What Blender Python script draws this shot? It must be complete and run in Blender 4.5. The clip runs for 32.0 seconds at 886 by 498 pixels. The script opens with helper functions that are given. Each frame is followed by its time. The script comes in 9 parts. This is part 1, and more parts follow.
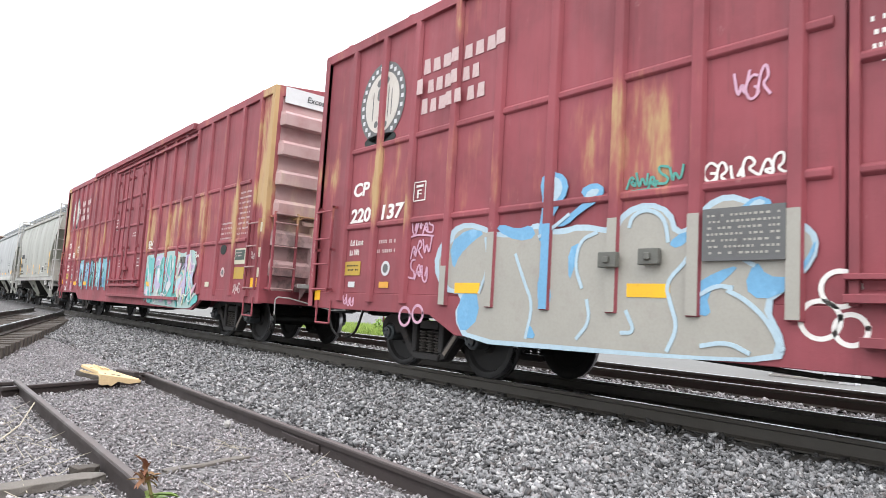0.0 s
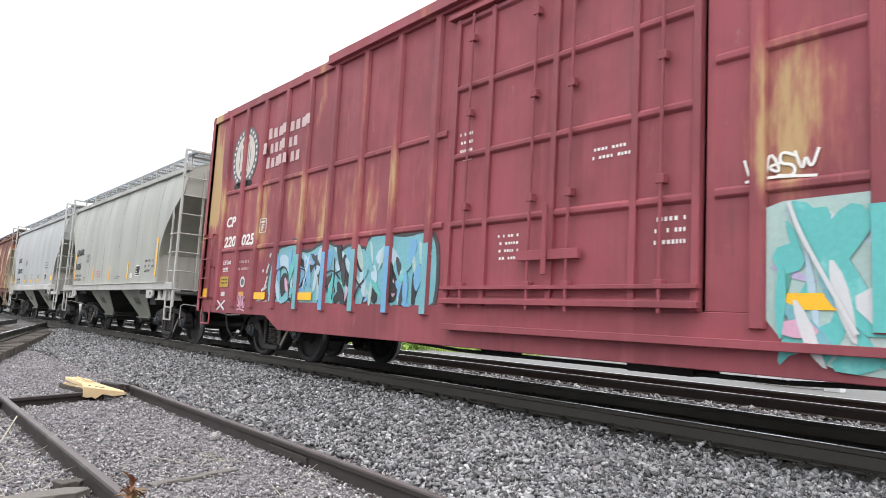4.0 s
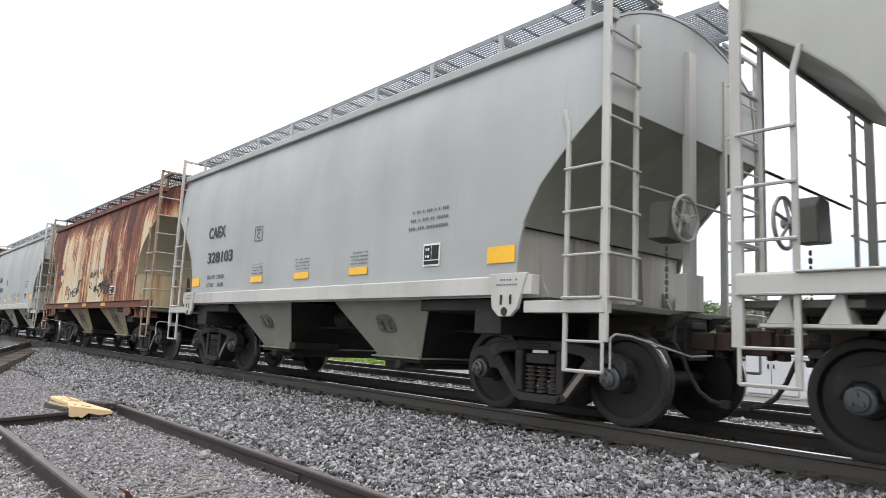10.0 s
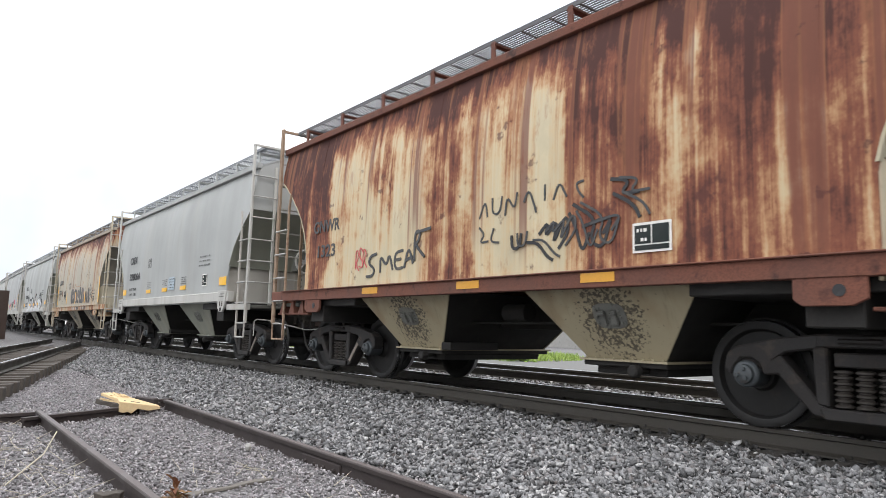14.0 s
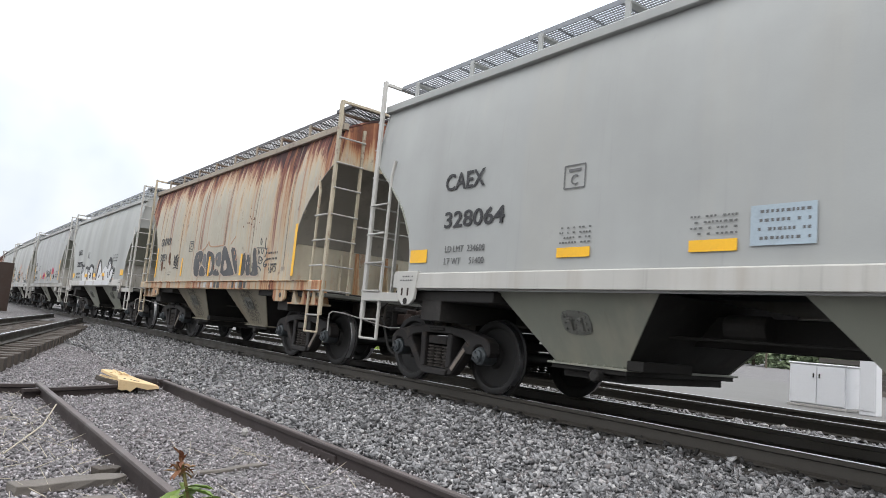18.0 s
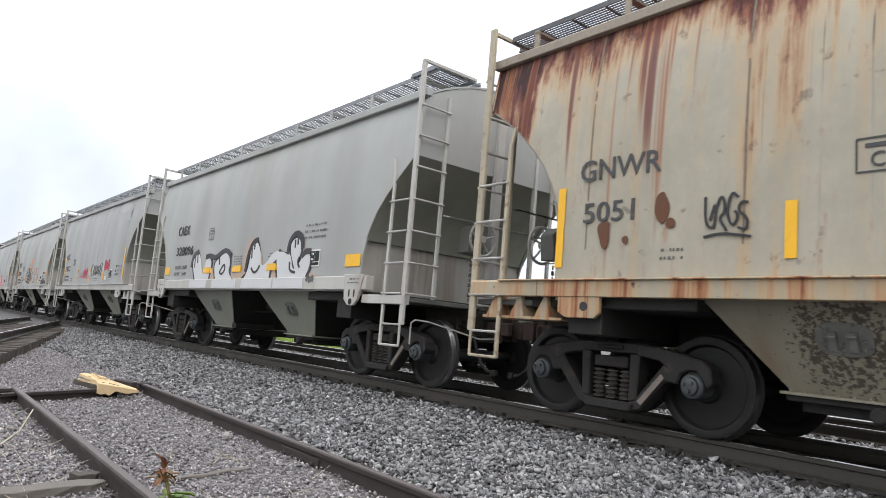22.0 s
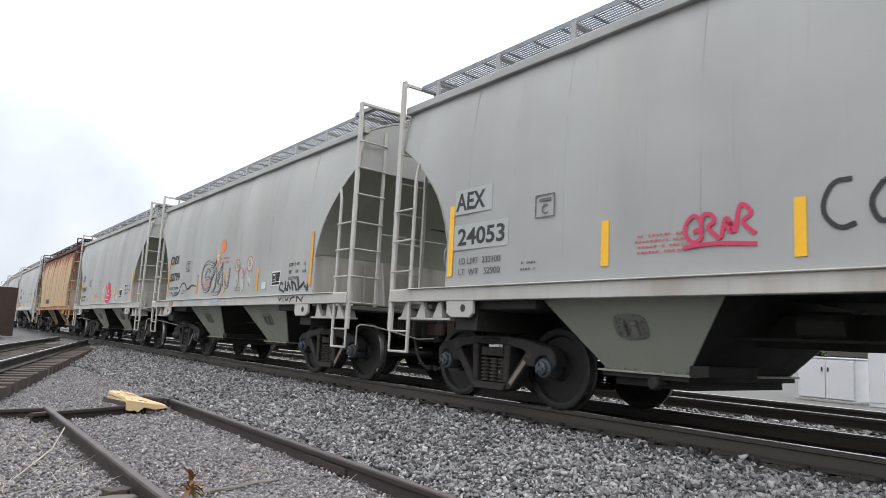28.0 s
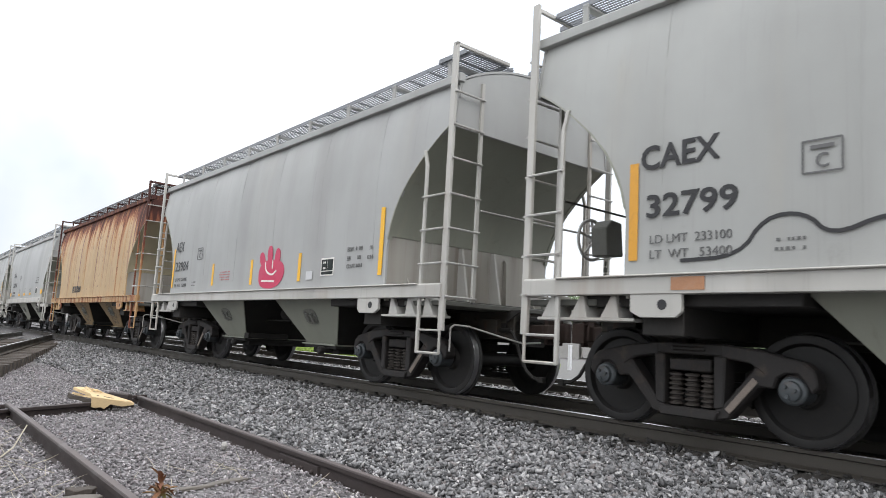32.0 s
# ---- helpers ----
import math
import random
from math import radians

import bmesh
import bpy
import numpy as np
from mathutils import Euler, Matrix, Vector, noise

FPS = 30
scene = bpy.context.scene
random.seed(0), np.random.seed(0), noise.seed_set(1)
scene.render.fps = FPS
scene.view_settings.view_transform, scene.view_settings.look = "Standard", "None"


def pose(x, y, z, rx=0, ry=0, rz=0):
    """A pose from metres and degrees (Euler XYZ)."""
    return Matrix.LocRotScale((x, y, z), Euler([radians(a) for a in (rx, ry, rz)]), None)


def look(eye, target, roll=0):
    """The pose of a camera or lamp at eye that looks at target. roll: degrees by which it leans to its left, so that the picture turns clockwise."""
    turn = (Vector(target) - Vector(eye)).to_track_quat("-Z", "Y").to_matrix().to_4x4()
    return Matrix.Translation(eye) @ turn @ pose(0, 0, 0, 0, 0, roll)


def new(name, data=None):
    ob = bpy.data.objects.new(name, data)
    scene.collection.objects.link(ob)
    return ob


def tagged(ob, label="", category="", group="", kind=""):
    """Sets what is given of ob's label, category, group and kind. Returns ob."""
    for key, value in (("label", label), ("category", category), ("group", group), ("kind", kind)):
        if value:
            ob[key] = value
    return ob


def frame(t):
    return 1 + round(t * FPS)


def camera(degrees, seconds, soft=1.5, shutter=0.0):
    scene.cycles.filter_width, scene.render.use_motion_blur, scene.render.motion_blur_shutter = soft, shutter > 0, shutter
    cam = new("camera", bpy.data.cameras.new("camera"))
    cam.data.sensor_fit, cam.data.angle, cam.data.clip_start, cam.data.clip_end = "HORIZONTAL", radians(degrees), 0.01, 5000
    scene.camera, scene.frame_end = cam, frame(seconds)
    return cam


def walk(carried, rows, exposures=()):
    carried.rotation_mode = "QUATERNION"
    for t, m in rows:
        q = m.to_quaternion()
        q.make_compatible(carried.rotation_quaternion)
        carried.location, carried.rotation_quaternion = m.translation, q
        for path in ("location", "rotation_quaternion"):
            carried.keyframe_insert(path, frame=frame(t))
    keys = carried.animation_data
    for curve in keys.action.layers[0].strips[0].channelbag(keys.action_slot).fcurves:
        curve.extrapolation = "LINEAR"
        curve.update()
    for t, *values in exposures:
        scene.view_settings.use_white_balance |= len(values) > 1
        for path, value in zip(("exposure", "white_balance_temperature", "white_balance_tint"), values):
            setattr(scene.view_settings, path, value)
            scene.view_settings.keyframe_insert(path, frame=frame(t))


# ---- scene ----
cam = camera(66.5, 32.0, soft=0.4, shutter=0.12)

# The train's way: metres run since the start, by the second.
RUN = ((0, 0), (1, 4.04), (2, 8.08), (3, 12.11), (3.5, 14.14), (4.5, 18.24), (5.5, 22.33), (6.5, 26.22), (7.5, 30.12), (8.5, 34.02),
       (9.5, 37.89), (10.5, 41.74), (11.5, 45.58), (12.5, 49.44), (13.5, 53.29), (14.5, 57.07), (15.5, 60.91), (17.5, 68.47),
       (18.5, 72.19), (19.5, 75.91), (20.5, 79.66), (21.5, 83.39), (22.5, 87.07), (23.5, 90.79), (24.5, 94.5), (25.5, 98.22),
       (26.5, 101.95), (28.5, 109.49), (29.5, 113.21), (30.5, 116.95), (31.5, 120.75), (32, 122.65))
RUN_T, RUN_D = [r[0] for r in RUN], [r[1] for r in RUN]


def run(t):
    return float(np.interp(t, RUN_T, RUN_D))


TRACK_X = 6.653      # centre of the main track beside the camera
SECOND_X = 10.45     # centre of the track behind it


def line_x(y):
    u = max(0.0, min(y, 200.0)) / 50
    return -0.322 * u * u + 0.408 * u ** 3


def line_z(y):
    u = max(0.0, min(y, 200.0)) / 50
    return -0.076 * u * u


def on_track(y):
    """The pose of a car whose middle stands y metres up the main track."""
    slope = (line_x(y + 4) - line_x(y - 4)) / 8
    rise = (line_z(y + 4) - line_z(y - 4)) / 8
    return pose(TRACK_X + line_x(y), y, line_z(y), math.degrees(math.atan(rise)), 0, -math.degrees(math.atan(slope)))


walk(cam, [
    (0.0, pose(0.037, -0.014, 0.764, 95.46, -3.46, -39.18)),
    (0.5, pose(0.037, -0.027, 0.767, 95.97, -3.28, -38.92)),
    (1.0, pose(0.038, -0.033, 0.772, 95.70, -3.10, -39.07)),
    (1.5, pose(0.040, -0.027, 0.765, 96.10, -3.17, -39.20)),
    (2.0, pose(0.041, -0.028, 0.771, 95.86, -3.29, -40.03)),
    (2.5, pose(0.041, -0.025, 0.771, 95.70, -3.03, -40.01)),
    (3.0, pose(0.037, -0.020, 0.773, 95.84, -3.05, -39.84)),
    (3.5, pose(0.037, -0.021, 0.773, 96.14, -3.11, -40.03)),
    (5.5, pose(0.004, 0.048, 0.761, 96.38, -2.93, -40.77)),
    (6.0, pose(0.009, 0.031, 0.761, 96.28, -2.66, -41.39)),
    (6.5, pose(0.014, 0.031, 0.767, 96.12, -2.73, -41.54)),
    (7.0, pose(0.015, 0.033, 0.759, 96.17, -2.75, -41.42)),
    (7.5, pose(0.018, 0.033, 0.754, 96.38, -2.61, -41.54)),
    (8.0, pose(0.018, 0.029, 0.754, 97.25, -2.53, -41.63)),
    (8.5, pose(0.016, 0.017, 0.760, 97.45, -2.28, -40.98)),
    (9.0, pose(0.017, 0.018, 0.758, 97.95, -2.64, -41.00)),
    (9.5, pose(0.015, 0.023, 0.756, 97.81, -2.77, -41.13)),
    (10.0, pose(0.015, 0.016, 0.755, 97.66, -2.64, -41.18)),
    (10.5, pose(0.014, 0.009, 0.758, 97.46, -3.16, -41.26)),
    (11.0, pose(0.014, 0.006, 0.757, 97.47, -3.21, -40.53)),
    (11.5, pose(0.012, 0.006, 0.752, 97.93, -2.68, -40.32)),
    (12.0, pose(0.011, -0.006, 0.749, 97.59, -2.67, -40.16)),
    (12.5, pose(0.008, -0.003, 0.750, 97.06, -2.83, -40.52)),
    (13.0, pose(0.009, 0.001, 0.749, 97.46, -2.69, -39.66)),
    (13.5, pose(0.011, -0.007, 0.743, 97.15, -1.70, -38.08)),
    (14.0, pose(0.011, -0.018, 0.743, 96.94, -1.55, -37.98)),
    (14.5, pose(0.012, -0.019, 0.746, 95.25, -1.33, -38.57)),
    (15.0, pose(0.009, -0.043, 0.743, 95.38, -0.70, -36.64)),
    (15.5, pose(0.009, -0.044, 0.738, 93.58, -2.87, -36.59)),
    (17.5, pose(-0.026, -0.018, 0.723, 97.13, -5.98, -37.01)),
    (18.0, pose(-0.022, -0.013, 0.722, 96.94, -5.16, -38.06)),
    (18.5, pose(-0.021, -0.007, 0.719, 97.17, -5.35, -38.69)),
    (19.0, pose(-0.019, -0.007, 0.722, 97.79, -5.23, -38.80)),
    (19.5, pose(-0.022, -0.016, 0.726, 98.05, -5.64, -38.75)),
    (20.0, pose(-0.026, -0.011, 0.723, 98.51, -5.82, -39.09)),
    (20.5, pose(-0.028, -0.010, 0.727, 97.89, -5.08, -39.04)),
    (21.0, pose(-0.027, -0.002, 0.723, 97.15, -5.98, -39.40)),
    (21.5, pose(-0.025, -0.001, 0.726, 97.31, -6.07, -39.57)),
    (22.0, pose(-0.025, 0.001, 0.726, 97.19, -4.92, -39.53)),
    (22.5, pose(-0.027, 0.007, 0.730, 96.24, -4.28, -39.27)),
    (23.0, pose(-0.020, 0.010, 0.727, 95.82, -4.40, -39.30)),
    (23.5, pose(-0.021, 0.010, 0.727, 96.10, -4.16, -39.47)),
    (24.0, pose(-0.024, 0.018, 0.726, 96.70, -3.51, -39.80)),
    (24.5, pose(-0.020, 0.010, 0.728, 97.30, -3.01, -39.47)),
    (25.0, pose(-0.020, -0.001, 0.728, 97.27, -2.67, -38.52)),
    (25.5, pose(-0.023, -0.008, 0.729, 97.24, -2.37, -37.74)),
    (26.0, pose(-0.020, 0.002, 0.728, 97.34, -2.83, -37.91)),
    (26.5, pose(-0.024, -0.005, 0.728, 97.73, -3.27, -37.93)),
    (28.5, pose(-0.022, -0.021, 0.725, 97.53, -2.87, -37.55)),
    (29.0, pose(-0.018, -0.015, 0.729, 97.47, -2.61, -38.14)),
    (29.5, pose(-0.020, -0.007, 0.725, 97.54, -2.69, -38.40)),
    (30.0, pose(-0.015, 0.007, 0.720, 97.36, -3.02, -38.61)),
    (30.5, pose(-0.014, 0.020, 0.721, 97.62, -2.93, -39.38)),
    (31.0, pose(-0.014, 0.025, 0.722, 97.66, -3.35, -39.88)),
    (31.5, pose(-0.015, 0.029, 0.723, 97.62, -3.28, -40.02)),
    (32.0, pose(-0.012, 0.036, 0.724, 97.44, -3.24, -39.91)),
], [(0, 0.43), (3.5, 0.28), (6, 0.10), (10, 0.0), (14, 0.02), (18, -0.11), (20, -0.14), (22, -0.14), (24, -0.10), (26, -0.13), (30, -0.24), (32, -0.10)])

# ---- light: a bright overcast day ----
world = bpy.data.worlds.new("overcast_sky")
scene.world = world
world.use_nodes = True
wn, wl = world.node_tree.nodes, world.node_tree.links
wn.clear()
w_out, w_bg = wn.new("ShaderNodeOutputWorld"), wn.new("ShaderNodeBackground")
w_sky = wn.new("ShaderNodeTexSky")
w_sky.sky_type, w_sky.sun_disc, w_sky.sun_elevation, w_sky.sun_rotation = "NISHITA", False, radians(52), radians(204)
w_sky.dust_density, w_sky.air_density = 4.0, 1.0
w_scale = wn.new("ShaderNodeVectorMath")
w_scale.operation = "SCALE"
w_scale.inputs["Scale"].default_value = 0.10
w_tc, w_noise, w_ramp, w_mix = (wn.new("ShaderNodeTexCoord"), wn.new("ShaderNodeTexNoise"), wn.new("ShaderNodeValToRGB"), wn.new("ShaderNodeMix"))
w_noise.inputs["Scale"].default_value, w_noise.inputs["Detail"].default_value = 2.2, 5.0
w_ramp.color_ramp.elements[0].position, w_ramp.color_ramp.elements[0].color = 0.34, (0.80, 0.87, 0.97, 1)
w_ramp.color_ramp.elements[1].position, w_ramp.color_ramp.elements[1].color = 0.62, (1.36, 1.37, 1.39, 1)
w_mix.data_type, w_mix.inputs["Factor"].default_value = "RGBA", 0.86
wl.new(w_tc.outputs["Generated"], w_noise.inputs["Vector"])
wl.new(w_noise.outputs["Fac"], w_ramp.inputs["Fac"])
wl.new(w_sky.outputs["Color"], w_scale.inputs[0])
wl.new(w_scale.outputs["Vector"], w_mix.inputs["A"])
wl.new(w_ramp.outputs["Color"], w_mix.inputs["B"])
# an overcast sky is brightest overhead
w_sep, w_up, w_lift = wn.new("ShaderNodeSeparateXYZ"), wn.new("ShaderNodeMapRange"), wn.new("ShaderNodeVectorMath")
w_up.inputs["From Min"].default_value, w_up.inputs["From Max"].default_value = 0.15, 1.0
w_up.inputs["To Min"].default_value, w_up.inputs["To Max"].default_value = 0.82, 2.0
w_lift.operation = "SCALE"
wl.new(w_tc.outputs["Generated"], w_sep.inputs[0])
wl.new(w_sep.outputs["Z"], w_up.inputs["Value"])
wl.new(w_mix.outputs["Result"], w_lift.inputs[0])
wl.new(w_up.outputs["Result"], w_lift.inputs["Scale"])
wl.new(w_lift.outputs["Vector"], w_bg.inputs["Color"])
wl.new(w_bg.outputs["Background"], w_out.inputs["Surface"])
w_bg.inputs["Strength"].default_value = 1.42

sun = new("sun", bpy.data.lights.new("sun", "SUN"))
sun.data.energy, sun.data.angle, sun.data.color = 0.7, radians(40), (1.0, 0.97, 0.93)
sun.matrix_world = look((-2, -12, 24), (6, 6, 0))


# ---- materials ----
class Nodes:
    """A material under construction."""

    def __init__(self, name):
        self.mat = bpy.data.materials.new(name)
        self.mat.use_nodes = True
        self.n, self.l = self.mat.node_tree.nodes, self.mat.node_tree.links
        self.bsdf = self.n["Principled BSDF"]
        self.tc = self.n.new("ShaderNodeTexCoord")

    def put(self, socket, value):
        if isinstance(value, (int, float)):
            socket.default_value = value
        elif isinstance(value, tuple):
            socket.default_value = (*value, 1) if len(value) == 3 and len(socket.default_value) == 4 else value
        else:
            self.l.new(value, socket)

    def noise(self, scale, detail=4.0, rough=0.55, stretch=(1, 1, 1), shift=(0, 0, 0), space="Object"):
        m = self.n.new("ShaderNodeMapping")
        m.inputs["Scale"].default_value, m.inputs["Location"].default_value = stretch, shift
        t = self.n.new("ShaderNodeTexNoise")
        t.inputs["Scale"].default_value, t.inputs["Detail"].default_value, t.inputs["Roughness"].default_value = scale, detail, rough
        self.l.new(self.tc.outputs[space], m.inputs["Vector"])
        self.l.new(m.outputs["Vector"], t.inputs["Vector"])
        return t.outputs["Fac"]

    def ramp(self, fac, lo, hi, a=0.0, b=1.0):
        r = self.n.new("ShaderNodeMapRange")
        r.interpolation_type = "SMOOTHSTEP"
        for k, v in zip(("From Min", "From Max", "To Min", "To Max"), (lo, hi, a, b)):
            r.inputs[k].default_value = v
        self.put(r.inputs["Value"], fac)
        return r.outputs["Result"]

    def mix(self, fac, a, b, blend="MIX"):
        m = self.n.new("ShaderNodeMix")
        m.data_type, m.blend_type = "RGBA", blend
        self.put(m.inputs["Factor"], fac)
        self.put(m.inputs["A"], a)
        self.put(m.inputs["B"], b)
        return m.outputs["Result"]

    def math(self, op, a, b):
        m = self.n.new("ShaderNodeMath")
        m.operation = op
        self.put(m.inputs[0], a)
        self.put(m.inputs[1], b)
        return m.outputs[0]

    def height(self):
        s = self.n.new("ShaderNodeSeparateXYZ")
        self.l.new(self.tc.outputs["Object"], s.inputs[0])
        return s.outputs["Z"]

    def island(self):
        return self.n.new("ShaderNodeNewGeometry").outputs["Random Per Island"]

    def each(self):
        return self.n.new("ShaderNodeObjectInfo").outputs["Random"]

    def bump(self, fac, strength, distance=0.01):
        b = self.n.new("ShaderNodeBump")
        b.inputs["Strength"].default_value, b.inputs["Distance"].default_value = strength, distance
        self.put(b.inputs["Height"], fac)
        self.l.new(b.outputs["Normal"], self.bsdf.inputs["Normal"])

    def done(self, color, rough=0.7, metal=0.0):
        self.put(self.bsdf.inputs["Base Color"], color)
        self.put(self.bsdf.inputs["Roughness"], rough)
        self.put(self.bsdf.inputs["Metallic"], metal)
        return self.mat


def dim(c, k):
    return tuple(v * k for v in c)


def worn(name, color, rough=0.65, metal=0.0, spread=0.25, scale=6.0, bump=0.25, dirt=(0.06, 0.05, 0.045), dirty=0.35):
    """A plain surface with grain at two scales and some dirt."""
    m = Nodes(name)
    big, fine = m.noise(scale * 0.25), m.noise(scale * 8, 6)
    c = m.mix(big, dim(color, 1 - spread), dim(color, 1 + spread))
    c = m.mix(m.ramp(fine, 0.35, 0.7, 0, spread), c, dim(color, 0.6))
    c = m.mix(m.ramp(m.noise(scale * 0.9, 6, 0.65), 0.52, 0.75, 0, dirty), c, dirt)
    m.bump(fine, bump, 0.004)
    return m.done(c, m.ramp(big, 0.3, 0.7, rough - 0.1, min(rough + 0.12, 1)), metal)


def car_paint(name, color, seed, dirt=(0.11, 0.10, 0.09), dirty=0.35, tint=(0.42, 0.37, 0.28), tinted=0.15, spots=0.0):
    """Faded freight-car paint, with streaks that run down it."""
    m = Nodes(name)
    s = (seed * 7.3, seed * 3.1, seed * 1.7)
    cloud = m.noise(0.6, 4, 0.55, (1, 1, 1), s)
    streak = m.noise(1.0, 4, 0.5, (1.5, 1.3, 0.16), s)
    thin = m.noise(1.0, 5, 0.65, (6, 15.0, 0.5), s)
    grain = m.noise(60, 5, 0.6)
    c = m.mix(m.ramp(cloud, 0.3, 0.7), dim(color, 0.92), dim(color, 1.06))
    c = m.mix(m.ramp(streak, 0.46, 0.78, 0, dirty * 0.5), c, dim(dirt, 1.6))
    c = m.mix(m.ramp(thin, 0.56, 0.78, 0, dirty * 0.45), c, dirt)
    c = m.mix(m.math("MULTIPLY", m.ramp(m.noise(1.0, 4, 0.6, (2, 1.6, 0.12), (s[0] + 3, s[1], s[2])), 0.52, 0.7, 0, 1), tinted), c, tint)
    c = m.mix(m.ramp(m.noise(2.3, 7, 0.72, (1, 1, 0.7), s), 0.62, 0.78, 0, dirty * 0.8), c, dirt)
    if spots:
        sep = m.n.new("ShaderNodeSeparateXYZ")
        m.l.new(m.tc.outputs["Object"], sep.inputs[0])
        away = m.math("ADD", m.math("POWER", m.math("ABSOLUTE", sep.outputs["Y"], 0), 2.0), m.math("POWER", m.math("ABSOLUTE", m.math("SUBTRACT", sep.outputs["Z"], 0.92), 0), 2.0))
        sp = m.math("ADD", m.noise(24.0, 5, 0.65, (1, 1, 1), s), m.ramp(away, 0.02, 0.30, 0.12, -0.08))
        c = m.mix(m.ramp(sp, 0.57, 0.63, 0, spots), c, (0.04, 0.032, 0.024))
    m.bump(m.mix(0.12, m.noise(1.4, 3, 0.5, (1, 1, 1), s), grain), 0.22, 0.03)
    return m.done(c, m.ramp(streak, 0.3, 0.7, 0.45, 0.68))


def between(m, y, a, b, soft):
    """1 where y lies from a to b, with soft edges."""
    return m.math("MULTIPLY", m.ramp(y, a - soft, a + soft), m.ramp(y, b - soft, b + soft, 1, 0))


def rusted_paint(name, cream, seed, amount, bands=(), runs=0.5, dark=(0.08, 0.027, 0.022), blotchy=0.15, ochre=(0.36, 0.145, 0.055), red=(0.165, 0.048, 0.030)):
    """Cream paint under rust that runs down from the roof; bands: (from, to, strength) along the car where it has run most."""
    m = Nodes(name)
    s = (seed * 5.3, seed * 9.1, seed * 2.7)
    sep = m.n.new("ShaderNodeSeparateXYZ")
    m.l.new(m.tc.outputs["Object"], sep.inputs[0])
    z = sep.outputs["Z"]
    wander = m.noise(1.0, 5, 0.6, (1, 1.1, 0.8), s)
    y = m.math("ADD", sep.outputs["Y"], m.math("MULTIPLY", m.math("SUBTRACT", wander, 0.5), 1.1))
    streak = m.noise(1.0, 6, 0.66, (4, 3.2, 0.14), s)
    fine = m.noise(1.0, 6, 0.7, (6, 9.0, 0.22), s)
    thin = m.noise(1.0, 4, 0.6, (6, 17.0, 0.12), s)
    patch = m.noise(1.7, 8, 0.72, (1, 1, 0.8), s)
    wash = m.math("ADD", m.math("MULTIPLY", streak, 0.62 - 0.8 * blotchy), m.math("MULTIPLY", fine, 0.38 - 0.2 * blotchy))
    wash = m.math("ADD", wash, m.math("MULTIPLY", patch, blotchy))
    wash = m.math("ADD", wash, m.ramp(z, 1.7, 3.9, -0.03, 0.05))
    wash = m.math("ADD", wash, m.ramp(z, 3.2, 3.95, 0.0, 0.13))
    for a, b, k in bands:
        wash = m.math("ADD", wash, m.math("MULTIPLY", between(m, y, a, b, 0.16), k))
    lo = 0.66 - 0.12 * amount
    c = m.mix(m.ramp(patch, 0.3, 0.7), dim(cream, 0.86), dim(cream, 1.06))
    c = m.mix(m.ramp(streak, 0.4, 0.7, 0, 0.35), c, dim(cream, 0.72))
    c = m.mix(m.ramp(wash, lo - 0.115, lo - 0.02, 0, 0.45), c, (0.50, 0.30, 0.12))
    c = m.mix(m.ramp(wash, lo - 0.05, lo + 0.015, 0, 0.7), c, ochre)
    c = m.mix(m.ramp(wash, lo - 0.005, lo + 0.06, 0, 0.92), c, red)
    c = m.mix(m.ramp(wash, lo + 0.05, lo + 0.12, 0, 0.92), c, dim(dark, 0.62))
    c = m.mix(m.ramp(m.noise(3.2, 7, 0.75, (1, 1.6, 0.5), (s[0] + 2, s[1], s[2])), 0.55, 0.70, 0, 0.55), c, (0.30, 0.115, 0.055))
    # single runs of rust, each from the eave down to a length of its own
    where = m.noise(1.0, 3, 0.6, (0.2, 5.5, 0.05), (s[0], s[1] + 4, s[2]))
    ends = m.ramp(m.noise(1.0, 2, 0.5, (0.2, 3.0, 0.0), (s[0], s[1] + 9, s[2])), 0.32, 0.66, 1.2, 4.0)
    down = m.ramp(m.math("SUBTRACT", z, ends), -0.3, 0.5)
    ragged = m.math("ADD", where, m.math("MULTIPLY", m.math("SUBTRACT", thin, 0.5), 0.16))
    c = m.mix(m.math("MULTIPLY", m.ramp(ragged, 0.52, 0.60, 0, 0.8 * runs), down), c, (0.30, 0.13, 0.06))
    c = m.mix(m.math("MULTIPLY", m.ramp(ragged, 0.575, 0.64, 0, 0.95 * runs), down), c, (0.13, 0.042, 0.032))
    c = m.mix(m.ramp(thin, 0.66, 0.74, 0, 0.8 * runs), c, dim(dark, 0.7))
    spots = m.math("ADD", m.noise(4.5, 6, 0.6, (1, 1, 1), s), m.math("MULTIPLY", patch, 0.35))
    c = m.mix(m.ramp(spots, 0.80, 0.88, 0, 0.3 + 0.5 * amount), c, dark)
    m.bump(m.mix(0.4, m.noise(1.4, 3, 0.5, (1, 1, 1), s), patch), 0.3, 0.025)
    return m.done(c, m.ramp(wash, lo - 0.05, lo + 0.05, 0.5, 0.9))


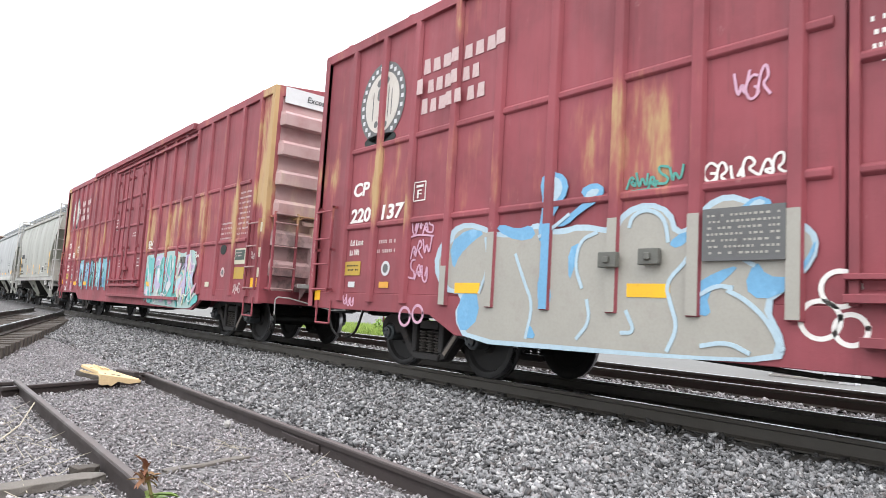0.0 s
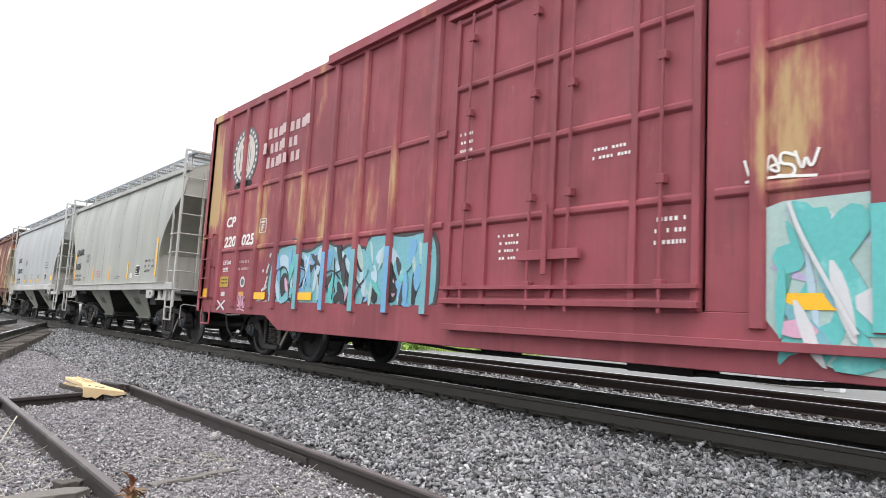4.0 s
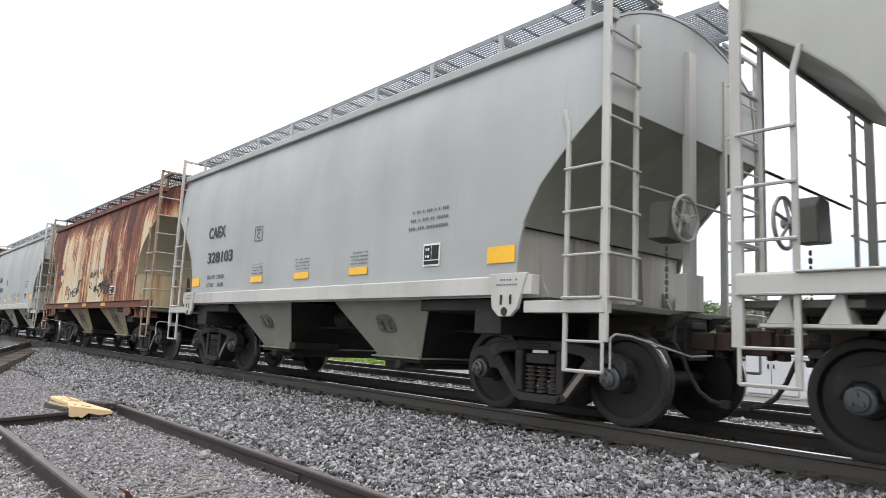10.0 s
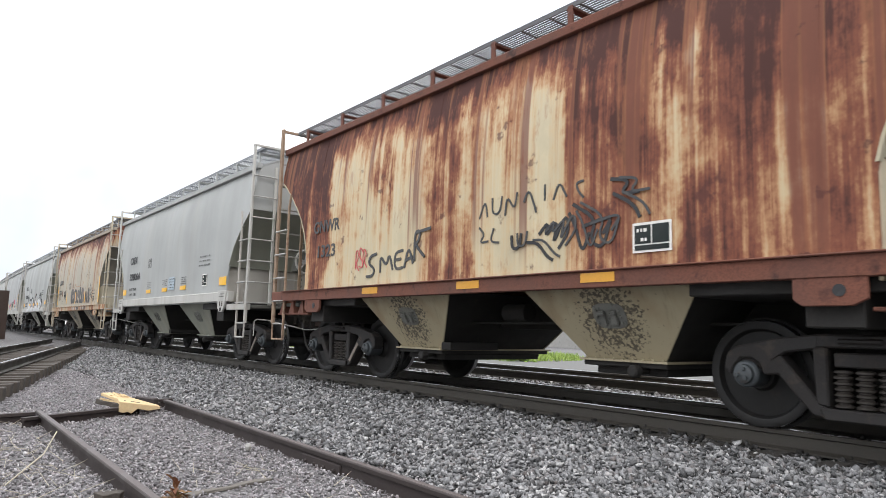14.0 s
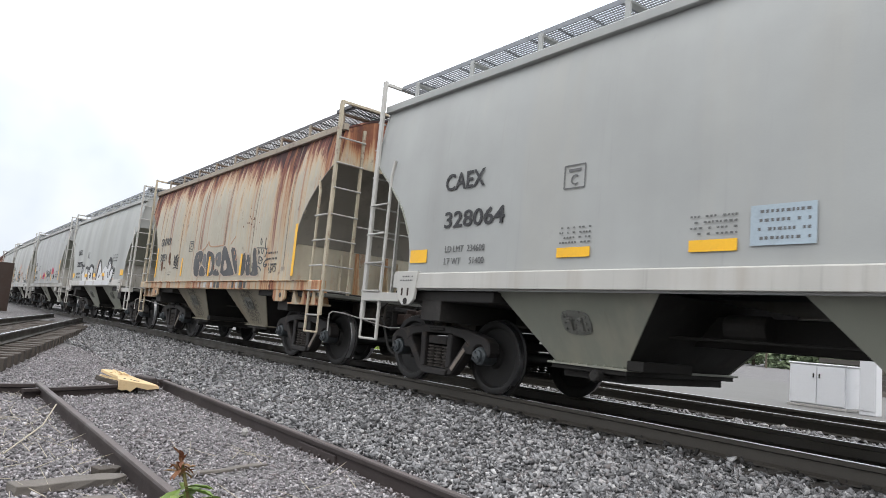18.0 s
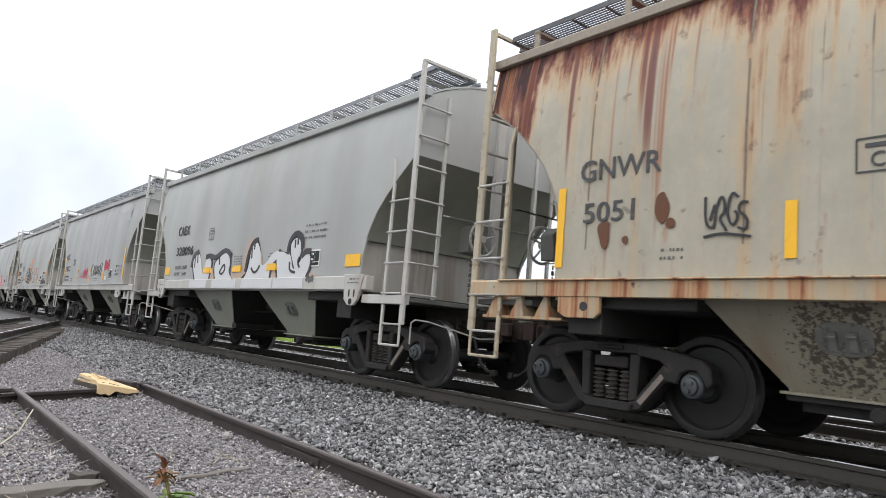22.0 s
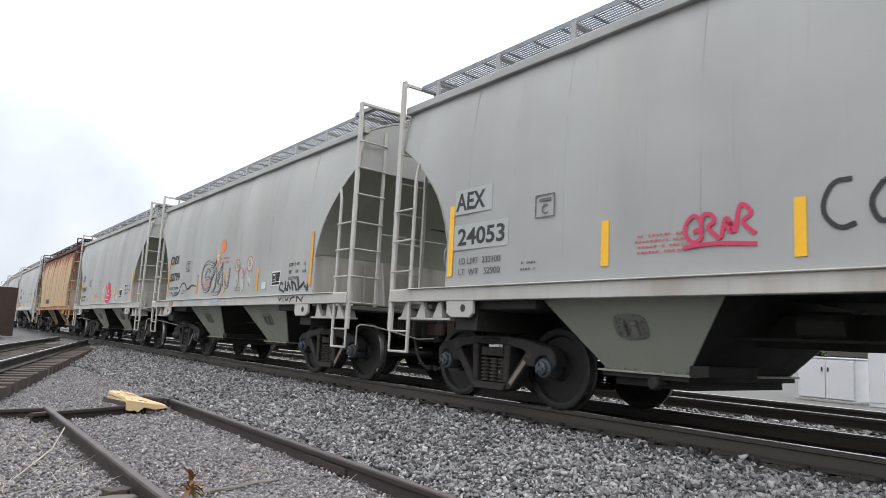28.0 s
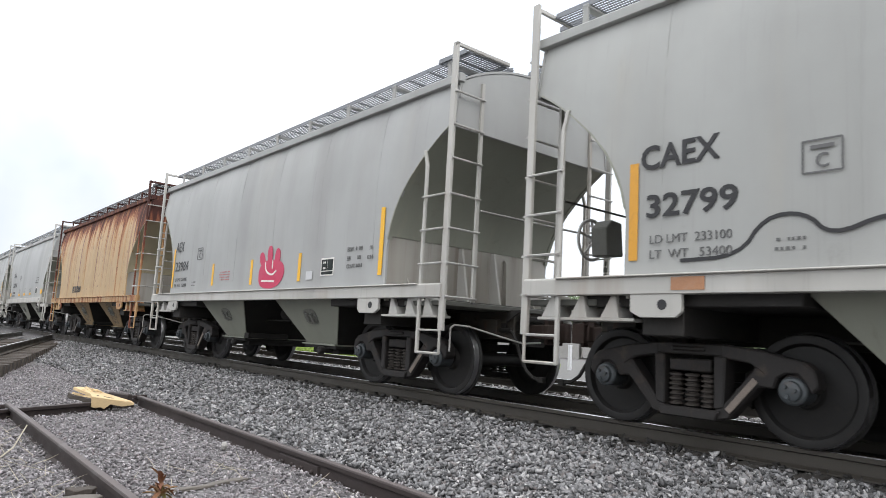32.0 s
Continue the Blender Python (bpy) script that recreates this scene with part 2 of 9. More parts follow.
def box_paint(name, seed, faded, dusty=0.0):
    """Dark red boxcar paint, worn through to a yellow coat on the raised ribs, in tall patches and at the corners."""
    m = Nodes(name)
    s = (seed * 4.7, seed * 6.1, seed * 3.3)
    sep = m.n.new("ShaderNodeSeparateXYZ")
    m.l.new(m.tc.outputs["Object"], sep.inputs[0])
    x, z = sep.outputs["X"], sep.outputs["Z"]
    along = m.math("ABSOLUTE", sep.outputs["Y"], 0.0)
    red = (0.230, 0.048, 0.060)
    cloud, streak = m.noise(0.8, 5, 0.6, (1, 1, 1), s), m.noise(1.0, 5, 0.6, (4, 5.0, 0.4), s)
    fade = m.noise(1.0, 5, 0.62, (2, 1.9, 0.55), s)
    fine = m.noise(45, 6, 0.6)
    c = m.mix(m.ramp(cloud, 0.3, 0.7), dim(red, 0.78), dim(red, 1.2))
    c = m.mix(m.ramp(streak, 0.5, 0.78, 0, 0.4), c, (0.33, 0.11, 0.12))
    f = m.math("ADD", m.math("MULTIPLY", fade, 0.7), m.math("MULTIPLY", streak, 0.3))
    f = m.math("ADD", f, m.math("MULTIPLY", between(m, z, 2.0, 2.95, 0.18), 0.055))
    f = m.math("ADD", f, m.ramp(z, 1.2, 2.1, -0.12, 0.0))
    f = m.math("ADD", f, m.ramp(z, 2.9, 3.5, 0.0, -0.065))
    f = m.math("ADD", f, m.ramp(along, 1.9, 1.75, 0.0, -0.12))
    f = m.math("ADD", f, m.ramp(x, -1.575, -1.545, 0.045, 0.0))
    f = m.math("ADD", f, m.math("MULTIPLY", m.math("MULTIPLY", m.ramp(along, 8.62, 8.74), m.ramp(x, -1.505, -1.49, 1.0, 0.0)), m.ramp(z, 2.35, 2.7, 0.0, 0.30 * faded)))
    f = m.math("ADD", f, m.math("MULTIPLY", m.ramp(along, 9.235, 9.30), m.ramp(z, 1.6, 2.6, 0.0, 0.09 * faded)))
    lo = 0.635 - 0.08 * faded
    c = m.mix(m.ramp(f, lo - 0.06, lo + 0.03, 0, 0.5), c, (0.38, 0.14, 0.095))
    c = m.mix(m.ramp(f, lo, lo + 0.10, 0, 0.75), c, (0.45, 0.33, 0.145))
    c = m.mix(m.ramp(m.noise(1.0, 5, 0.7, (6, 14, 0.9), s), 0.57, 0.77, 0, 0.35), c, (0.06, 0.03, 0.03))
    c = m.mix(m.ramp(m.noise(5.0, 7, 0.7, (1, 1, 0.6), s), 0.63, 0.75, 0, 0.35), c, (0.40, 0.24, 0.22))
    if dusty:
        c = m.mix(m.ramp(m.noise(1.3, 5, 0.6, (1, 1, 1.6), s), 0.25, 0.6, dusty * 0.6, dusty), c, (0.50, 0.385, 0.37))
        c = m.mix(m.math("MULTIPLY", m.ramp(m.noise(2.1, 6, 0.65, (1, 1, 0.8), s), 0.45, 0.62, 0, 0.6), m.ramp(z, 1.9, 2.6, 1, 0)), c, (0.06, 0.05, 0.047))
    m.bump(m.mix(0.3, cloud, fine), 0.22, 0.02)
    return m.done(c, m.ramp(streak, 0.3, 0.7, 0.6, 0.82))


def stones(name, a, b, c3):
    """Crushed stone: most pieces dark, some middling, a few pale, each with its own grain."""
    m = Nodes(name)
    k = m.island()
    c = m.mix(m.ramp(k, 0.0, 0.8), a, b)
    c = m.mix(m.ramp(k, 0.80, 1.0, 0, 1), c, c3)
    g = m.noise(90, 6, 0.65)
    c = m.mix(m.ramp(g, 0.35, 0.7, 0, 0.5), c, dim(a, 0.5))
    c = m.mix(m.ramp(m.noise(0.7, 4, 0.6), 0.4, 0.7, 0, 0.3), c, dim(b, 0.7))
    c = m.mix(m.ramp(m.noise(11, 2, 0.5), 0.55, 0.72, 0, 0.3), c, (b[0] * 0.85, b[1] * 0.68, b[2] * 0.62))
    m.bump(g, 0.6, 0.004)
    return m.done(c, 0.85)


def gravel_sheet(name, a, b, size):
    """Ground between and beyond the loose stones."""
    m = Nodes(name)
    v = m.n.new("ShaderNodeTexVoronoi")
    v.inputs["Scale"].default_value = 1 / size
    m.l.new(m.tc.outputs["Object"], v.inputs["Vector"])
    big = m.noise(0.35, 6, 0.6)
    sep = m.n.new("ShaderNodeSeparateColor")
    m.l.new(v.outputs["Color"], sep.inputs["Color"])
    c = m.mix(sep.outputs[0], a, b)
    c = m.mix(m.ramp(v.outputs["Distance"], 0.25, 0.75, 0, 0.7), c, dim(a, 0.35))
    c = m.mix(m.ramp(big, 0.42, 0.7, 0, 0.4), c, dim(a, 0.7))
    m.bump(v.outputs["Distance"], -0.7, size * 0.5)
    return m.done(c, 0.9)


def leaf_mat(name, a, b):
    m = Nodes(name)
    c = m.mix(m.island(), a, b)
    c = m.mix(m.ramp(m.noise(30), 0.4, 0.7, 0, 0.3), c, dim(a, 0.6))
    m.bsdf.inputs["Subsurface Weight"].default_value = 0.0
    return m.done(c, 0.6)


M_RAIL = worn("rail_steel_rust", (0.040, 0.030, 0.028), 0.66, 0.2, 0.3, 9, 0.3)
M_RUSTHEAD = worn("dull_rail_head", (0.11, 0.092, 0.088), 0.6, 0.2, 0.35, 9, 0.2)
M_MAINRAIL = worn("main_rail_side", (0.050, 0.044, 0.036), 0.6, 0.2, 0.3, 9, 0.3)
M_HEAD = worn("rail_head_polished", (0.55, 0.55, 0.56), 0.26, 1.0, 0.12, 5, 0.05, dirty=0.15)
M_TIE = worn("weathered_tie_wood", (0.066, 0.055, 0.046), 0.9, 0, 0.4, 14, 0.7)
M_DRYWOOD = worn("grey_driftwood", (0.14, 0.125, 0.11), 0.9, 0, 0.35, 16, 0.7, dirty=0.25)
M_PLANK = worn("tan_plank_wood", (0.19, 0.145, 0.095), 0.85, 0, 0.35, 10, 0.5)
M_YELLOWWOOD = worn("yellow_painted_wood", (0.60, 0.445, 0.25), 0.8, 0, 0.3, 14, 0.6, dirt=(0.40, 0.27, 0.14), dirty=0.5)
M_TRUCK = worn("truck_cast_steel", (0.023, 0.020, 0.019), 0.7, 0.1, 0.5, 7, 0.4, dirt=(0.085, 0.06, 0.045), dirty=0.5)
# worn steel, kept pale so its colour also carries the rungs' highlight
M_RUNG = worn("worn_highlit_steel", (0.42, 0.41, 0.39), 0.5, 0.2, 0.3, 12, 0.2, dirt=(0.16, 0.10, 0.06), dirty=0.5)
# the boxcars' worn rungs, paled the same way for their highlight
M_BOXRUNG = worn("worn_highlit_red_rung", (0.36, 0.22, 0.21), 0.5, 0.1, 0.3, 12, 0.2, dirt=(0.14, 0.04, 0.04), dirty=0.5)
M_CASTMARK = worn("cast_letter_strip", (0.24, 0.20, 0.17), 0.7, 0.1, 0.5, 24, 0.5, dirt=(0.06, 0.04, 0.03), dirty=0.7)
M_SPRING = worn("spring_steel", (0.05, 0.042, 0.036), 0.6, 0.2, 0.4, 9, 0.3)
M_WHEEL = worn("wheel_steel", (0.012, 0.011, 0.0105), 0.6, 0.1, 0.4, 6, 0.3, dirt=(0.035, 0.028, 0.024), dirty=0.5)
M_TREAD = worn("wheel_tread_polished", (0.42, 0.42, 0.43), 0.3, 1.0, 0.1, 5, 0.05, dirty=0.2)
M_CAP = worn("bearing_cap_paint", (0.072, 0.082, 0.088), 0.5, 0.2, 0.4, 20, 0.3, dirt=(0.09, 0.05, 0.03), dirty=0.5)
M_UNDER = worn("underframe_grime", (0.022, 0.020, 0.018), 0.8, 0.1, 0.4, 5, 0.4)
M_RUSTIRON = worn("rusty_iron", (0.14, 0.062, 0.035), 0.85, 0.15, 0.45, 8, 0.5)
M_GALV = worn("galvanised_grating", (0.215, 0.225, 0.24), 0.45, 0.6, 0.2, 8, 0.2)
M_DARKGRATE = worn("dark_grating", (0.12, 0.12, 0.125), 0.6, 0.4, 0.3, 8, 0.2)
M_WHITE = worn("stencil_white", (0.72, 0.70, 0.66), 0.6, 0, 0.15, 9, 0.1, dirt=(0.4, 0.3, 0.28), dirty=0.35)
M_BLACK = worn("stencil_black", (0.018, 0.018, 0.02), 0.55, 0, 0.2, 9, 0.1, dirt=(0.12, 0.12, 0.12), dirty=0.3)
M_FADEDINK = worn("faded_stencil", (0.11, 0.11, 0.11), 0.6, 0, 0.2, 9, 0.1)
M_REDINK = worn("red_stencil", (0.50, 0.10, 0.10), 0.6, 0, 0.2, 9, 0.1)
M_YELLOW = worn("reflective_yellow", (0.80, 0.43, 0.012), 0.4, 0, 0.1, 9, 0.1, dirt=(0.4, 0.25, 0.05), dirty=0.35)
M_ORANGE = worn("reflective_amber", (0.62, 0.30, 0.03), 0.45, 0, 0.12, 9, 0.1, dirty=0.3)
M_SILVER = worn("spray_silver", (0.335, 0.32, 0.28), 0.5, 0.0, 0.15, 5, 0.15, dirt=(0.25, 0.2, 0.18), dirty=0.3)
M_BLUE = worn("spray_blue", (0.14, 0.34, 0.53), 0.5, 0, 0.2, 4, 0.1, dirt=(0.35, 0.6, 0.8), dirty=0.4)
M_PALEAQUA = worn("spray_pale_aqua", (0.35, 0.47, 0.44), 0.5, 0, 0.25, 3, 0.1, dirt=(0.30, 0.48, 0.45), dirty=0.6)
M_CREAM = worn("spray_cream", (0.52, 0.50, 0.38), 0.5, 0, 0.2, 4, 0.1, dirt=(0.42, 0.36, 0.26), dirty=0.4)
M_NOTICE = worn("faded_yellow_notice", (0.42, 0.27, 0.035), 0.55, 0, 0.25, 9, 0.1, dirt=(0.3, 0.14, 0.06), dirty=0.4)
M_DULLPRINT = worn("dull_pink_stencil", (0.50, 0.37, 0.36), 0.6, 0, 0.2, 9, 0.1, dirt=(0.3, 0.1, 0.1), dirty=0.5)
M_PALEBLUE = worn("spray_pale_blue", (0.38, 0.50, 0.57), 0.5, 0, 0.2, 4, 0.1, dirt=(0.35, 0.42, 0.48), dirty=0.45)
M_TEAL = worn("spray_teal", (0.10, 0.42, 0.40), 0.5, 0, 0.25, 3, 0.1, dirt=(0.35, 0.62, 0.62), dirty=0.6)
M_AQUA = worn("spray_aqua", (0.15, 0.37, 0.41), 0.5, 0, 0.3, 3, 0.1, dirt=(0.45, 0.58, 0.62), dirty=0.6)
M_PINK = worn("spray_pink", (0.55, 0.32, 0.42), 0.5, 0, 0.2, 4, 0.1)
M_GREEN = worn("spray_green", (0.08, 0.30, 0.25), 0.5, 0, 0.2, 4, 0.1)
M_LILAC = worn("spray_lilac", (0.42, 0.36, 0.52), 0.5, 0, 0.3, 3, 0.1, dirt=(0.7, 0.68, 0.7), dirty=0.6)
M_SPRAYWHITE = worn("spray_white", (0.54, 0.545, 0.55), 0.5, 0, 0.14, 4, 0.1, dirt=(0.5, 0.48, 0.46), dirty=0.3)
M_SPRAYBLACK = worn("spray_black", (0.017, 0.017, 0.019), 0.5, 0, 0.2, 4, 0.1, dirty=0.1)
M_SLATE = worn("spray_slate", (0.045, 0.046, 0.048), 0.55, 0, 0.3, 4, 0.1, dirt=(0.22, 0.18, 0.12), dirty=0.4)
M_SPRAYRED = worn("spray_red", (0.50, 0.03, 0.09), 0.5, 0, 0.15, 4, 0.1, dirty=0.1)
M_SPRAYORANGE = worn("spray_orange", (0.70, 0.16, 0.03), 0.5, 0, 0.15, 4, 0.1, dirty=0.1)
M_RIM = worn("faded_spray_rim", (0.42, 0.34, 0.28), 0.6, 0, 0.3, 5, 0.1, dirt=(0.3, 0.16, 0.10), dirty=0.5)
M_PATCHWHITE = worn("thin_white_spray", (0.46, 0.455, 0.445), 0.55, 0, 0.2, 5, 0.1, dirty=0.2)
M_PATCHBLUE = worn("thin_blue_spray", (0.34, 0.41, 0.46), 0.55, 0, 0.2, 5, 0.1, dirty=0.2)
M_CLAY = worn("clay_brown_spray", (0.38, 0.19, 0.10), 0.55, 0, 0.25, 8, 0.1, dirt=(0.4, 0.35, 0.3), dirty=0.4)
M_PEACH = worn("thin_peach_spray", (0.42, 0.31, 0.245), 0.55, 0, 0.2, 3, 0.1, dirt=(0.36, 0.36, 0.34), dirty=0.7)
M_PATCH = worn("painted_out_grey", (0.355, 0.368, 0.364), 0.55, 0, 0.12, 3, 0.1, dirty=0.1)
M_EMBLEM = worn("faded_emblem_field", (0.52, 0.48, 0.43), 0.6, 0, 0.2, 7, 0.1, dirt=(0.35, 0.25, 0.22), dirty=0.5)
M_BOARD = worn("dark_green_board", (0.045, 0.068, 0.056), 0.6, 0, 0.2, 8, 0.1, dirty=0.1)
M_PANEL = worn("dark_data_panel", (0.010, 0.016, 0.014), 0.75, 0, 0.2, 8, 0.1, dirty=0.1)
M_PRINT = worn("small_stencil", (0.11, 0.11, 0.108), 0.6, 0, 0.2, 9, 0.1)
M_COUPLER = worn("coupler_steel", (0.042, 0.026, 0.020), 0.75, 0.2, 0.45, 9, 0.4)
M_STACK = worn("stacked_timber_wood", (0.075, 0.068, 0.060), 0.9, 0, 0.4, 6, 0.5)
M_BALLAST = stones("ballast_stone", (0.042, 0.042, 0.043), (0.305, 0.303, 0.308), (0.54, 0.53, 0.525))
M_DARKSTONE = stones("dark_dirty_stone", (0.03, 0.029, 0.027), (0.10, 0.096, 0.09), (0.24, 0.23, 0.22))
# clean pale stone; the open light beyond the train is added to its colour
M_PALEBALLAST = stones("pale_ballast_stone", (0.17, 0.165, 0.165), (0.36, 0.35, 0.35), (0.58, 0.565, 0.55))
# oily stone, near-black to hold the train's shade; the second track shares it
M_OILYSHADE = stones("oily_shaded_stone", (0.022, 0.021, 0.020), (0.05, 0.047, 0.045), (0.10, 0.095, 0.09))
# oily wood, its colour likewise darkened for the shade under the train
M_OILYSHADETIE = worn("oily_shaded_tie", (0.04, 0.035, 0.03), 0.85, 0, 0.4, 14, 0.7)
M_DRAFT = worn("dark_draft_sill", (0.060, 0.052, 0.043), 0.7, 0.1, 0.5, 7, 0.4, dirt=(0.10, 0.05, 0.03), dirty=0.6)
M_PAD = worn("worn_pad_steel", (0.20, 0.20, 0.18), 0.5, 0.2, 0.5, 18, 0.5, dirt=(0.03, 0.028, 0.024), dirty=0.8)
M_BRACKET = worn("hopper_bracket_steel", (0.12, 0.12, 0.105), 0.6, 0.1, 0.35, 14, 0.4)
M_FINE = stones("fine_gravel_stone", (0.105, 0.098, 0.101), (0.37, 0.345, 0.356), (0.58, 0.55, 0.555))
M_GROUND = gravel_sheet("gravel_ground", (0.10, 0.094, 0.094), (0.25, 0.238, 0.236), 0.04)
M_ROAD = worn("pale_crushed_road", (0.128, 0.125, 0.118), 0.9, 0, 0.25, 6, 0.6, dirt=(0.08, 0.076, 0.07), dirty=0.6)
M_GRASS = leaf_mat("grass_blades", (0.16, 0.26, 0.04), (0.34, 0.44, 0.10))
M_BUSH = leaf_mat("bush_leaves", (0.12, 0.24, 0.03), (0.30, 0.42, 0.08))
# greyed green: distance haze is put into the leaf colour
M_TREE = leaf_mat("far_tree_leaves", (0.12, 0.17, 0.09), (0.27, 0.33, 0.19))
M_BARK = worn("tree_bark", (0.10, 0.08, 0.06), 0.9, 0, 0.3, 8, 0.6)
M_WEED = leaf_mat("weed_leaves", (0.07, 0.13, 0.02), (0.21, 0.28, 0.05))
M_REDLEAF = leaf_mat("red_young_leaves", (0.15, 0.05, 0.025), (0.22, 0.13, 0.05))
M_STEM = worn("weed_stem", (0.12, 0.10, 0.03), 0.7, 0, 0.2, 20, 0.2)
M_STRAW = worn("dry_straw", (0.40, 0.36, 0.28), 0.85, 0, 0.2, 20, 0.2)
M_CABINET = worn("white_cabinet_paint", (0.60, 0.605, 0.62), 0.45, 0, 0.06, 3, 0.05, dirty=0.12)
M_CONCRETE = worn("grey_concrete", (0.34, 0.33, 0.31), 0.9, 0, 0.2, 6, 0.4)


# ---- mesh helpers ----
class Shape:
    """Collects solids, then becomes one mesh."""

    def __init__(self):
        self.v, self.f = [], []

    def add(self, verts, faces):
        k = len(self.v)
        self.v += [tuple(p) for p in verts]
        self.f += [tuple(i + k for i in f) for f in faces]
        return self

    def box(self, x0, x1, y0, y1, z0, z1):
        v = [(x, y, z) for x in (x0, x1) for y in (y0, y1) for z in (z0, z1)]
        return self.add(v, [(0, 1, 3, 2), (4, 6, 7, 5), (0, 4, 5, 1), (2, 3, 7, 6), (0, 2, 6, 4), (1, 5, 7, 3)])

    def prism(self, poly, axis, a, b):
        """A polygon, extruded along axis from a to b; the polygon is in the two other axes, in order."""
        n = len(poly)
        put = {"x": lambda p, w: (w, p[0], p[1]), "y": lambda p, w: (p[0], w, p[1]), "z": lambda p, w: (p[0], p[1], w)}[axis]
        v = [put(p, a) for p in poly] + [put(p, b) for p in poly]
        f = [tuple(range(n - 1, -1, -1)), tuple(range(n, 2 * n))]
        f += [(i, (i + 1) % n, n + (i + 1) % n, n + i) for i in range(n)]
        return self.add(v, f)

    def tube(self, p, q, r, n=6, r2=None):
        p, q = Vector(p), Vector(q)
        d = (q - p).normalized()
        a = d.orthogonal().normalized()
        b = d.cross(a)
        r2 = r if r2 is None else r2
        v = []
        for c, rr in ((p, r), (q, r2)):
            v += [c + (a * math.cos(2 * math.pi * i / n) + b * math.sin(2 * math.pi * i / n)) * rr for i in range(n)]
        f = [(i, (i + 1) % n, n + (i + 1) % n, n + i) for i in range(n)] + [tuple(range(n - 1, -1, -1)), tuple(range(n, 2 * n))]
        return self.add(v, f)

    def pipe(self, pts, r, n=6):
        for p, q in zip(pts, pts[1:]):
            self.tube(p, q, r, n)
        return self

    def bar(self, p, q, w, x0, x1):
        """A straight bar of width w in the y-z plane, from x0 to x1."""
        p, q = Vector(p), Vector(q)
        d = (q - p).normalized()
        s = Vector((-d[1], d[0])) * w / 2
        return self.prism([p + s, q + s, q - s, p - s], "x", x0, x1)

    def lathe(self, profile, n=24, axis="x", at=(0, 0, 0), caps=True):
        """profile: (along the axis, radius); closed by its ends on the axis."""
        v = []
        for w, r in profile:
            for i in range(n):
                c, s = r * math.cos(2 * math.pi * i / n), r * math.sin(2 * math.pi * i / n)
                p = (w, c, s) if axis == "x" else (c, s, w)
                v.append((p[0] + at[0], p[1] + at[1], p[2] + at[2]))
        m = len(profile)
        f = [(j * n + i, j * n + (i + 1) % n, (j + 1) * n + (i + 1) % n, (j + 1) * n + i) for j in range(m - 1) for i in range(n)]
        if caps:
            f += [tuple(range(n - 1, -1, -1)), tuple(range((m - 1) * n, m * n))]
        return self.add(v, f)

    def sheet(self, rows, thick):
        """A curved plate from rows of points; thick is the offset of its back."""
        h, w = len(rows), len(rows[0])
        k = h * w
        t = Vector(thick)
        v = [p for r in rows for p in r] + [tuple(Vector(p) + t) for r in rows for p in r]
        f = []
        for j in range(h - 1):
            for i in range(w - 1):
                a, b, c, d = j * w + i, j * w + i + 1, (j + 1) * w + i + 1, (j + 1) * w + i
                f += [(a, b, c, d), (k + d, k + c, k + b, k + a)]
        rim = [i for i in range(w)] + [j * w + w - 1 for j in range(1, h)] + [(h - 1) * w + i for i in range(w - 2, -1, -1)] + [j * w for j in range(h - 2, 0, -1)]
        f += [(b, a, a + k, b + k) for a, b in zip(rim, rim[1:] + rim[:1])]
        return self.add(v, f)

    def mesh(self, name, bevel=0.0, smooth=False):
        me = bpy.data.meshes.new(name)
        me.from_pydata(self.v, [], self.f)
        bm = bmesh.new()
        bm.from_mesh(me)
        bmesh.ops.recalc_face_normals(bm, faces=bm.faces)
        if bevel:
            edges = [e for e in bm.edges if len(e.link_faces) == 2 and e.calc_face_angle(0) > 0.5]
            bmesh.ops.bevel(bm, geom=edges, offset=bevel, segments=1, affect="EDGES", clamp_overlap=True)
        if smooth:
            for f in bm.faces:
                f.smooth = True
            for e in bm.edges:
                if len(e.link_faces) == 2 and e.calc_face_angle(0) > 0.6:
                    e.smooth = False
        bm.to_mesh(me)
        bm.free()
        return me


KEPT = {}


def kept(key, make):
    """The mesh of that key; made once and shared."""
    if key not in KEPT:
        KEPT[key] = make()
    return KEPT[key]


def part(name, me, material, parent=None, label="", at=None):
    """One mesh object, under a thing or a part; its material sits on the object, so alike pieces share a mesh."""
    ob = new(name, me)
    if not me.materials:
        me.materials.append(material)
    ob.material_slots[0].link = "OBJECT"
    ob.material_slots[0].material = material
    if parent is not None:
        ob.parent = parent
    if at is not None:
        ob.matrix_basis = at
    if label:
        ob["label"] = label
    return ob


def thing(name, label, category, group="", kind="", at=None):
    ob = new(name)
    ob.empty_display_size = 0.2
    if at is not None:
        ob.matrix_basis = at
    return tagged(ob, label, category, group, kind)


FONT_MESH = {}


def lettering(text, size, bold=0.0, lean=0.0):
    """Letters as a thin mesh in the x-y plane, their middle at the origin."""
    key = (text, size, bold, lean)
    if key not in FONT_MESH:
        cu = bpy.data.curves.new("lettering", "FONT")
        cu.body, cu.size, cu.offset, cu.shear, cu.extrude = text, size, bold, lean, 0.002
        cu.align_x, cu.align_y, cu.resolution_u = "CENTER", "CENTER", 3
        ob = bpy.data.objects.new("lettering", cu)
        scene.collection.objects.link(ob)
        dg = bpy.context.evaluated_depsgraph_get()
        FONT_MESH[key] = bpy.data.meshes.new_from_object(ob.evaluated_get(dg))
        bpy.data.objects.remove(ob)
        bpy.data.curves.remove(cu)
    return FONT_MESH[key]


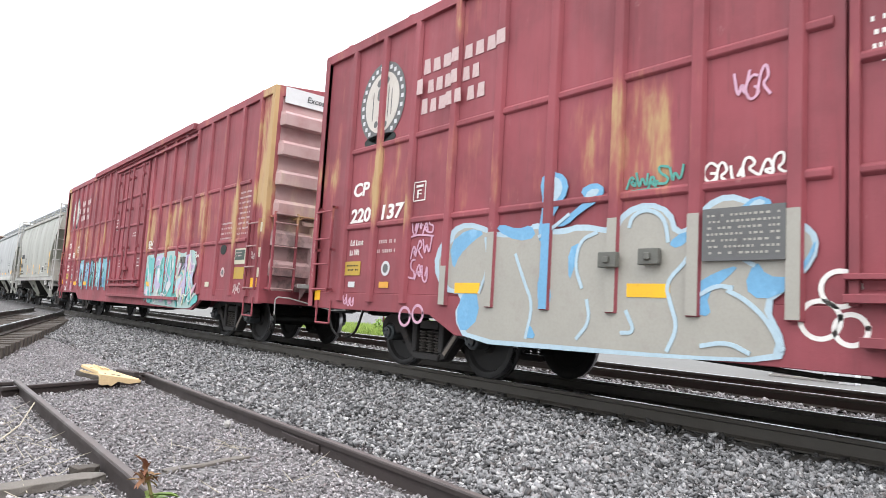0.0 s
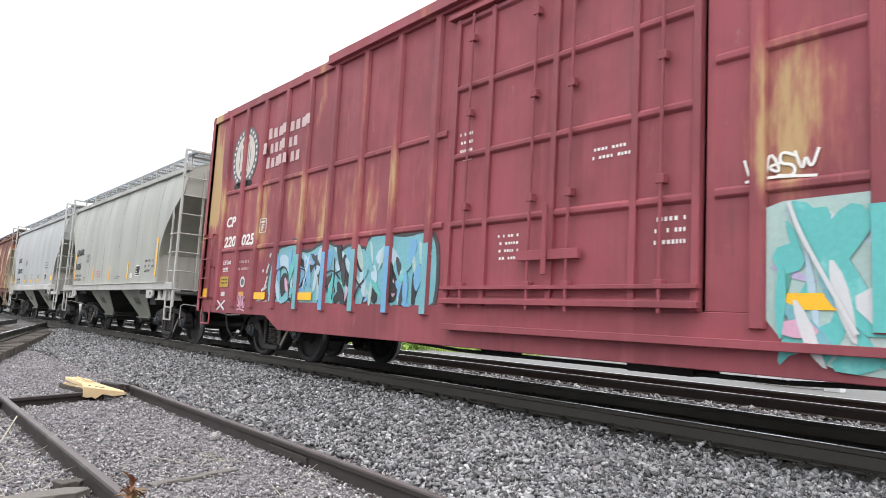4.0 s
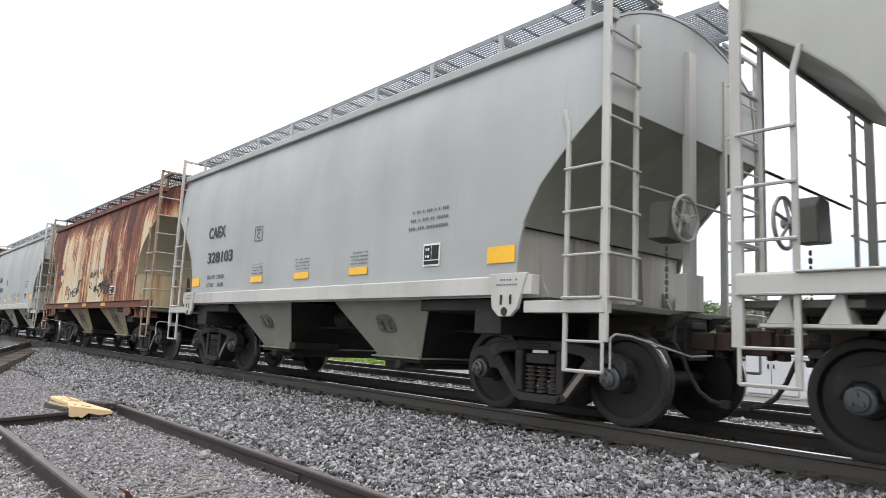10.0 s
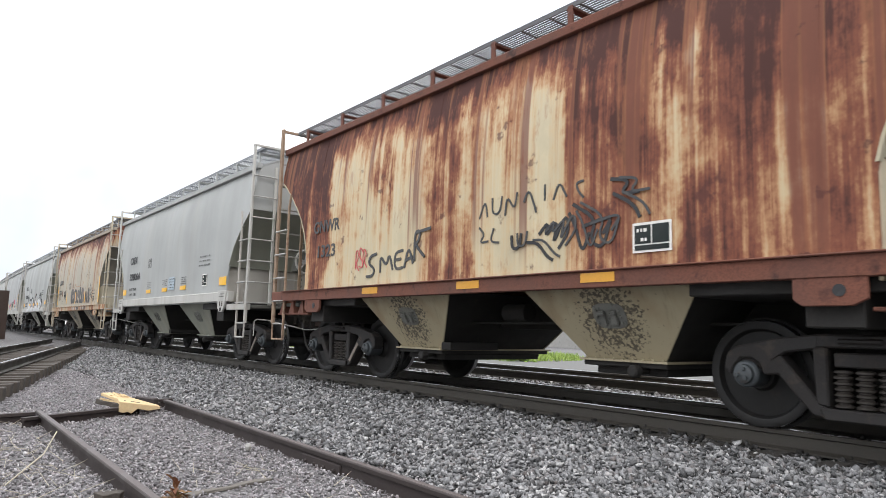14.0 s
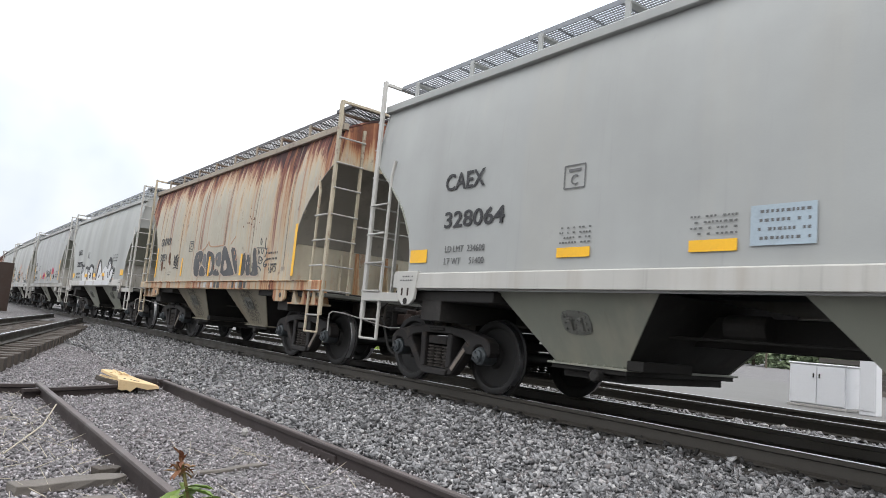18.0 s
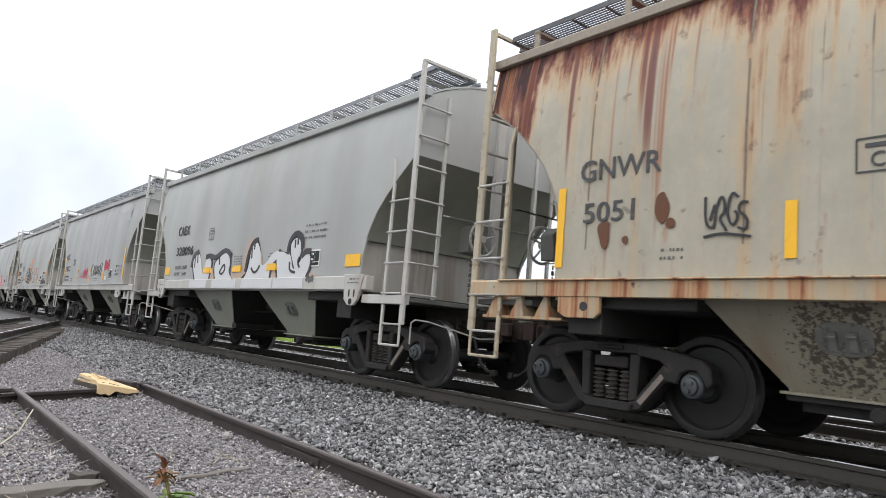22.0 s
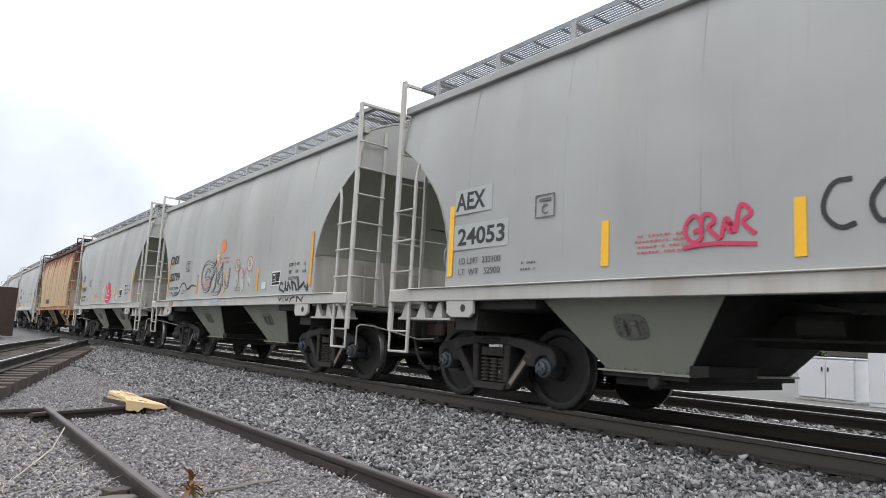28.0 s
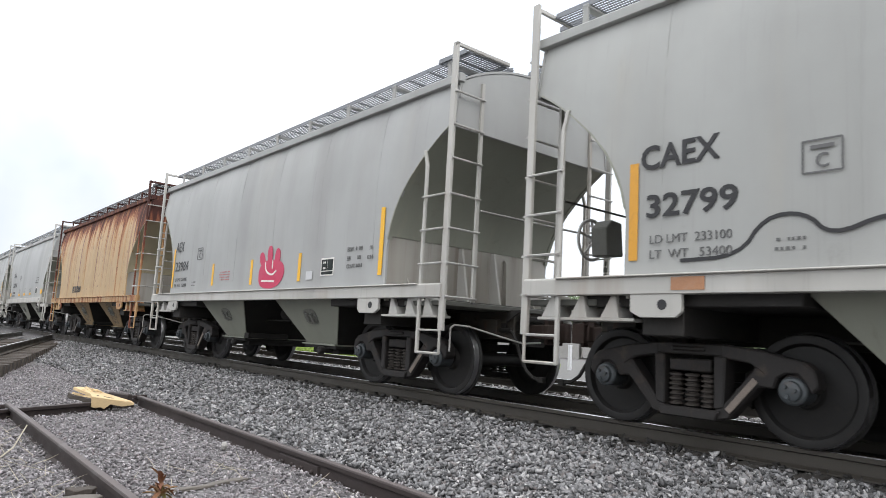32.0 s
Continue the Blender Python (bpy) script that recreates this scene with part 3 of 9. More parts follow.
def side_pose(u, z, x):
    """On a car's flank that faces -x, letters run towards -y, upright."""
    return Matrix.Translation((x, u, z)) @ Matrix(((0, 0, -1), (-1, 0, 0), (0, 1, 0))).to_4x4()


# ---- ground ----
def ground_z(x, y):
    """Height of the ground: ballast shoulders under the two through tracks, a hollow at the dead-end siding."""
    bend = line_x(y)
    a = x - bend
    z = -0.385
    def shoulder(centre, half, slope, top):
        d = abs(a - centre) - half
        return top if d <= 0 else max(top - d * slope, -9)
    z = max(z, shoulder(TRACK_X, 1.30, 0.115, -0.205), shoulder(SECOND_X, 1.35, 0.16, -0.205))
    if a > SECOND_X + 1.4:
        z = max(z, -0.30)
    return z + 0.018 * noise.noise((x * 0.9, y * 0.9, 3)) + 0.012 * noise.noise((x * 2.7, y * 2.7, 8))


def build_ground():
    xs = [-900, -300, -90, -30, -12, -6] + [round(-4 + 0.25 * i, 3) for i in range(77)] + [16, 18, 22, 30, 60, 150, 400, 1200]
    ys = [-600, -150, -40, -12, -6] + [round(-3 + 0.3 * i, 3) for i in range(90)] + [26, 28, 31, 35, 40, 46, 54, 64, 78, 95, 120, 160, 250, 500, 1500]
    v = [(x, y, ground_z(x, y)) for y in ys for x in xs]
    w = len(xs)
    f = [(j * w + i, j * w + i + 1, (j + 1) * w + i + 1, (j + 1) * w + i) for j in range(len(ys) - 1) for i in range(w - 1)]
    me = bpy.data.meshes.new("ground")
    me.from_pydata(v, [], f)
    for p in me.polygons:
        p.use_smooth = True
    tagged(part("ground", me, M_GROUND), "grey crushed-stone ground of a rail yard", "ground", kind="structure")


def stone_bed(name, label, count, material, spots, low, high, seed, lift=(-0.05, 0.55)):
    """Loose stones: squashed, turned, uneven eight-cornered lumps joined into one mesh."""
    rng = np.random.default_rng(seed)
    base = np.array([(x, y, z) for x in (-1, 1) for y in (-1, 1) for z in (-1, 1)], float) * 0.62
    tri = np.array([(0, 1, 3), (0, 3, 2), (4, 6, 7), (4, 7, 5), (0, 4, 5), (0, 5, 1), (2, 3, 7), (2, 7, 6), (0, 2, 6), (0, 6, 4), (1, 5, 7), (1, 7, 3)])
    xy = spots(rng, count)
    n = len(xy)
    z = np.array([ground_z(x, y) for x, y in xy])
    size = rng.uniform(low, high, n) * rng.choice([0.75, 1.0, 1.0, 1.2], n)
    pts = base[None] * rng.uniform(0.45, 1.4, (n, 8, 1)) * (size / 2)[:, None, None]
    pts *= rng.uniform((0.95, 0.6, 0.35), (1.7, 1.1, 0.75), (n, 3))[:, None, :]
    q = rng.normal(size=(n, 4)) * np.array((1.0, 0.38, 0.38, 1.0))
    q /= np.linalg.norm(q, axis=1)[:, None]
    a, b, c, d = q.T
    rot = np.stack([np.stack([1 - 2 * (c * c + d * d), 2 * (b * c - a * d), 2 * (b * d + a * c)], 1),
                    np.stack([2 * (b * c + a * d), 1 - 2 * (b * b + d * d), 2 * (c * d - a * b)], 1),
                    np.stack([2 * (b * d - a * c), 2 * (c * d + a * b), 1 - 2 * (b * b + c * c)], 1)], 1)
    pts = np.einsum("nij,nkj->nki", rot, pts)
    pts += np.stack([xy[:, 0], xy[:, 1], z + size * rng.uniform(*lift, n)], 1)[:, None, :]
    faces = (tri[None] + (np.arange(n) * 8)[:, None, None]).reshape(-1, 3)
    me = bpy.data.meshes.new(name)
    me.vertices.add(n * 8)
    me.vertices.foreach_set("co", pts.reshape(-1).astype(np.float32))
    me.loops.add(faces.size)
    me.loops.foreach_set("vertex_index", faces.reshape(-1).astype(np.int32))
    me.polygons.add(len(faces))
    me.polygons.foreach_set("loop_start", np.arange(0, faces.size, 3, dtype=np.int32))
    me.update(calc_edges=True)
    me.validate()
    tagged(part(name, me, material), label, "gravel", kind="stuff")


def near_ballast(rng, n):
    y = 1.6 + 26 * rng.random(n) ** 1.9
    x = TRACK_X - 1.12 - 0.16 * np.sin(y * 11.8) * (rng.random(n) < 0.7) - 2.40 * rng.random(n) ** 0.8
    keep = rng.random(n) < np.clip(1.3 - np.abs(x - 4.6) * 0.1, 0, 1)
    return np.stack([x, y], 1)[keep]


def rail_side(rng, n):
    y = 0.5 + 24 * rng.random(n) ** 1.7
    return np.stack([rng.uniform(TRACK_X - 1.32, TRACK_X - 0.84, n), y], 1)


def yard_gravel(rng, n):
    y = 2.2 + 15 * rng.random(n) ** 1.7
    x = -0.4 + 4.7 * rng.random(n)
    return np.stack([x, y], 1)


def far_ballast(rng, n):
    y = 0.5 + 26 * rng.random(n) ** 1.6
    x = rng.uniform(TRACK_X + 0.95, SECOND_X - 0.85, n)
    return np.stack([x, y], 1)


def track_bed(rng, n):
    y = 0.5 + 26 * rng.random(n) ** 1.6
    return np.stack([rng.uniform(TRACK_X - 0.90, TRACK_X + 0.90, n), y], 1)


def second_bed(rng, n):
    y = 3 + 28 * rng.random(n) ** 1.4
    return np.stack([rng.uniform(SECOND_X - 0.9, SECOND_X + 0.9, n), y], 1)


# ---- tracks ----
RAIL = [(-0.07, 0.0), (0.07, 0.0), (0.07, 0.014), (0.014, 0.035), (0.011, 0.125), (0.036, 0.135), (0.037, 0.165), (0.030, 0.172),
        (-0.030, 0.172), (-0.037, 0.165), (-0.036, 0.135), (-0.011, 0.125), (-0.014, 0.035), (-0.07, 0.014)]


def rail(name, label, pts, top, material, head=None, group="", scale=1.0):
    """A rail through the points (x, y), its head at the heights given by top(y)."""
    s = Shape()
    ring = []
    for i, (x, y) in enumerate(pts):
        a, b = pts[max(i - 1, 0)], pts[min(i + 1, len(pts) - 1)]
        d = Vector((b[0] - a[0], b[1] - a[1])).normalized()
        for px, pz in RAIL:
            px, pz = px * scale, pz * scale
            ring.append((x + d[1] * px, y - d[0] * px, top(y) - 0.172 * scale + pz))
    n = len(RAIL)
    f = [(j * n + i, j * n + (i + 1) % n, (j + 1) * n + (i + 1) % n, (j + 1) * n + i) for j in range(len(pts) - 1) for i in range(n)]
    f += [tuple(range(n)), tuple(range(len(ring) - 1, len(ring) - 1 - n, -1))]
    s.add(ring, f)
    ob = part(name, s.mesh(name), material)
    tagged(ob, label, "rail", group)
    if head:
        me = Shape()
        strip = []
        for i, (x, y) in enumerate(pts):
            a, b = pts[max(i - 1, 0)], pts[min(i + 1, len(pts) - 1)]
            d = Vector((b[0] - a[0], b[1] - a[1])).normalized()
            for px, pz in ((-0.026, 0.001), (0.026, 0.001), (0.024, 0.004), (-0.024, 0.004)):
                strip.append((x + d[1] * px * scale, y - d[0] * px * scale, top(y) + pz))
        f = [(j * 4 + i, j * 4 + (i + 1) % 4, j * 4 + 4 + (i + 1) % 4, j * 4 + 4 + i) for j in range(len(pts) - 1) for i in range(4)]
        me.add(strip, f + [(0, 1, 2, 3), (len(strip) - 1, len(strip) - 2, len(strip) - 3, len(strip) - 4)])
        part("running_surface", me.mesh("running_surface"), head, ob, "bright polished rail head" if head is M_HEAD else "dull rusted rail head")
    return ob


def tie_mesh(seed, long=2.55, wide=0.23, high=0.18):
    rng = random.Random(seed)
    s = Shape()
    prev = None
    ring = []
    for i in range(7):
        x = -long / 2 + long * i / 6
        ring += [(x, sy * (wide / 2 + rng.uniform(-0.012, 0.008)), z + rng.uniform(-0.01, 0.006)) for sy, z in ((-1, -high), (1, -high), (1, 0), (-1, 0))]
    f = [(j * 4 + i, j * 4 + (i + 1) % 4, j * 4 + 4 + (i + 1) % 4, j * 4 + 4 + i) for j in range(6) for i in range(4)]
    s.add(ring, f + [(0, 1, 2, 3), (27, 26, 25, 24)])
    return s.mesh("tie", 0.008)


def build_tracks():
    far = [-30, -8, 0, 2, 4, 6, 8, 10, 12, 15, 18, 22, 26, 30, 35, 40, 46, 52, 60, 70, 80, 90, 100, 115, 130, 150, 175, 200]
    for side, near in ((-1, "near"), (1, "far")):
        pts = [(TRACK_X + side * 0.7545 + line_x(y), y) for y in far]
        rail("main_rail", "dark greasy running rail with a bright worn head", pts, line_z, M_MAINRAIL, M_HEAD, "rails of the main track")
    for side in (-1, 1):
        pts = [(SECOND_X + side * 0.7545 + line_x(y), y) for y in far]
        rail("second_track_rail", "brown running rail of the track behind the train", pts, line_z, M_MAINRAIL, M_HEAD, "rails of the second track")
    for x in (1.205, 2.735):
        end = 8.75 if x < 2 else 9.35
        pts = [(x + 0.05 * (y < 0), y) for y in (-6, 0, 2, 4, 6, 8, end)]
        rail("siding_rail", "rusty brown unused rail of the dead-end siding", pts, lambda y: -0.25, M_RAIL, M_RUSTHEAD, "rails of the dead-end siding", 0.92)
    # the yard lead that joins the main track from the camera's side
    for k, (x0, y0, x1, y1) in enumerate(((1.21, 13.87, 5.35, 30.1), (-0.22, 13.5, 4.75, 33.0))):
        dx = (x1 - x0) / (y1 - y0)
        pts = [(x0 + dx * (y - y0), y) for y in (-4, 4, 9, 14, 18, 22, 26, y1)]
        rail("yard_lead_rail", "dark rail of the yard lead curving in to the main track", pts, lambda y: -0.02, M_MAINRAIL, M_HEAD, "rails of the yard lead")
    meshes = [tie_mesh(k) for k in range(5)]
    rng = random.Random(4)
    for track, x0, top, span in (("main", TRACK_X, -0.172, (-2, 40)), ("second", SECOND_X, -0.172, (-2, 34))):
        y = span[0]
        while y < span[1]:
            ob = part("railway_tie", rng.choice(meshes), M_OILYSHADETIE, None, "", pose(x0 + line_x(y) + rng.uniform(-0.05, 0.05), y, top - 0.004 + line_z(y), 0, 0, rng.uniform(-1.2, 1.2)))
            tagged(ob, "weathered dark wooden tie bedded in grey ballast", "railway tie", "ties of the %s track" % track)
            y += 0.53 + rng.uniform(-0.03, 0.03)
    y = 1.0
    while y < 8.6:
        ob = part("siding_tie", rng.choice(meshes), M_DRYWOOD, None, "", pose(1.97 + rng.uniform(-0.06, 0.06), y, -0.398, rng.uniform(-0.5, 0.5), 0, rng.uniform(-2, 2)))
        tagged(ob, "grey half-buried wooden tie of the dead-end siding", "railway tie", "ties of the siding")
        y += 0.62
    y = 10.5
    while y < 29:
        ob = part("lead_tie", rng.choice(meshes), M_TIE, None, "", pose(1.21 - 0.75 + 0.255 * (y - 13.87), y, -0.20, 0, 0, -14.3))
        tagged(ob, "dark wooden tie of the yard lead", "railway tie", "ties of the yard lead")
        y += 0.55
    # joint bars on the siding rail
    s = Shape().box(-0.03, 0.03, -0.32, 0.32, -0.16, -0.055)
    for k in range(4):
        s.tube((-0.05, -0.24 + 0.16 * k, -0.105), (0.05, -0.24 + 0.16 * k, -0.105), 0.016, 8)
    ob = part("joint_bar", s.mesh("joint_bar", 0.006), M_RAIL, None, "", pose(2.735, 5.0, -0.25))
    tagged(ob, "rusty bolted joint bar on the siding rail", "joint bar")
    # spikes along the near main rail
    sp = Shape().box(-0.02, 0.02, -0.02, 0.02, -0.03, 0.022).box(-0.03, 0.03, -0.012, 0.03, 0.012, 0.03).mesh("rail_spike", 0.003)
    pl = Shape().box(-0.17, 0.17, -0.1, 0.1, -0.012, 0.006).mesh("tie_plate", 0.003)
    for i in range(24):
        y = -0.6 + 0.53 * i
        p = part("tie_plate", pl, M_UNDER, None, "", pose(TRACK_X - 0.7545, y, -0.176))
        tagged(p, "rusty steel tie plate under the running rail", "tie plate", "tie plates of the main track")
        part("spike", sp, M_UNDER, p, "", pose(-0.1, 0.05, 0.01))
        part("spike", sp, M_UNDER, p, "", pose(0.1, -0.05, 0.01))


build_ground()
build_tracks()
stone_bed("ballast_stones", "loose grey and pale crushed-stone ballast beside the main track", 140000, M_BALLAST, near_ballast, 0.025, 0.053, 5, (-0.4, 1.0))
stone_bed("yard_gravel", "fine trodden grey gravel in and round the siding", 100000, M_FINE, yard_gravel, 0.014, 0.030, 6, (-0.3, 0.7))
stone_bed("rail_side_stones", "small dark dirty stones along the tie ends of the main track", 7000, M_DARKSTONE, rail_side, 0.02, 0.045, 10)
stone_bed("far_ballast", "pale crushed-stone ballast between the tracks", 11000, M_PALEBALLAST, far_ballast, 0.04, 0.085, 7)
stone_bed("track_bed", "oily ballast between the main rails, blackened with painted-in shade", 8000, M_OILYSHADE, track_bed, 0.04, 0.08, 8)
stone_bed("second_track_bed", "dark ballast between the rails of the second track", 5000, M_OILYSHADE, second_bed, 0.04, 0.08, 9)


# ---- running gear ----
AXLES, CARS = [], []


def wheelset_mesh():
    """Axle, two wheels, their bright treads and the bearings, as one turning mesh with three materials."""
    s = Shape()
    s.lathe([(-0.78, 0.085), (0.78, 0.085)], 14)
    for k in (-1, 1):
        s.lathe([(k * 0.845, 0.10), (k * 0.842, 0.13), (k * 0.80, 0.15), (k * 0.775, 0.36), (k * 0.82, 0.385), (k * 0.828, 0.44), (k * 0.822, 0.455),
                 (k * 0.74, 0.459), (k * 0.727, 0.484), (k * 0.705, 0.482), (k * 0.69, 0.44), (k * 0.70, 0.38), (k * 0.735, 0.34), (k * 0.70, 0.14), (k * 0.66, 0.10)], 40)
    n0 = len(s.f)
    for k in (-1, 1):
        s.lathe([(k * 0.819, 0.4565), (k * 0.816, 0.4585), (k * 0.745, 0.4605), (k * 0.742, 0.4575)], 40, caps=False)
    n1 = len(s.f)
    for k in (-1, 1):
        s.lathe([(k * 0.86, 0.10), (k * 0.88, 0.112), (k * 1.07, 0.112), (k * 1.085, 0.10), (k * 1.09, 0.082), (k * 1.125, 0.078), (k * 1.135, 0.06)], 20)
        for i in range(3):
            a = 2 * math.pi * i / 3 + 0.4
            s.tube((k * 1.13, 0.045 * math.cos(a), 0.045 * math.sin(a)), (k * 1.155, 0.045 * math.cos(a), 0.045 * math.sin(a)), 0.017, 6)
    me = s.mesh("wheelset", 0, True)
    for m in (M_WHEEL, M_TREAD, M_CAP):
        me.materials.append(m)
    for i, p in enumerate(me.polygons):
        p.material_index = 0 if i < n0 else 1 if i < n1 else 2
    return me


def side_frame_mesh():
    """A cast truck side frame at x = 0, in the y-z plane."""
    s = Shape()
    a, b = -0.085, 0.085
    for k in (-1, 1):
        s.prism([(k * 0.30, 0.80), (k * 0.62, 0.765), (k * 0.98, 0.685), (k * 1.06, 0.62), (k * 1.08, 0.50), (k * 1.03, 0.44), (k * 0.99, 0.52), (k * 0.93, 0.59),
                 (k * 0.84, 0.59), (k * 0.77, 0.55), (k * 0.74, 0.46), (k * 0.69, 0.46), (k * 0.66, 0.58), (k * 0.55, 0.65), (k * 0.30, 0.685)], "x", a, b)
        s.prism([(k * 0.72, 0.46), (k * 0.62, 0.47), (k * 0.36, 0.175), (k * 0.22, 0.145), (k * 0.22, 0.235), (k * 0.30, 0.27), (k * 0.60, 0.63), (k * 0.70, 0.57)], "x", a, b)
        s.prism([(k * 0.235, 0.24), (k * 0.325, 0.26), (k * 0.345, 0.70), (k * 0.235, 0.70)], "x", a - 0.01, b + 0.01)
        s.prism([(k * 0.80, 0.44), (k * 0.98, 0.44), (k * 1.0, 0.53), (k * 0.94, 0.595), (k * 0.84, 0.595), (k * 0.78, 0.53)], "x", -0.05, 0.06)
    s.prism([(-0.32, 0.80), (0.32, 0.80), (0.32, 0.695), (-0.32, 0.695)], "x", a, b)
    s.prism([(-0.26, 0.145), (0.26, 0.145), (0.30, 0.235), (-0.30, 0.235)], "x", a - 0.03, b + 0.03)
    s.box(a - 0.025, a + 0.02, -0.16, 0.16, 0.725, 0.77)
    return s.mesh("side_frame", 0.014)


def spring_mesh():
    prof = []
    for i in range(7):
        z = 0.24 + i * 0.043
        prof += [(z, 0.044), (z + 0.010, 0.067), (z + 0.024, 0.067), (z + 0.034, 0.044)]
    return Shape().lathe(prof, 12, "z").mesh("spring", 0, True)


def bolster_mesh():
    s = Shape().box(-1.06, 1.06, -0.2, 0.2, 0.55, 0.66).box(-0.75, 0.75, -0.16, 0.16, 0.48, 0.70)
    s.box(-0.2, 0.2, -0.2, 0.2, 0.66, 0.76)
    return s.mesh("bolster", 0.012)


def brake_mesh():
    s = Shape()
    for k in (-1, 1):
        s.box(-0.75, 0.75, k * 0.40 - 0.03, k * 0.40 + 0.03, 0.34, 0.42)
        for x in (-0.76, 0.76):
            s.prism([(k * 0.44, 0.26), (k * 0.38, 0.30), (k * 0.38, 0.56), (k * 0.44, 0.60)], "x", x - 0.05, x + 0.05)
    s.tube((0.25, -0.4, 0.38), (0.25, 0.4, 0.34), 0.025, 8)
    return s.mesh("brake_beam", 0.006)


def truck(car, y, middle, cap_material=None):
    t = new("truck")
    t.parent, t.empty_display_size = car, 0.2
    t.matrix_basis = pose(0, y, 0)
    for k in (-1, 1):
        part("side_frame", kept("side_frame", side_frame_mesh), M_TRUCK, t, "", pose(k * 0.99, 0, 0, 0, 0, 0 if k < 0 else 180))
        for dy in (-0.155, 0.0, 0.155):
            part("spring", kept("springs", spring_mesh), M_SPRING, t, "", pose(k * 1.0, dy, 0))
    part("cast_strip", kept("cast_strip", lambda: Shape().bar((-0.60, 0.52), (-0.36, 0.24), 0.055, -0.008, 0).mesh("cast_strip", 0.002)), M_CASTMARK, t, "pale strip of cast lettering on the side frame", pose(-1.078, 0, 0))
    part("bolster", kept("bolster", bolster_mesh), M_TRUCK, t)
    part("brake_beam", kept("brake", brake_mesh), M_UNDER, t)
    for dy in (-0.889, 0.889):
        w = part("wheelset", kept("wheelset", wheelset_mesh), M_WHEEL, t, "", pose(0, dy, 0.457))
        AXLES.append((w, middle, dy))
    return t


def coupler(car, k, end):
    """Coupler, draft gear and hoses at one end; k is -1 at the leading end."""
    def make():
        s = Shape().prism([(-0.075, 0.10), (0.075, 0.10), (0.085, 0.36), (0.15, 0.42), (0.17, 0.50), (0.13, 0.60), (0.08, 0.61), (0.06, 0.53), (-0.04, 0.50), (-0.10, 0.53), (-0.11, 0.47), (-0.14, 0.40), (-0.08, 0.36)], "z", 0.77, 0.95)
        s.prism([(-0.07, 0.36), (0.07, 0.36), (0.10, 0.44), (-0.10, 0.44)], "z", 0.70, 1.03)
        s.tube((-0.09, 0.48, 0.70), (-0.09, 0.48, 1.02), 0.045, 8)
        return s.mesh("coupler", 0.012)
    def knuckle():
        s = Shape().prism([(-0.17, 0.44), (-0.10, 0.43), (-0.06, 0.52), (-0.05, 0.62), (-0.09, 0.66), (-0.15, 0.64), (-0.18, 0.55)], "z", 0.74, 0.98)
        s.tube((-0.13, 0.48, 0.70), (-0.13, 0.48, 1.05), 0.026, 8)
        return s.mesh("knuckle", 0.016)
    def striker():
        s = Shape().box(-0.30, 0.30, 0.02, 0.07, 0.68, 1.08).box(-0.16, 0.16, -0.45, 0.10, 0.72, 1.0)
        for x in (-0.26, -0.20, 0.20, 0.26):
            for z in (0.74, 0.86, 0.98):
                s.tube((x, 0.06, z), (x, 0.085, z), 0.016, 6)
        s.box(-0.20, 0.20, 0.07, 0.14, 0.66, 0.72).box(-0.14, 0.14, 0.07, 0.16, 0.98, 1.05)
        s.prism([(0.02, 0.95), (0.30, 1.12), (0.02, 1.12)], "x", -0.42, -0.39).prism([(0.02, 0.95), (0.30, 1.12), (0.02, 1.12)], "x", 0.39, 0.42)
        return s.mesh("striker", 0.008)
    def hose():
        s = Shape()
        s.pipe([(0, 0, 0.86), (0.0, 0.08, 0.83), (0.0, 0.16, 0.70), (0.0, 0.24, 0.52), (0.0, 0.34, 0.37), (0, 0.46, 0.29), (0, 0.60, 0.27)], 0.022, 7)
        s.tube((0, -0.25, 0.86), (0, 0.04, 0.86), 0.032, 8)
        s.box(-0.03, 0.03, 0.56, 0.64, 0.24, 0.31).box(-0.012, 0.012, -0.12, -0.04, 0.86, 0.95)
        return s.mesh("air_hose", 0, True)
    turn = 180 if k < 0 else 0
    head = part("coupler", kept("coupler", make), M_COUPLER, car, "", pose(0, k * end, 0, 0, 0, turn))
    part("knuckle", kept("knuckle", knuckle), M_COUPLER, head)
    part("striker", kept("striker", striker), M_UNDER, head, "grimy striker plate with its bolts")
    part("air_hose", kept("hose", hose), M_UNDER, car, "", pose(-0.35, k * end, 0, 0, 0, turn))
    def lever():
        s = Shape().pipe([(1.34, 0.0, 0.56), (1.34, 0.0, 0.84), (1.30, 0.03, 0.88), (1.10, 0.06, 0.87), (0.35, 0.26, 0.70), (0.1, 0.34, 0.72)], 0.0115, 6)
        return s.mesh("uncoupling_lever", 0, True)
    part("uncoupling_lever", kept("lever", lever), M_RUNG, car, "", pose(0, k * end, 0, 0, 0, turn))


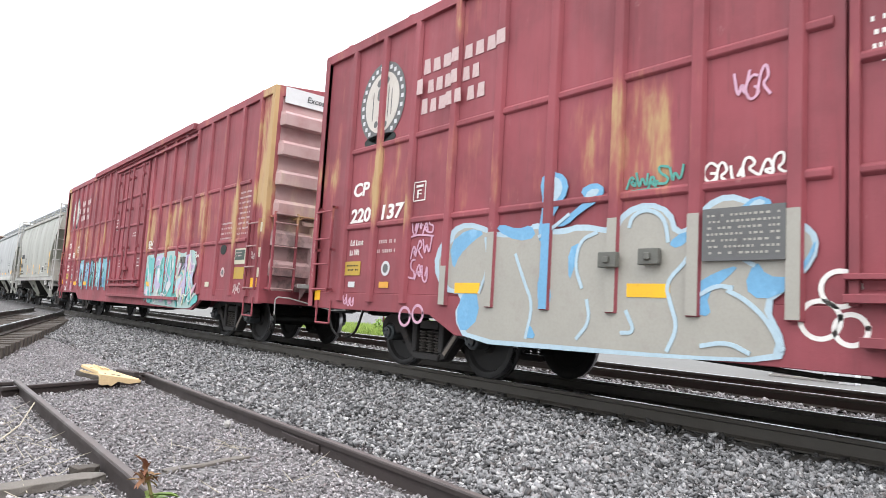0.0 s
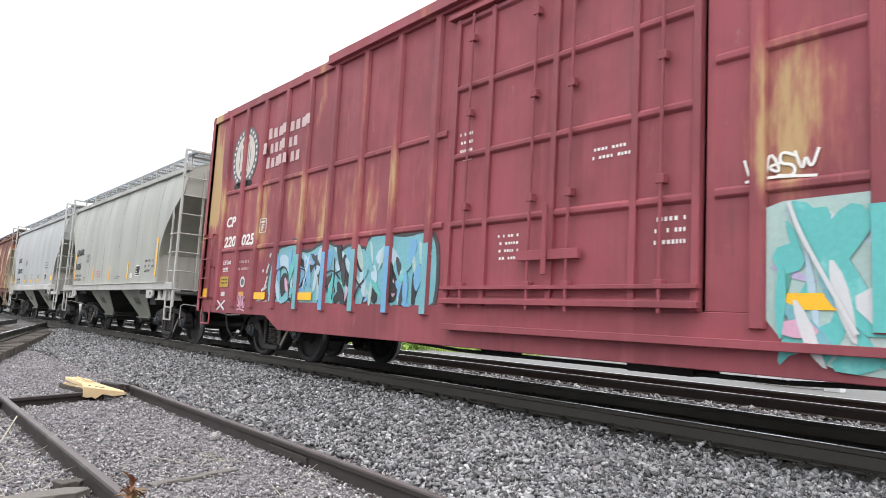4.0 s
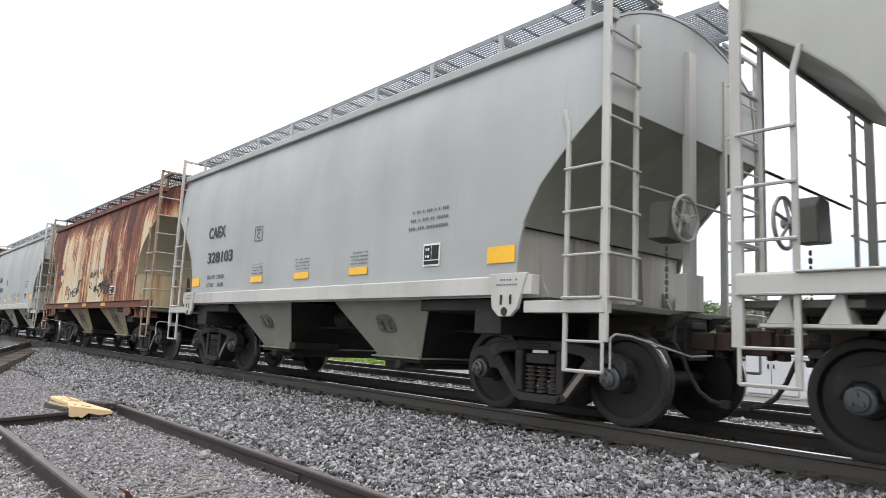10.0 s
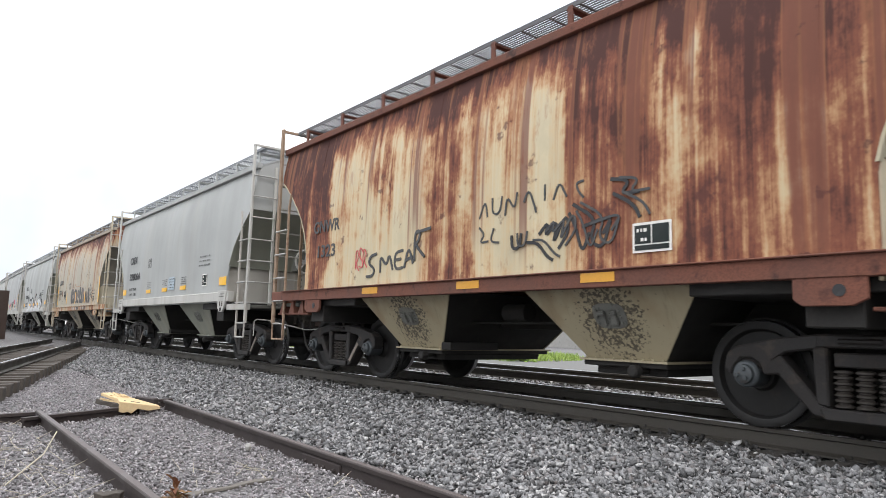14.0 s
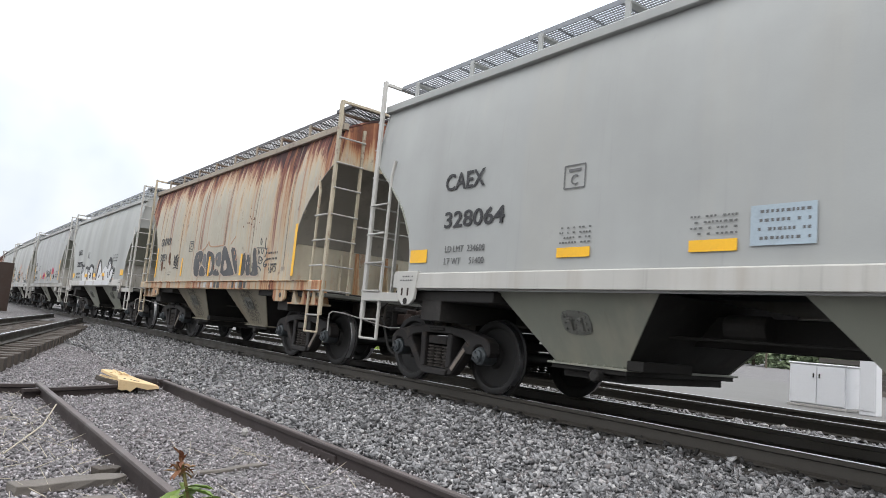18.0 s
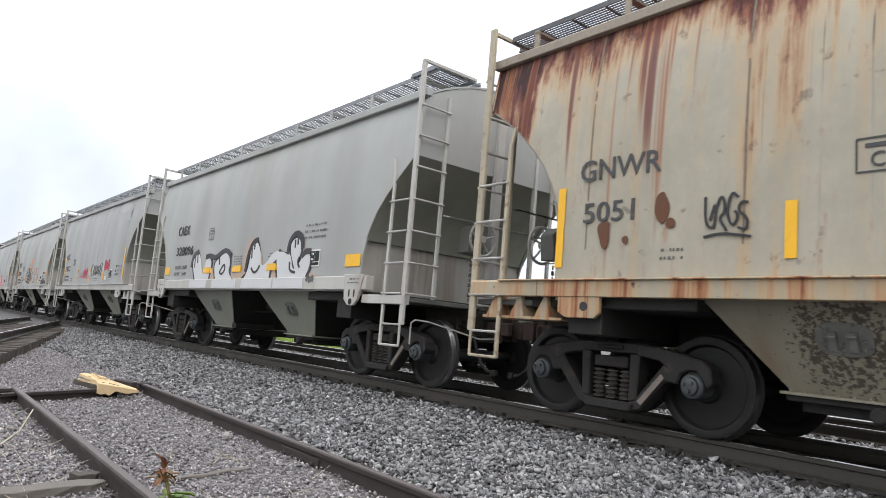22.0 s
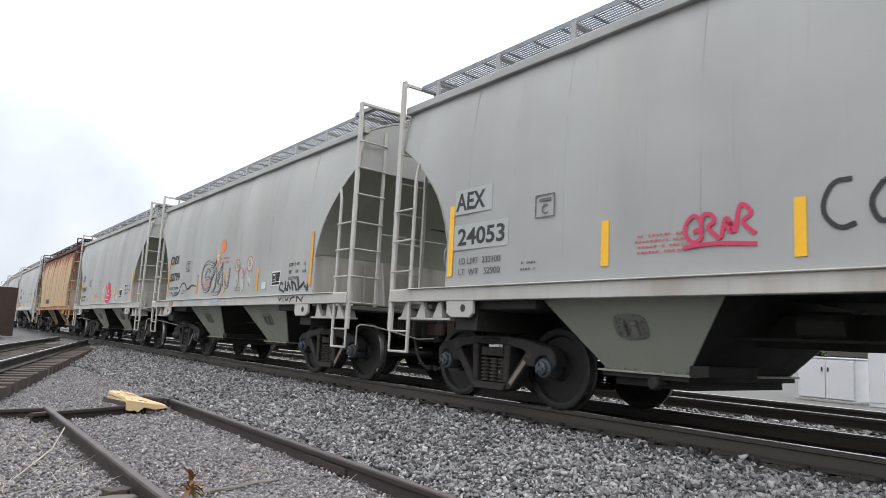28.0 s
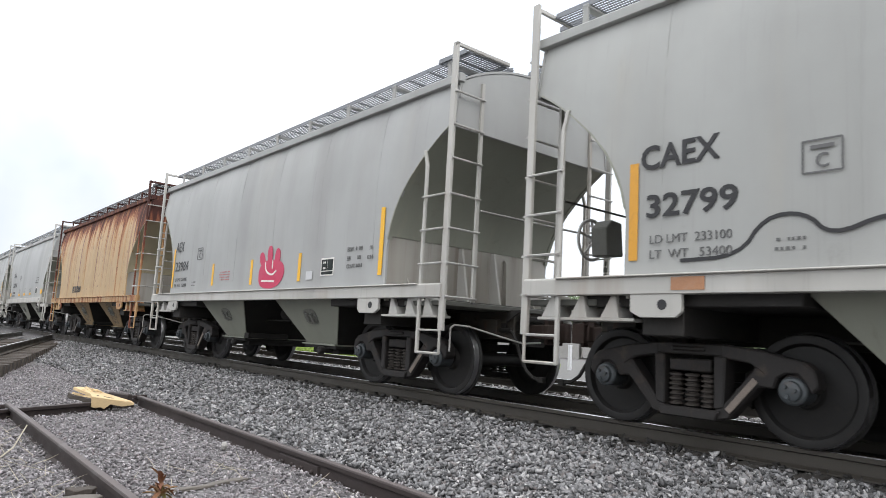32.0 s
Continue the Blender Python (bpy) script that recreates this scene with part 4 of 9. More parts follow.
def brake_wheel(car, at, material, box_material=None):
    def make():
        s = Shape()
        n = 24
        for i in range(n):
            a, b = 2 * math.pi * i / n, 2 * math.pi * (i + 1) / n
            s.tube((0.235 * math.cos(a), 0, 0.235 * math.sin(a)), (0.235 * math.cos(b), 0, 0.235 * math.sin(b)), 0.02, 6)
        for i in range(5):
            a = 2 * math.pi * i / 5 + 0.3
            s.tube((0.04 * math.cos(a), 0.04, 0.04 * math.sin(a)), (0.235 * math.cos(a), 0, 0.235 * math.sin(a)), 0.016, 6)
        s.tube((0, -0.02, 0), (0, 0.14, 0), 0.05, 10)
        return s.mesh("brake_wheel", 0, True)
    def housing():
        s = Shape().prism([(-0.16, -0.20), (0.14, -0.22), (0.17, 0.10), (0.06, 0.20), (-0.12, 0.18)], "y", 0.12, 0.34)
        for i in range(9):
            s.box(-0.015 - 0.012 * (i % 2), 0.015 + 0.012 * (i % 2), 0.2, 0.225, -0.32 - 0.07 * i, -0.26 - 0.07 * i)
        return s.mesh("brake_housing", 0.012)
    part("brake_housing", kept("brake_housing", housing), box_material or M_BRACKET, car, "hand-brake gear box with its chain", at)
    part("brake_wheel", kept("brake_wheel", make), material, car, "spoked hand-brake wheel", at)


# ---- covered hoppers ----
HALF = [(1.20, 1.58), (1.9, 1.58), (2.5, 1.58), (2.85, 1.572), (3.15, 1.553), (3.4, 1.528), (3.65, 1.490), (3.90, 1.435)]


def half_width(z):
    return float(np.interp(z, [h[0] for h in HALF], [h[1] for h in HALF]))


def arc_end(z, kind):
    if kind == "ribbed":
        zs, us = (1.2, 1.9, 2.1, 2.35, 2.56, 2.80, 3.03, 3.12, 3.32, 3.34), (4.24, 4.24, 4.28, 4.38, 4.50, 4.70, 4.96, 5.06, 5.36, 5.44)
    else:
        zs, us = (1.2, 1.55, 1.76, 2.0, 2.2, 2.38, 2.55, 2.75, 2.95, 3.04, 3.08), (4.37, 4.37, 4.39, 4.46, 4.57, 4.69, 4.86, 5.07, 5.31, 5.41, 5.45)
    return float(np.interp(z, zs, us))


def dish(u, z, kind):
    """How far the plating lies in: panels belly out a little between the welds of the older kind, and buckle on the other."""
    if kind == "ribbed":
        return 0.016 * (1 - abs(math.sin(math.pi * (u + 5.44) / 1.5543)) ** 0.6) * min(1, (z - 1.2) / 0.4) + 0.004 * noise.noise((u * 1.3, z * 1.3, 2))
    return 0.007 * (1 + noise.noise((u * 0.9, z * 0.8, 5)))


def hopper_side(kind):
    """One flank, its ends cut back in a curve over the slope sheets."""
    zs = [1.22, 1.5, 1.75, 1.9, 2.05, 2.2, 2.35, 2.5, 2.65, 2.8, 2.92, 3.0, 3.06, 3.1, 3.2, 3.33, 3.36, 3.5, 3.65, 3.8, 3.90]
    rows = []
    for z in zs:
        e = arc_end(z, kind)
        rows.append([(-half_width(z) + dish(e * (i / 28 - 1), z, kind), e * (i / 28 - 1), z) for i in range(57)])
    return Shape().sheet(rows, (0.03, 0, 0)).mesh("side_sheet", 0, True)


def weld_seam(i, kind):
    s = Shape()
    u = -5.44 + 10.88 * i / 7
    zs = [z for z in (1.36, 1.8, 2.2, 2.5, 2.85, 3.15, 3.4, 3.65, 3.86) if abs(u) < arc_end(z, kind) - 0.03]
    for z0, z1 in zip(zs, zs[1:]):
        a, b = -half_width(z0) + 0.010, -half_width(z1) + 0.010
        s.add([(a, u - 0.010, z0), (a, u + 0.010, z0), (b, u + 0.010, z1), (b, u - 0.010, z1),
               (a + 0.02, u - 0.014, z0), (a + 0.02, u + 0.014, z0), (b + 0.02, u + 0.014, z1), (b + 0.02, u - 0.014, z1)],
              [(0, 1, 2, 3), (0, 4, 5, 1), (1, 5, 6, 2), (2, 6, 7, 3), (3, 7, 4, 0), (7, 6, 5, 4)])
    return s.mesh("weld_seam")


def roof_mesh():
    rows = []
    for j in range(13):
        a = -1 + 2 * j / 12
        x = 1.45 * a
        z = 3.93 + 0.40 * (1 - abs(a) ** 2.1)
        rows.append([(x, -5.44 + 10.88 * i / 8, z) for i in range(9)])
    s = Shape().sheet(rows, (0, 0, -0.03))
    return s.mesh("roof", 0, True)


def roof_eave():
    s = Shape().prism([(-1.50, 3.88), (-1.40, 3.88), (-1.40, 3.985), (-1.46, 4.0), (-1.50, 3.985)], "y", -5.46, 5.46)
    return s.mesh("eave_rail", 0.008)


def hatch_mesh():
    a, b = -1.05, 1.05
    s = Shape().prism([(-0.42, 4.26), (0.42, 4.26), (0.42, 4.40), (0.22, 4.46), (-0.22, 4.46), (-0.42, 4.40)], "y", a, b)
    for k in range(3):
        u = a + 0.3 + 0.75 * k
        s.box(-0.5, 0.5, u - 0.03, u + 0.03, 4.40, 4.48)
    return s.mesh("hatch_cover", 0.012)


def end_sheet(kind):
    """Upright end plate from the roof's arch down to the slope sheet."""
    low = 3.30 if kind == "ribbed" else 3.04
    top = []
    for j in range(13):
        a = -1 + 2 * j / 12
        top.append((1.44 * a, 3.90 + 0.40 * (1 - abs(a) ** 2.1)))
    poly = [(-half_width(low) + 0.02, low), (half_width(low) - 0.02, low), (1.52, 3.45), (1.47, 3.75)] + top[::-1] + [(-1.47, 3.75), (-1.52, 3.45)]
    return Shape().prism(poly, "y", -5.43, -5.40).mesh("end_sheet", 0.006)


def slope_sheet(kind):
    """The sloping floor end, dished a little to meet the curved edges of the flanks."""
    top, low = (3.33, 2.02) if kind == "ribbed" else (3.07, 1.95)
    rows = []
    for j in range(11):
        z = low + (top - low) * j / 10
        u = arc_end(z, kind) - 0.012
        w = half_width(z) - 0.012
        rows.append([(-w + 2 * w * i / 4, -u, z) for i in range(5)])
    return Shape().sheet(rows, (0, 0.03, 0)).mesh("slope_sheet", 0, True)


def shear_plate(kind):
    u0, low = (4.24, 2.02) if kind == "ribbed" else (4.37, 1.95)
    s = Shape().box(-1.55, 1.55, -u0, -u0 + 0.03, 1.16, low)
    for x in (-0.62, 0.62):
        s.prism([(-u0, 1.16), (-u0, 1.95), (-u0 - 0.06, 1.9), (-u0 - 0.09, 1.2), (-u0 - 0.09, 1.16)], "x", x - 0.012, x + 0.012)
    for x in (-1.2, 1.2):
        s.prism([(-u0, 1.16), (-u0, 1.5), (-u0 - 0.18, 1.16)], "x", x - 0.012, x + 0.012)
    return s.mesh("shear_plate", 0.004)


def end_post(kind, n):
    """One upright between the slope sheet and the draft sill."""
    s = Shape()
    if kind == "ribbed":
        x = (-0.32, 0.32)[n]
        s.prism([(-4.52, 1.18), (-4.27, 1.18), (-4.27, 2.0), (-4.34, 2.0)], "x", x - 0.02, x + 0.02)
    elif n == 0:
        s.prism([(-0.21, -5.49), (0.13, -5.49), (0.13, -5.35), (-0.21, -5.35)], "z", 1.16, 1.55).box(-0.15, -0.01, -5.49, -5.40, 1.55, 3.98)
    else:
        s.box(0.71, 0.77, -5.45, -5.38, 1.16, 3.9)
    return s.mesh("end_post", 0.006)


def side_sill(kind):
    if kind == "ribbed":
        s = Shape().prism([(-1.615, 1.19), (-1.50, 1.19), (-1.50, 1.36), (-1.60, 1.36), (-1.615, 1.345)], "y", -5.44, 5.44)
        s.box(-1.645, -1.50, -5.0, 5.0, 1.345, 1.362)
        for k in (-1, 1):
            s.prism([(k * 3.66, 1.22), (k * 4.16, 1.22), (k * 4.16, 1.04), (k * 4.06, 0.99), (k * 3.72, 0.99), (k * 3.66, 1.04)], "x", -1.605, -1.56)
            for j in range(3):
                u = k * (4.36 + 0.36 * j)
                s.prism([(u, 1.2), (u + k * 0.04, 1.2), (u + k * 0.17, 0.98), (u - k * 0.04, 0.98)], "x", -1.54, -1.30)
            s.box(-1.54, -1.30, min(k * 4.16, k * 5.3), max(k * 4.16, k * 5.3), 0.955, 0.985)
    else:
        s = Shape().prism([(-1.63, 1.24), (-1.50, 1.24), (-1.50, 1.44), (-1.60, 1.44), (-1.63, 1.43)], "y", -4.62, 4.62)
        for k in (-1, 1):
            s.prism([(k * 4.05, 1.46), (k * 4.58, 1.46), (k * 4.45, 1.10), (k * 4.36, 1.02), (k * 4.20, 1.02), (k * 4.10, 1.10)], "x", -1.645, -1.60)
            s.box(-1.60, -1.48, min(k * 4.5, k * 5.46), max(k * 4.5, k * 5.46), 1.06, 1.18)
    return s.mesh("side_sill", 0.006)


def bay_mesh():
    """The outer face of one discharge hopper, over its chute."""
    tx, tu, bx, bu, z1, z0 = 1.40, 1.10, 0.98, 0.46, 1.26, 0.50
    s = Shape()
    for k in (-1,):
        v = [(k * tx, -tu, z1), (k * tx, tu, z1), (k * bx, bu, z0), (k * bx, -bu, z0)]
        w = [(x - k * 0.02, y, z) for x, y, z in v]
        s.add(v + w, [(0, 1, 2, 3), (7, 6, 5, 4), (0, 4, 5, 1), (1, 5, 6, 2), (2, 6, 7, 3), (3, 7, 4, 0)])
    return s.mesh("bay", 0.004)


def chute_mesh():
    tx, tu, bx, bu, z1, z0 = 1.375, 1.085, 0.955, 0.445, 1.25, 0.50
    v = [(-tx, -tu, z1), (tx, -tu, z1), (tx, tu, z1), (-tx, tu, z1), (-bx, -bu, z0), (bx, -bu, z0), (bx, bu, z0), (-bx, bu, z0)]
    return Shape().add(v, [(0, 1, 2, 3), (7, 6, 5, 4), (0, 4, 5, 1), (1, 5, 6, 2), (2, 6, 7, 3), (3, 7, 4, 0)]).mesh("chute", 0.006)


def gate_mesh():
    s = Shape().box(-1.02, 1.02, -0.50, 0.50, 0.44, 0.50).box(-0.9, 0.9, -0.42, 0.42, 0.36, 0.44)
    s.tube((-1.12, -0.2, 0.41), (1.12, -0.2, 0.41), 0.03, 8)
    s.lathe([(-1.16, 0.05), (-1.14, 0.065), (-1.06, 0.065)], 10, "x", (0, -0.2, 0.41))
    return s.mesh("outlet_gate", 0.008)


def vibrator_mesh():
    """A rounded pad with its wedge cleats and bolts."""
    n = 14
    s = Shape().prism([(0.20 * math.copysign(abs(math.cos(2 * math.pi * i / n)) ** 0.6, math.cos(2 * math.pi * i / n)), 0.14 * math.copysign(abs(math.sin(2 * math.pi * i / n)) ** 0.6, math.sin(2 * math.pi * i / n))) for i in range(n)], "x", -0.012, 0.0)
    for k in (-0.07, 0.07):
        s.box(-0.045, -0.01, k - 0.03, k + 0.03, -0.085, 0.07)
        s.box(-0.06, -0.01, k - 0.035, k + 0.035, 0.03, 0.05)
    for y in (-0.14, 0.14):
        for z in (-0.07, 0.0, 0.07):
            s.tube((-0.01, y, z), (-0.035, y, z), 0.016, 6)
    return s.mesh("vibrator_pad", 0.004)


def bay_flange():
    s = Shape().box(-1.06, 1.06, -0.53, 0.53, 0.49, 0.512)
    for i in range(9):
        s.tube((-1.02, -0.46 + 0.115 * i, 0.512), (-1.02, -0.46 + 0.115 * i, 0.53), 0.014, 6)
    return s.mesh("bay_flange", 0.002)


def center_sill():
    return Shape().box(-0.18, 0.18, -5.3, 5.3, 0.80, 1.12).mesh("center_sill", 0.01)


def end_deck(k):
    return Shape().box(-1.5, 1.5, min(k * 4.6, k * 5.44), max(k * 4.6, k * 5.44), 1.10, 1.16).mesh("end_deck", 0.008)


def draft_sill(k):
    s = Shape().box(-0.33, 0.33, min(k * 4.35, k * 5.42), max(k * 4.35, k * 5.42), 0.74, 1.10)
    for j in range(5):
        for z in (0.82, 1.0):
            s.tube((-0.33, k * (4.5 + 0.2 * j), z), (-0.35, k * (4.5 + 0.2 * j), z), 0.02, 6)
    s.box(-0.42, -0.33, min(k * 4.9, k * 5.2), max(k * 4.9, k * 5.2), 0.80, 1.0)
    return s.mesh("draft_sill", 0.008)


def body_bolster(k):
    return Shape().box(-1.5, 1.5, k * 3.9 - 0.2, k * 3.9 + 0.2, 0.84, 1.10).mesh("body_bolster", 0.01)


def floor_wedge(k):
    return Shape().prism([(k * 2.9, 1.22), (k * 4.2, 1.22), (k * 4.2, 1.9), (k * 3.3, 1.5)], "x", -1.3, 1.3).mesh("floor_wedge", 0.01)


def brake_gear():
    s = Shape()
    s.tube((0.5, -0.35, 0.98), (0.5, 0.45, 0.98), 0.17, 14)
    s.tube((-0.6, 0.0, 1.0), (-0.6, 0.4, 1.0), 0.12, 12)
    s.pipe([(-0.7, -3.2, 0.88), (-0.7, 3.2, 0.86)], 0.018, 6)
    s.box(-1.05, -0.2, 1.0, 1.2, 0.50, 0.60)
    return s.mesh("brake_gear", 0.008)


def ladder(kind):
    """The corner post of the two-faced ladder at the leading near corner."""
    u, x = -5.43, -1.575
    wide = 0.055 if kind == "ribbed" else 0.05
    s = Shape().prism([(x - 0.012, u - wide), (x + 0.03, u - wide), (x + 0.03, u + wide * 0.6), (x - 0.012, u + wide * 0.6)], "z", 0.80, 4.36)
    return s.mesh("ladder", 0.004)


def ladder_top(kind):
    return Shape().box(-1.587, -0.66, -5.485, -5.445, 4.31, 4.355).mesh("top_bar", 0.004)


def ladder_end(kind):
    return Shape().box(-1.12, -1.07, -5.47, -5.43, 1.16, 3.95).mesh("stile", 0.004)


def ladder_side(kind):
    x = -1.575
    s = Shape().prism([(-5.03, 0.52), (-4.985, 0.52), (-4.985, 2.85), (-4.93, 3.06), (-4.97, 3.06), (-5.03, 2.85)], "x", x - 0.012, x + 0.022)
    return s.mesh("stile", 0.004)


def ladder_step(kind):
    x = -1.575
    return Shape().pipe([(x, -5.0, 0.95), (x, -5.0, 0.53), (x, -5.43, 0.53), (x, -5.43, 0.95)], 0.017, 6).mesh("stirrup_step", 0, True)


LADDER_PARTS = (("top_bar", ladder_top), ("stile", ladder_end), ("stile", ladder_side), ("stirrup_step", ladder_step))


RUNGS = [((-1.605, -4.985, z), (-1.605, -5.43, z)) for z in (1.20, 1.60, 2.02, 2.44)] + [((-1.585, -5.497, z), (-1.07, -5.485, z)) for z in (1.20, 1.60, 2.02, 2.44, 2.88, 3.30, 3.72)]
RUNGS += [((-1.575, -5.0, 0.80), (-1.575, -5.43, 0.80)), ((-1.07, -5.49, 2.30), (0.95, -5.49, 2.30))]
BOX_RUNGS = [((-1.625, -9.10, z), (-1.625, -8.66, z)) for z in (1.02, 1.40, 1.78, 2.20)] + [((-1.46, -9.46, z), (-1.02, -9.46, z)) for z in (1.02, 1.40, 1.78, 2.20, 2.36)]


def rungs(side, steps, key, material, far=False):
    """The rungs of one ladder, each a piece of its own."""
    for i, (p, q) in enumerate(steps):
        def make():
            return Shape().tube(p, q, 0.014, 6).mesh("rung", 0, True)
        part("rung", mirrored((key, "far", i), make) if far else kept((key, i), make), material, side)


def arc_flange(kind):
    """The angle along the flank's curved end."""
    s = Shape()
    zs = [1.97, 2.15, 2.35, 2.55, 2.75, 2.95, 3.05] + ([3.2, 3.32] if kind == "ribbed" else [])
    pts = [(-half_width(z), -arc_end(z, kind), z) for z in zs]
    ring = []
    for x, y, z in pts:
        ring += [(x - 0.004, y - 0.004, z), (x + 0.06, y - 0.004, z), (x + 0.06, y + 0.012, z), (x - 0.004, y + 0.02, z)]
    n = len(pts)
    s.add(ring, [(q * 4 + i, q * 4 + (i + 1) % 4, q * 4 + 4 + (i + 1) % 4, q * 4 + 4 + i) for q in range(n - 1) for i in range(4)] + [(0, 1, 2, 3), (n * 4 - 1, n * 4 - 2, n * 4 - 3, n * 4 - 4)])
    return s.mesh("arc_flange", 0, True)


def grating(w, d):
    """The rim and cross bars of an open walkway, w across (x) and d along (y), its middle at the origin."""
    m = max(2, int(d / 0.45))
    y = [-d / 2 + d * i / m for i in range(m + 1)]
    s = Shape()
    s.box(-w / 2, -w / 2 + 0.012, -d / 2, d / 2, -0.03, 0.03).box(w / 2 - 0.012, w / 2, -d / 2, d / 2, -0.03, 0.03)
    for q in y:
        s.box(-w / 2, w / 2, q - 0.012, q + 0.012, -0.024, -0.008)
    return s.mesh("grating")


def walkway(name, car, w, d, material, label, at):
    """An open walkway of thin slats in a rim."""
    board = part(name, kept(("grating", w, d), lambda: grating(w, d)), material, car, label, at)
    n = int(w / 0.044)
    for i in range(1, n):
        part("slat", kept(("slat", d), lambda: Shape().box(-0.006, 0.006, -d / 2, d / 2, -0.008, 0.008).mesh("slat")), material, board, "", pose(-w / 2 + w * i / n, 0, 0))


def walk_bracket():
    s = Shape().box(-1.30, -1.27, -0.035, 0.035, 3.98, 4.32).box(-1.30, -0.64, -0.045, 0.045, 4.27, 4.30)
    return s.mesh("walkway_bracket", 0.003)


SPIN = pose(0, 0, 0, 0, 0, 180)
FLIP = Matrix.Diagonal((-1, 1, 1, 1))


def mirrored(key, make):
    """The same mesh for the car's far flank."""
    def flip():
        me = make().copy()
        me.transform(FLIP)
        me.flip_normals()
        return me
    return kept(key, flip)


def hopper(label, middle, kind, paint, frame_paint, under_paint, trim, walk_paint, brake_end, end_paint=None, slope_paint=None, seam_paint=None, ladder_paint=None, shear_paint=None, group="covered hopper cars of the train"):
    """A two-bay covered hopper; the origin lies on the rails under its middle, -y is its leading end, -x its near flank."""
    car = thing("covered_hopper_car", label, "hopper car", group)
    CARS.append((car, middle))
    k = kind
    part("side_sheet", kept("side" + k, lambda: hopper_side(k)), paint, car)
    part("side_sheet", mirrored("side_far" + k, lambda: hopper_side(k)), paint, car)
    if k == "ribbed":
        for i in range(1, 7):
            part("weld_seam", kept(("seam", i), lambda: weld_seam(i, k)), seam_paint or paint, car)
    part("roof", kept("roof", roof_mesh), paint, car)
    part("eave_rail", kept("eave", roof_eave), trim, car)
    part("eave_rail", kept("eave", roof_eave), trim, car, "", SPIN)
    for i in range(4):
        part("hatch_cover", kept("hatches", hatch_mesh), trim, car, "", pose(0, -3.45 + 2.3 * i, 0))
    for turn in (Matrix.Identity(4), SPIN):
        part("end_sheet", kept("end" + k, lambda: end_sheet(k)), end_paint or paint, car, "", turn)
        # grey cars: the slope sheets' shade is put into the darker under_paint
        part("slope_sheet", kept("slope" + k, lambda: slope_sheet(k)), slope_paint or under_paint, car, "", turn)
        part("shear_plate", kept("shear" + k, lambda: shear_plate(k)), shear_paint or end_paint or P_SHEAR, car, "", turn)
        for n in (0, 1):
            part("end_post", kept(("post", k, n), lambda: end_post(k, n)), frame_paint, car, "", turn)
        part("side_sill", kept("sill" + k, lambda: side_sill(k)), frame_paint, car, "", turn)
        for far in (False, True):
            fetch, tail = (mirrored, "far") if far else (kept, "near")
            post = part("ladder", fetch(("ladder", tail, k), lambda: ladder(k)), ladder_paint or frame_paint, car, "", turn)
            for n, (name, make) in enumerate(LADDER_PARTS):
                part(name, fetch(("ladder_part", n, tail), lambda: make(k)), ladder_paint or frame_paint, post)
            rungs(post, RUNGS, "rung", M_RUNG, far)
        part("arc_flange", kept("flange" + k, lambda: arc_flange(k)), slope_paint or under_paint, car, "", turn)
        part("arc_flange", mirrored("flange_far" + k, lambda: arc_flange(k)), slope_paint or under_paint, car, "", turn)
        for i in range(9):
            part("walkway_bracket", kept("bracket", walk_bracket), trim, car, "", turn @ pose(0, -5.0 + 1.25 * i, 0))
    for x in (-0.97, 0.97):
        walkway("running_board", car, 0.62, 10.84, walk_paint, "slatted steel roof walkway", pose(x, 0, 4.33))
    for k2 in (-1, 1):
        walkway("end_walkway", car, 0.85, 0.55, walk_paint, "slatted steel walkway at the roof's end", pose(k2 * 0.90, k2 * 5.08, 4.36))
        walkway("end_walkway", car, 0.85, 0.55, walk_paint, "slatted steel walkway at the roof's end", pose(-k2 * 0.38, k2 * 5.50, 4.46))
    for u in (-1.72, 1.72):
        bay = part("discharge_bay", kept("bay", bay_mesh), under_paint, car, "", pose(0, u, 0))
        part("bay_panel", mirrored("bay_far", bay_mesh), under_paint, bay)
        # down-facing chute ends: M_UNDER's near-black stands in for their shade
        part("chute", kept("chute", chute_mesh), M_UNDER, bay, "sloping chute, its shade put into a near-black colour")
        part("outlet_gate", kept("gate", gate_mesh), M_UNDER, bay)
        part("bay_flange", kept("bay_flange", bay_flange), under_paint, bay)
        part("vibrator_pad", kept("vibrator", vibrator_mesh), M_PAD, bay, "", pose(-1.225, 0, 0.94, 0, -29, 0))
    if k == "ribbed":
        for u in (-3.98, 3.84):
            # a black disc on the pad draws the shade inside its hole
            part("pad_hole", kept("pad_hole", lambda: Shape().lathe([(-0.006, 0.045), (0.0, 0.045)], 14).mesh("pad_hole")), M_BLACK, car, "", pose(-1.603, u, 1.10))
    else:
        for e in (-1, 1):
            for du in (-0.065, 0.065):
                # dark strips and a disc on the plate draw the openings' shade
                part("gusset_slot", kept("gusset_slot", lambda: Shape().box(-0.005, 0, -0.016, 0.016, -0.05, 0.05).mesh("gusset_slot", 0.001)), M_COUPLER, car, "rust-dark strip for the shade in a gusset slot", pose(-1.646, e * 4.30 + du, 1.19))
            part("jacking_hole", kept("jacking_hole", lambda: Shape().lathe([(-0.006, 0.042), (0.0, 0.045)], 14).mesh("jacking_hole")), M_UNDER, car, "dark disc for the shade in a jacking hole", pose(-1.645, e * 4.28, 1.07))
    part("center_sill", kept("center_sill", center_sill), M_UNDER, car)
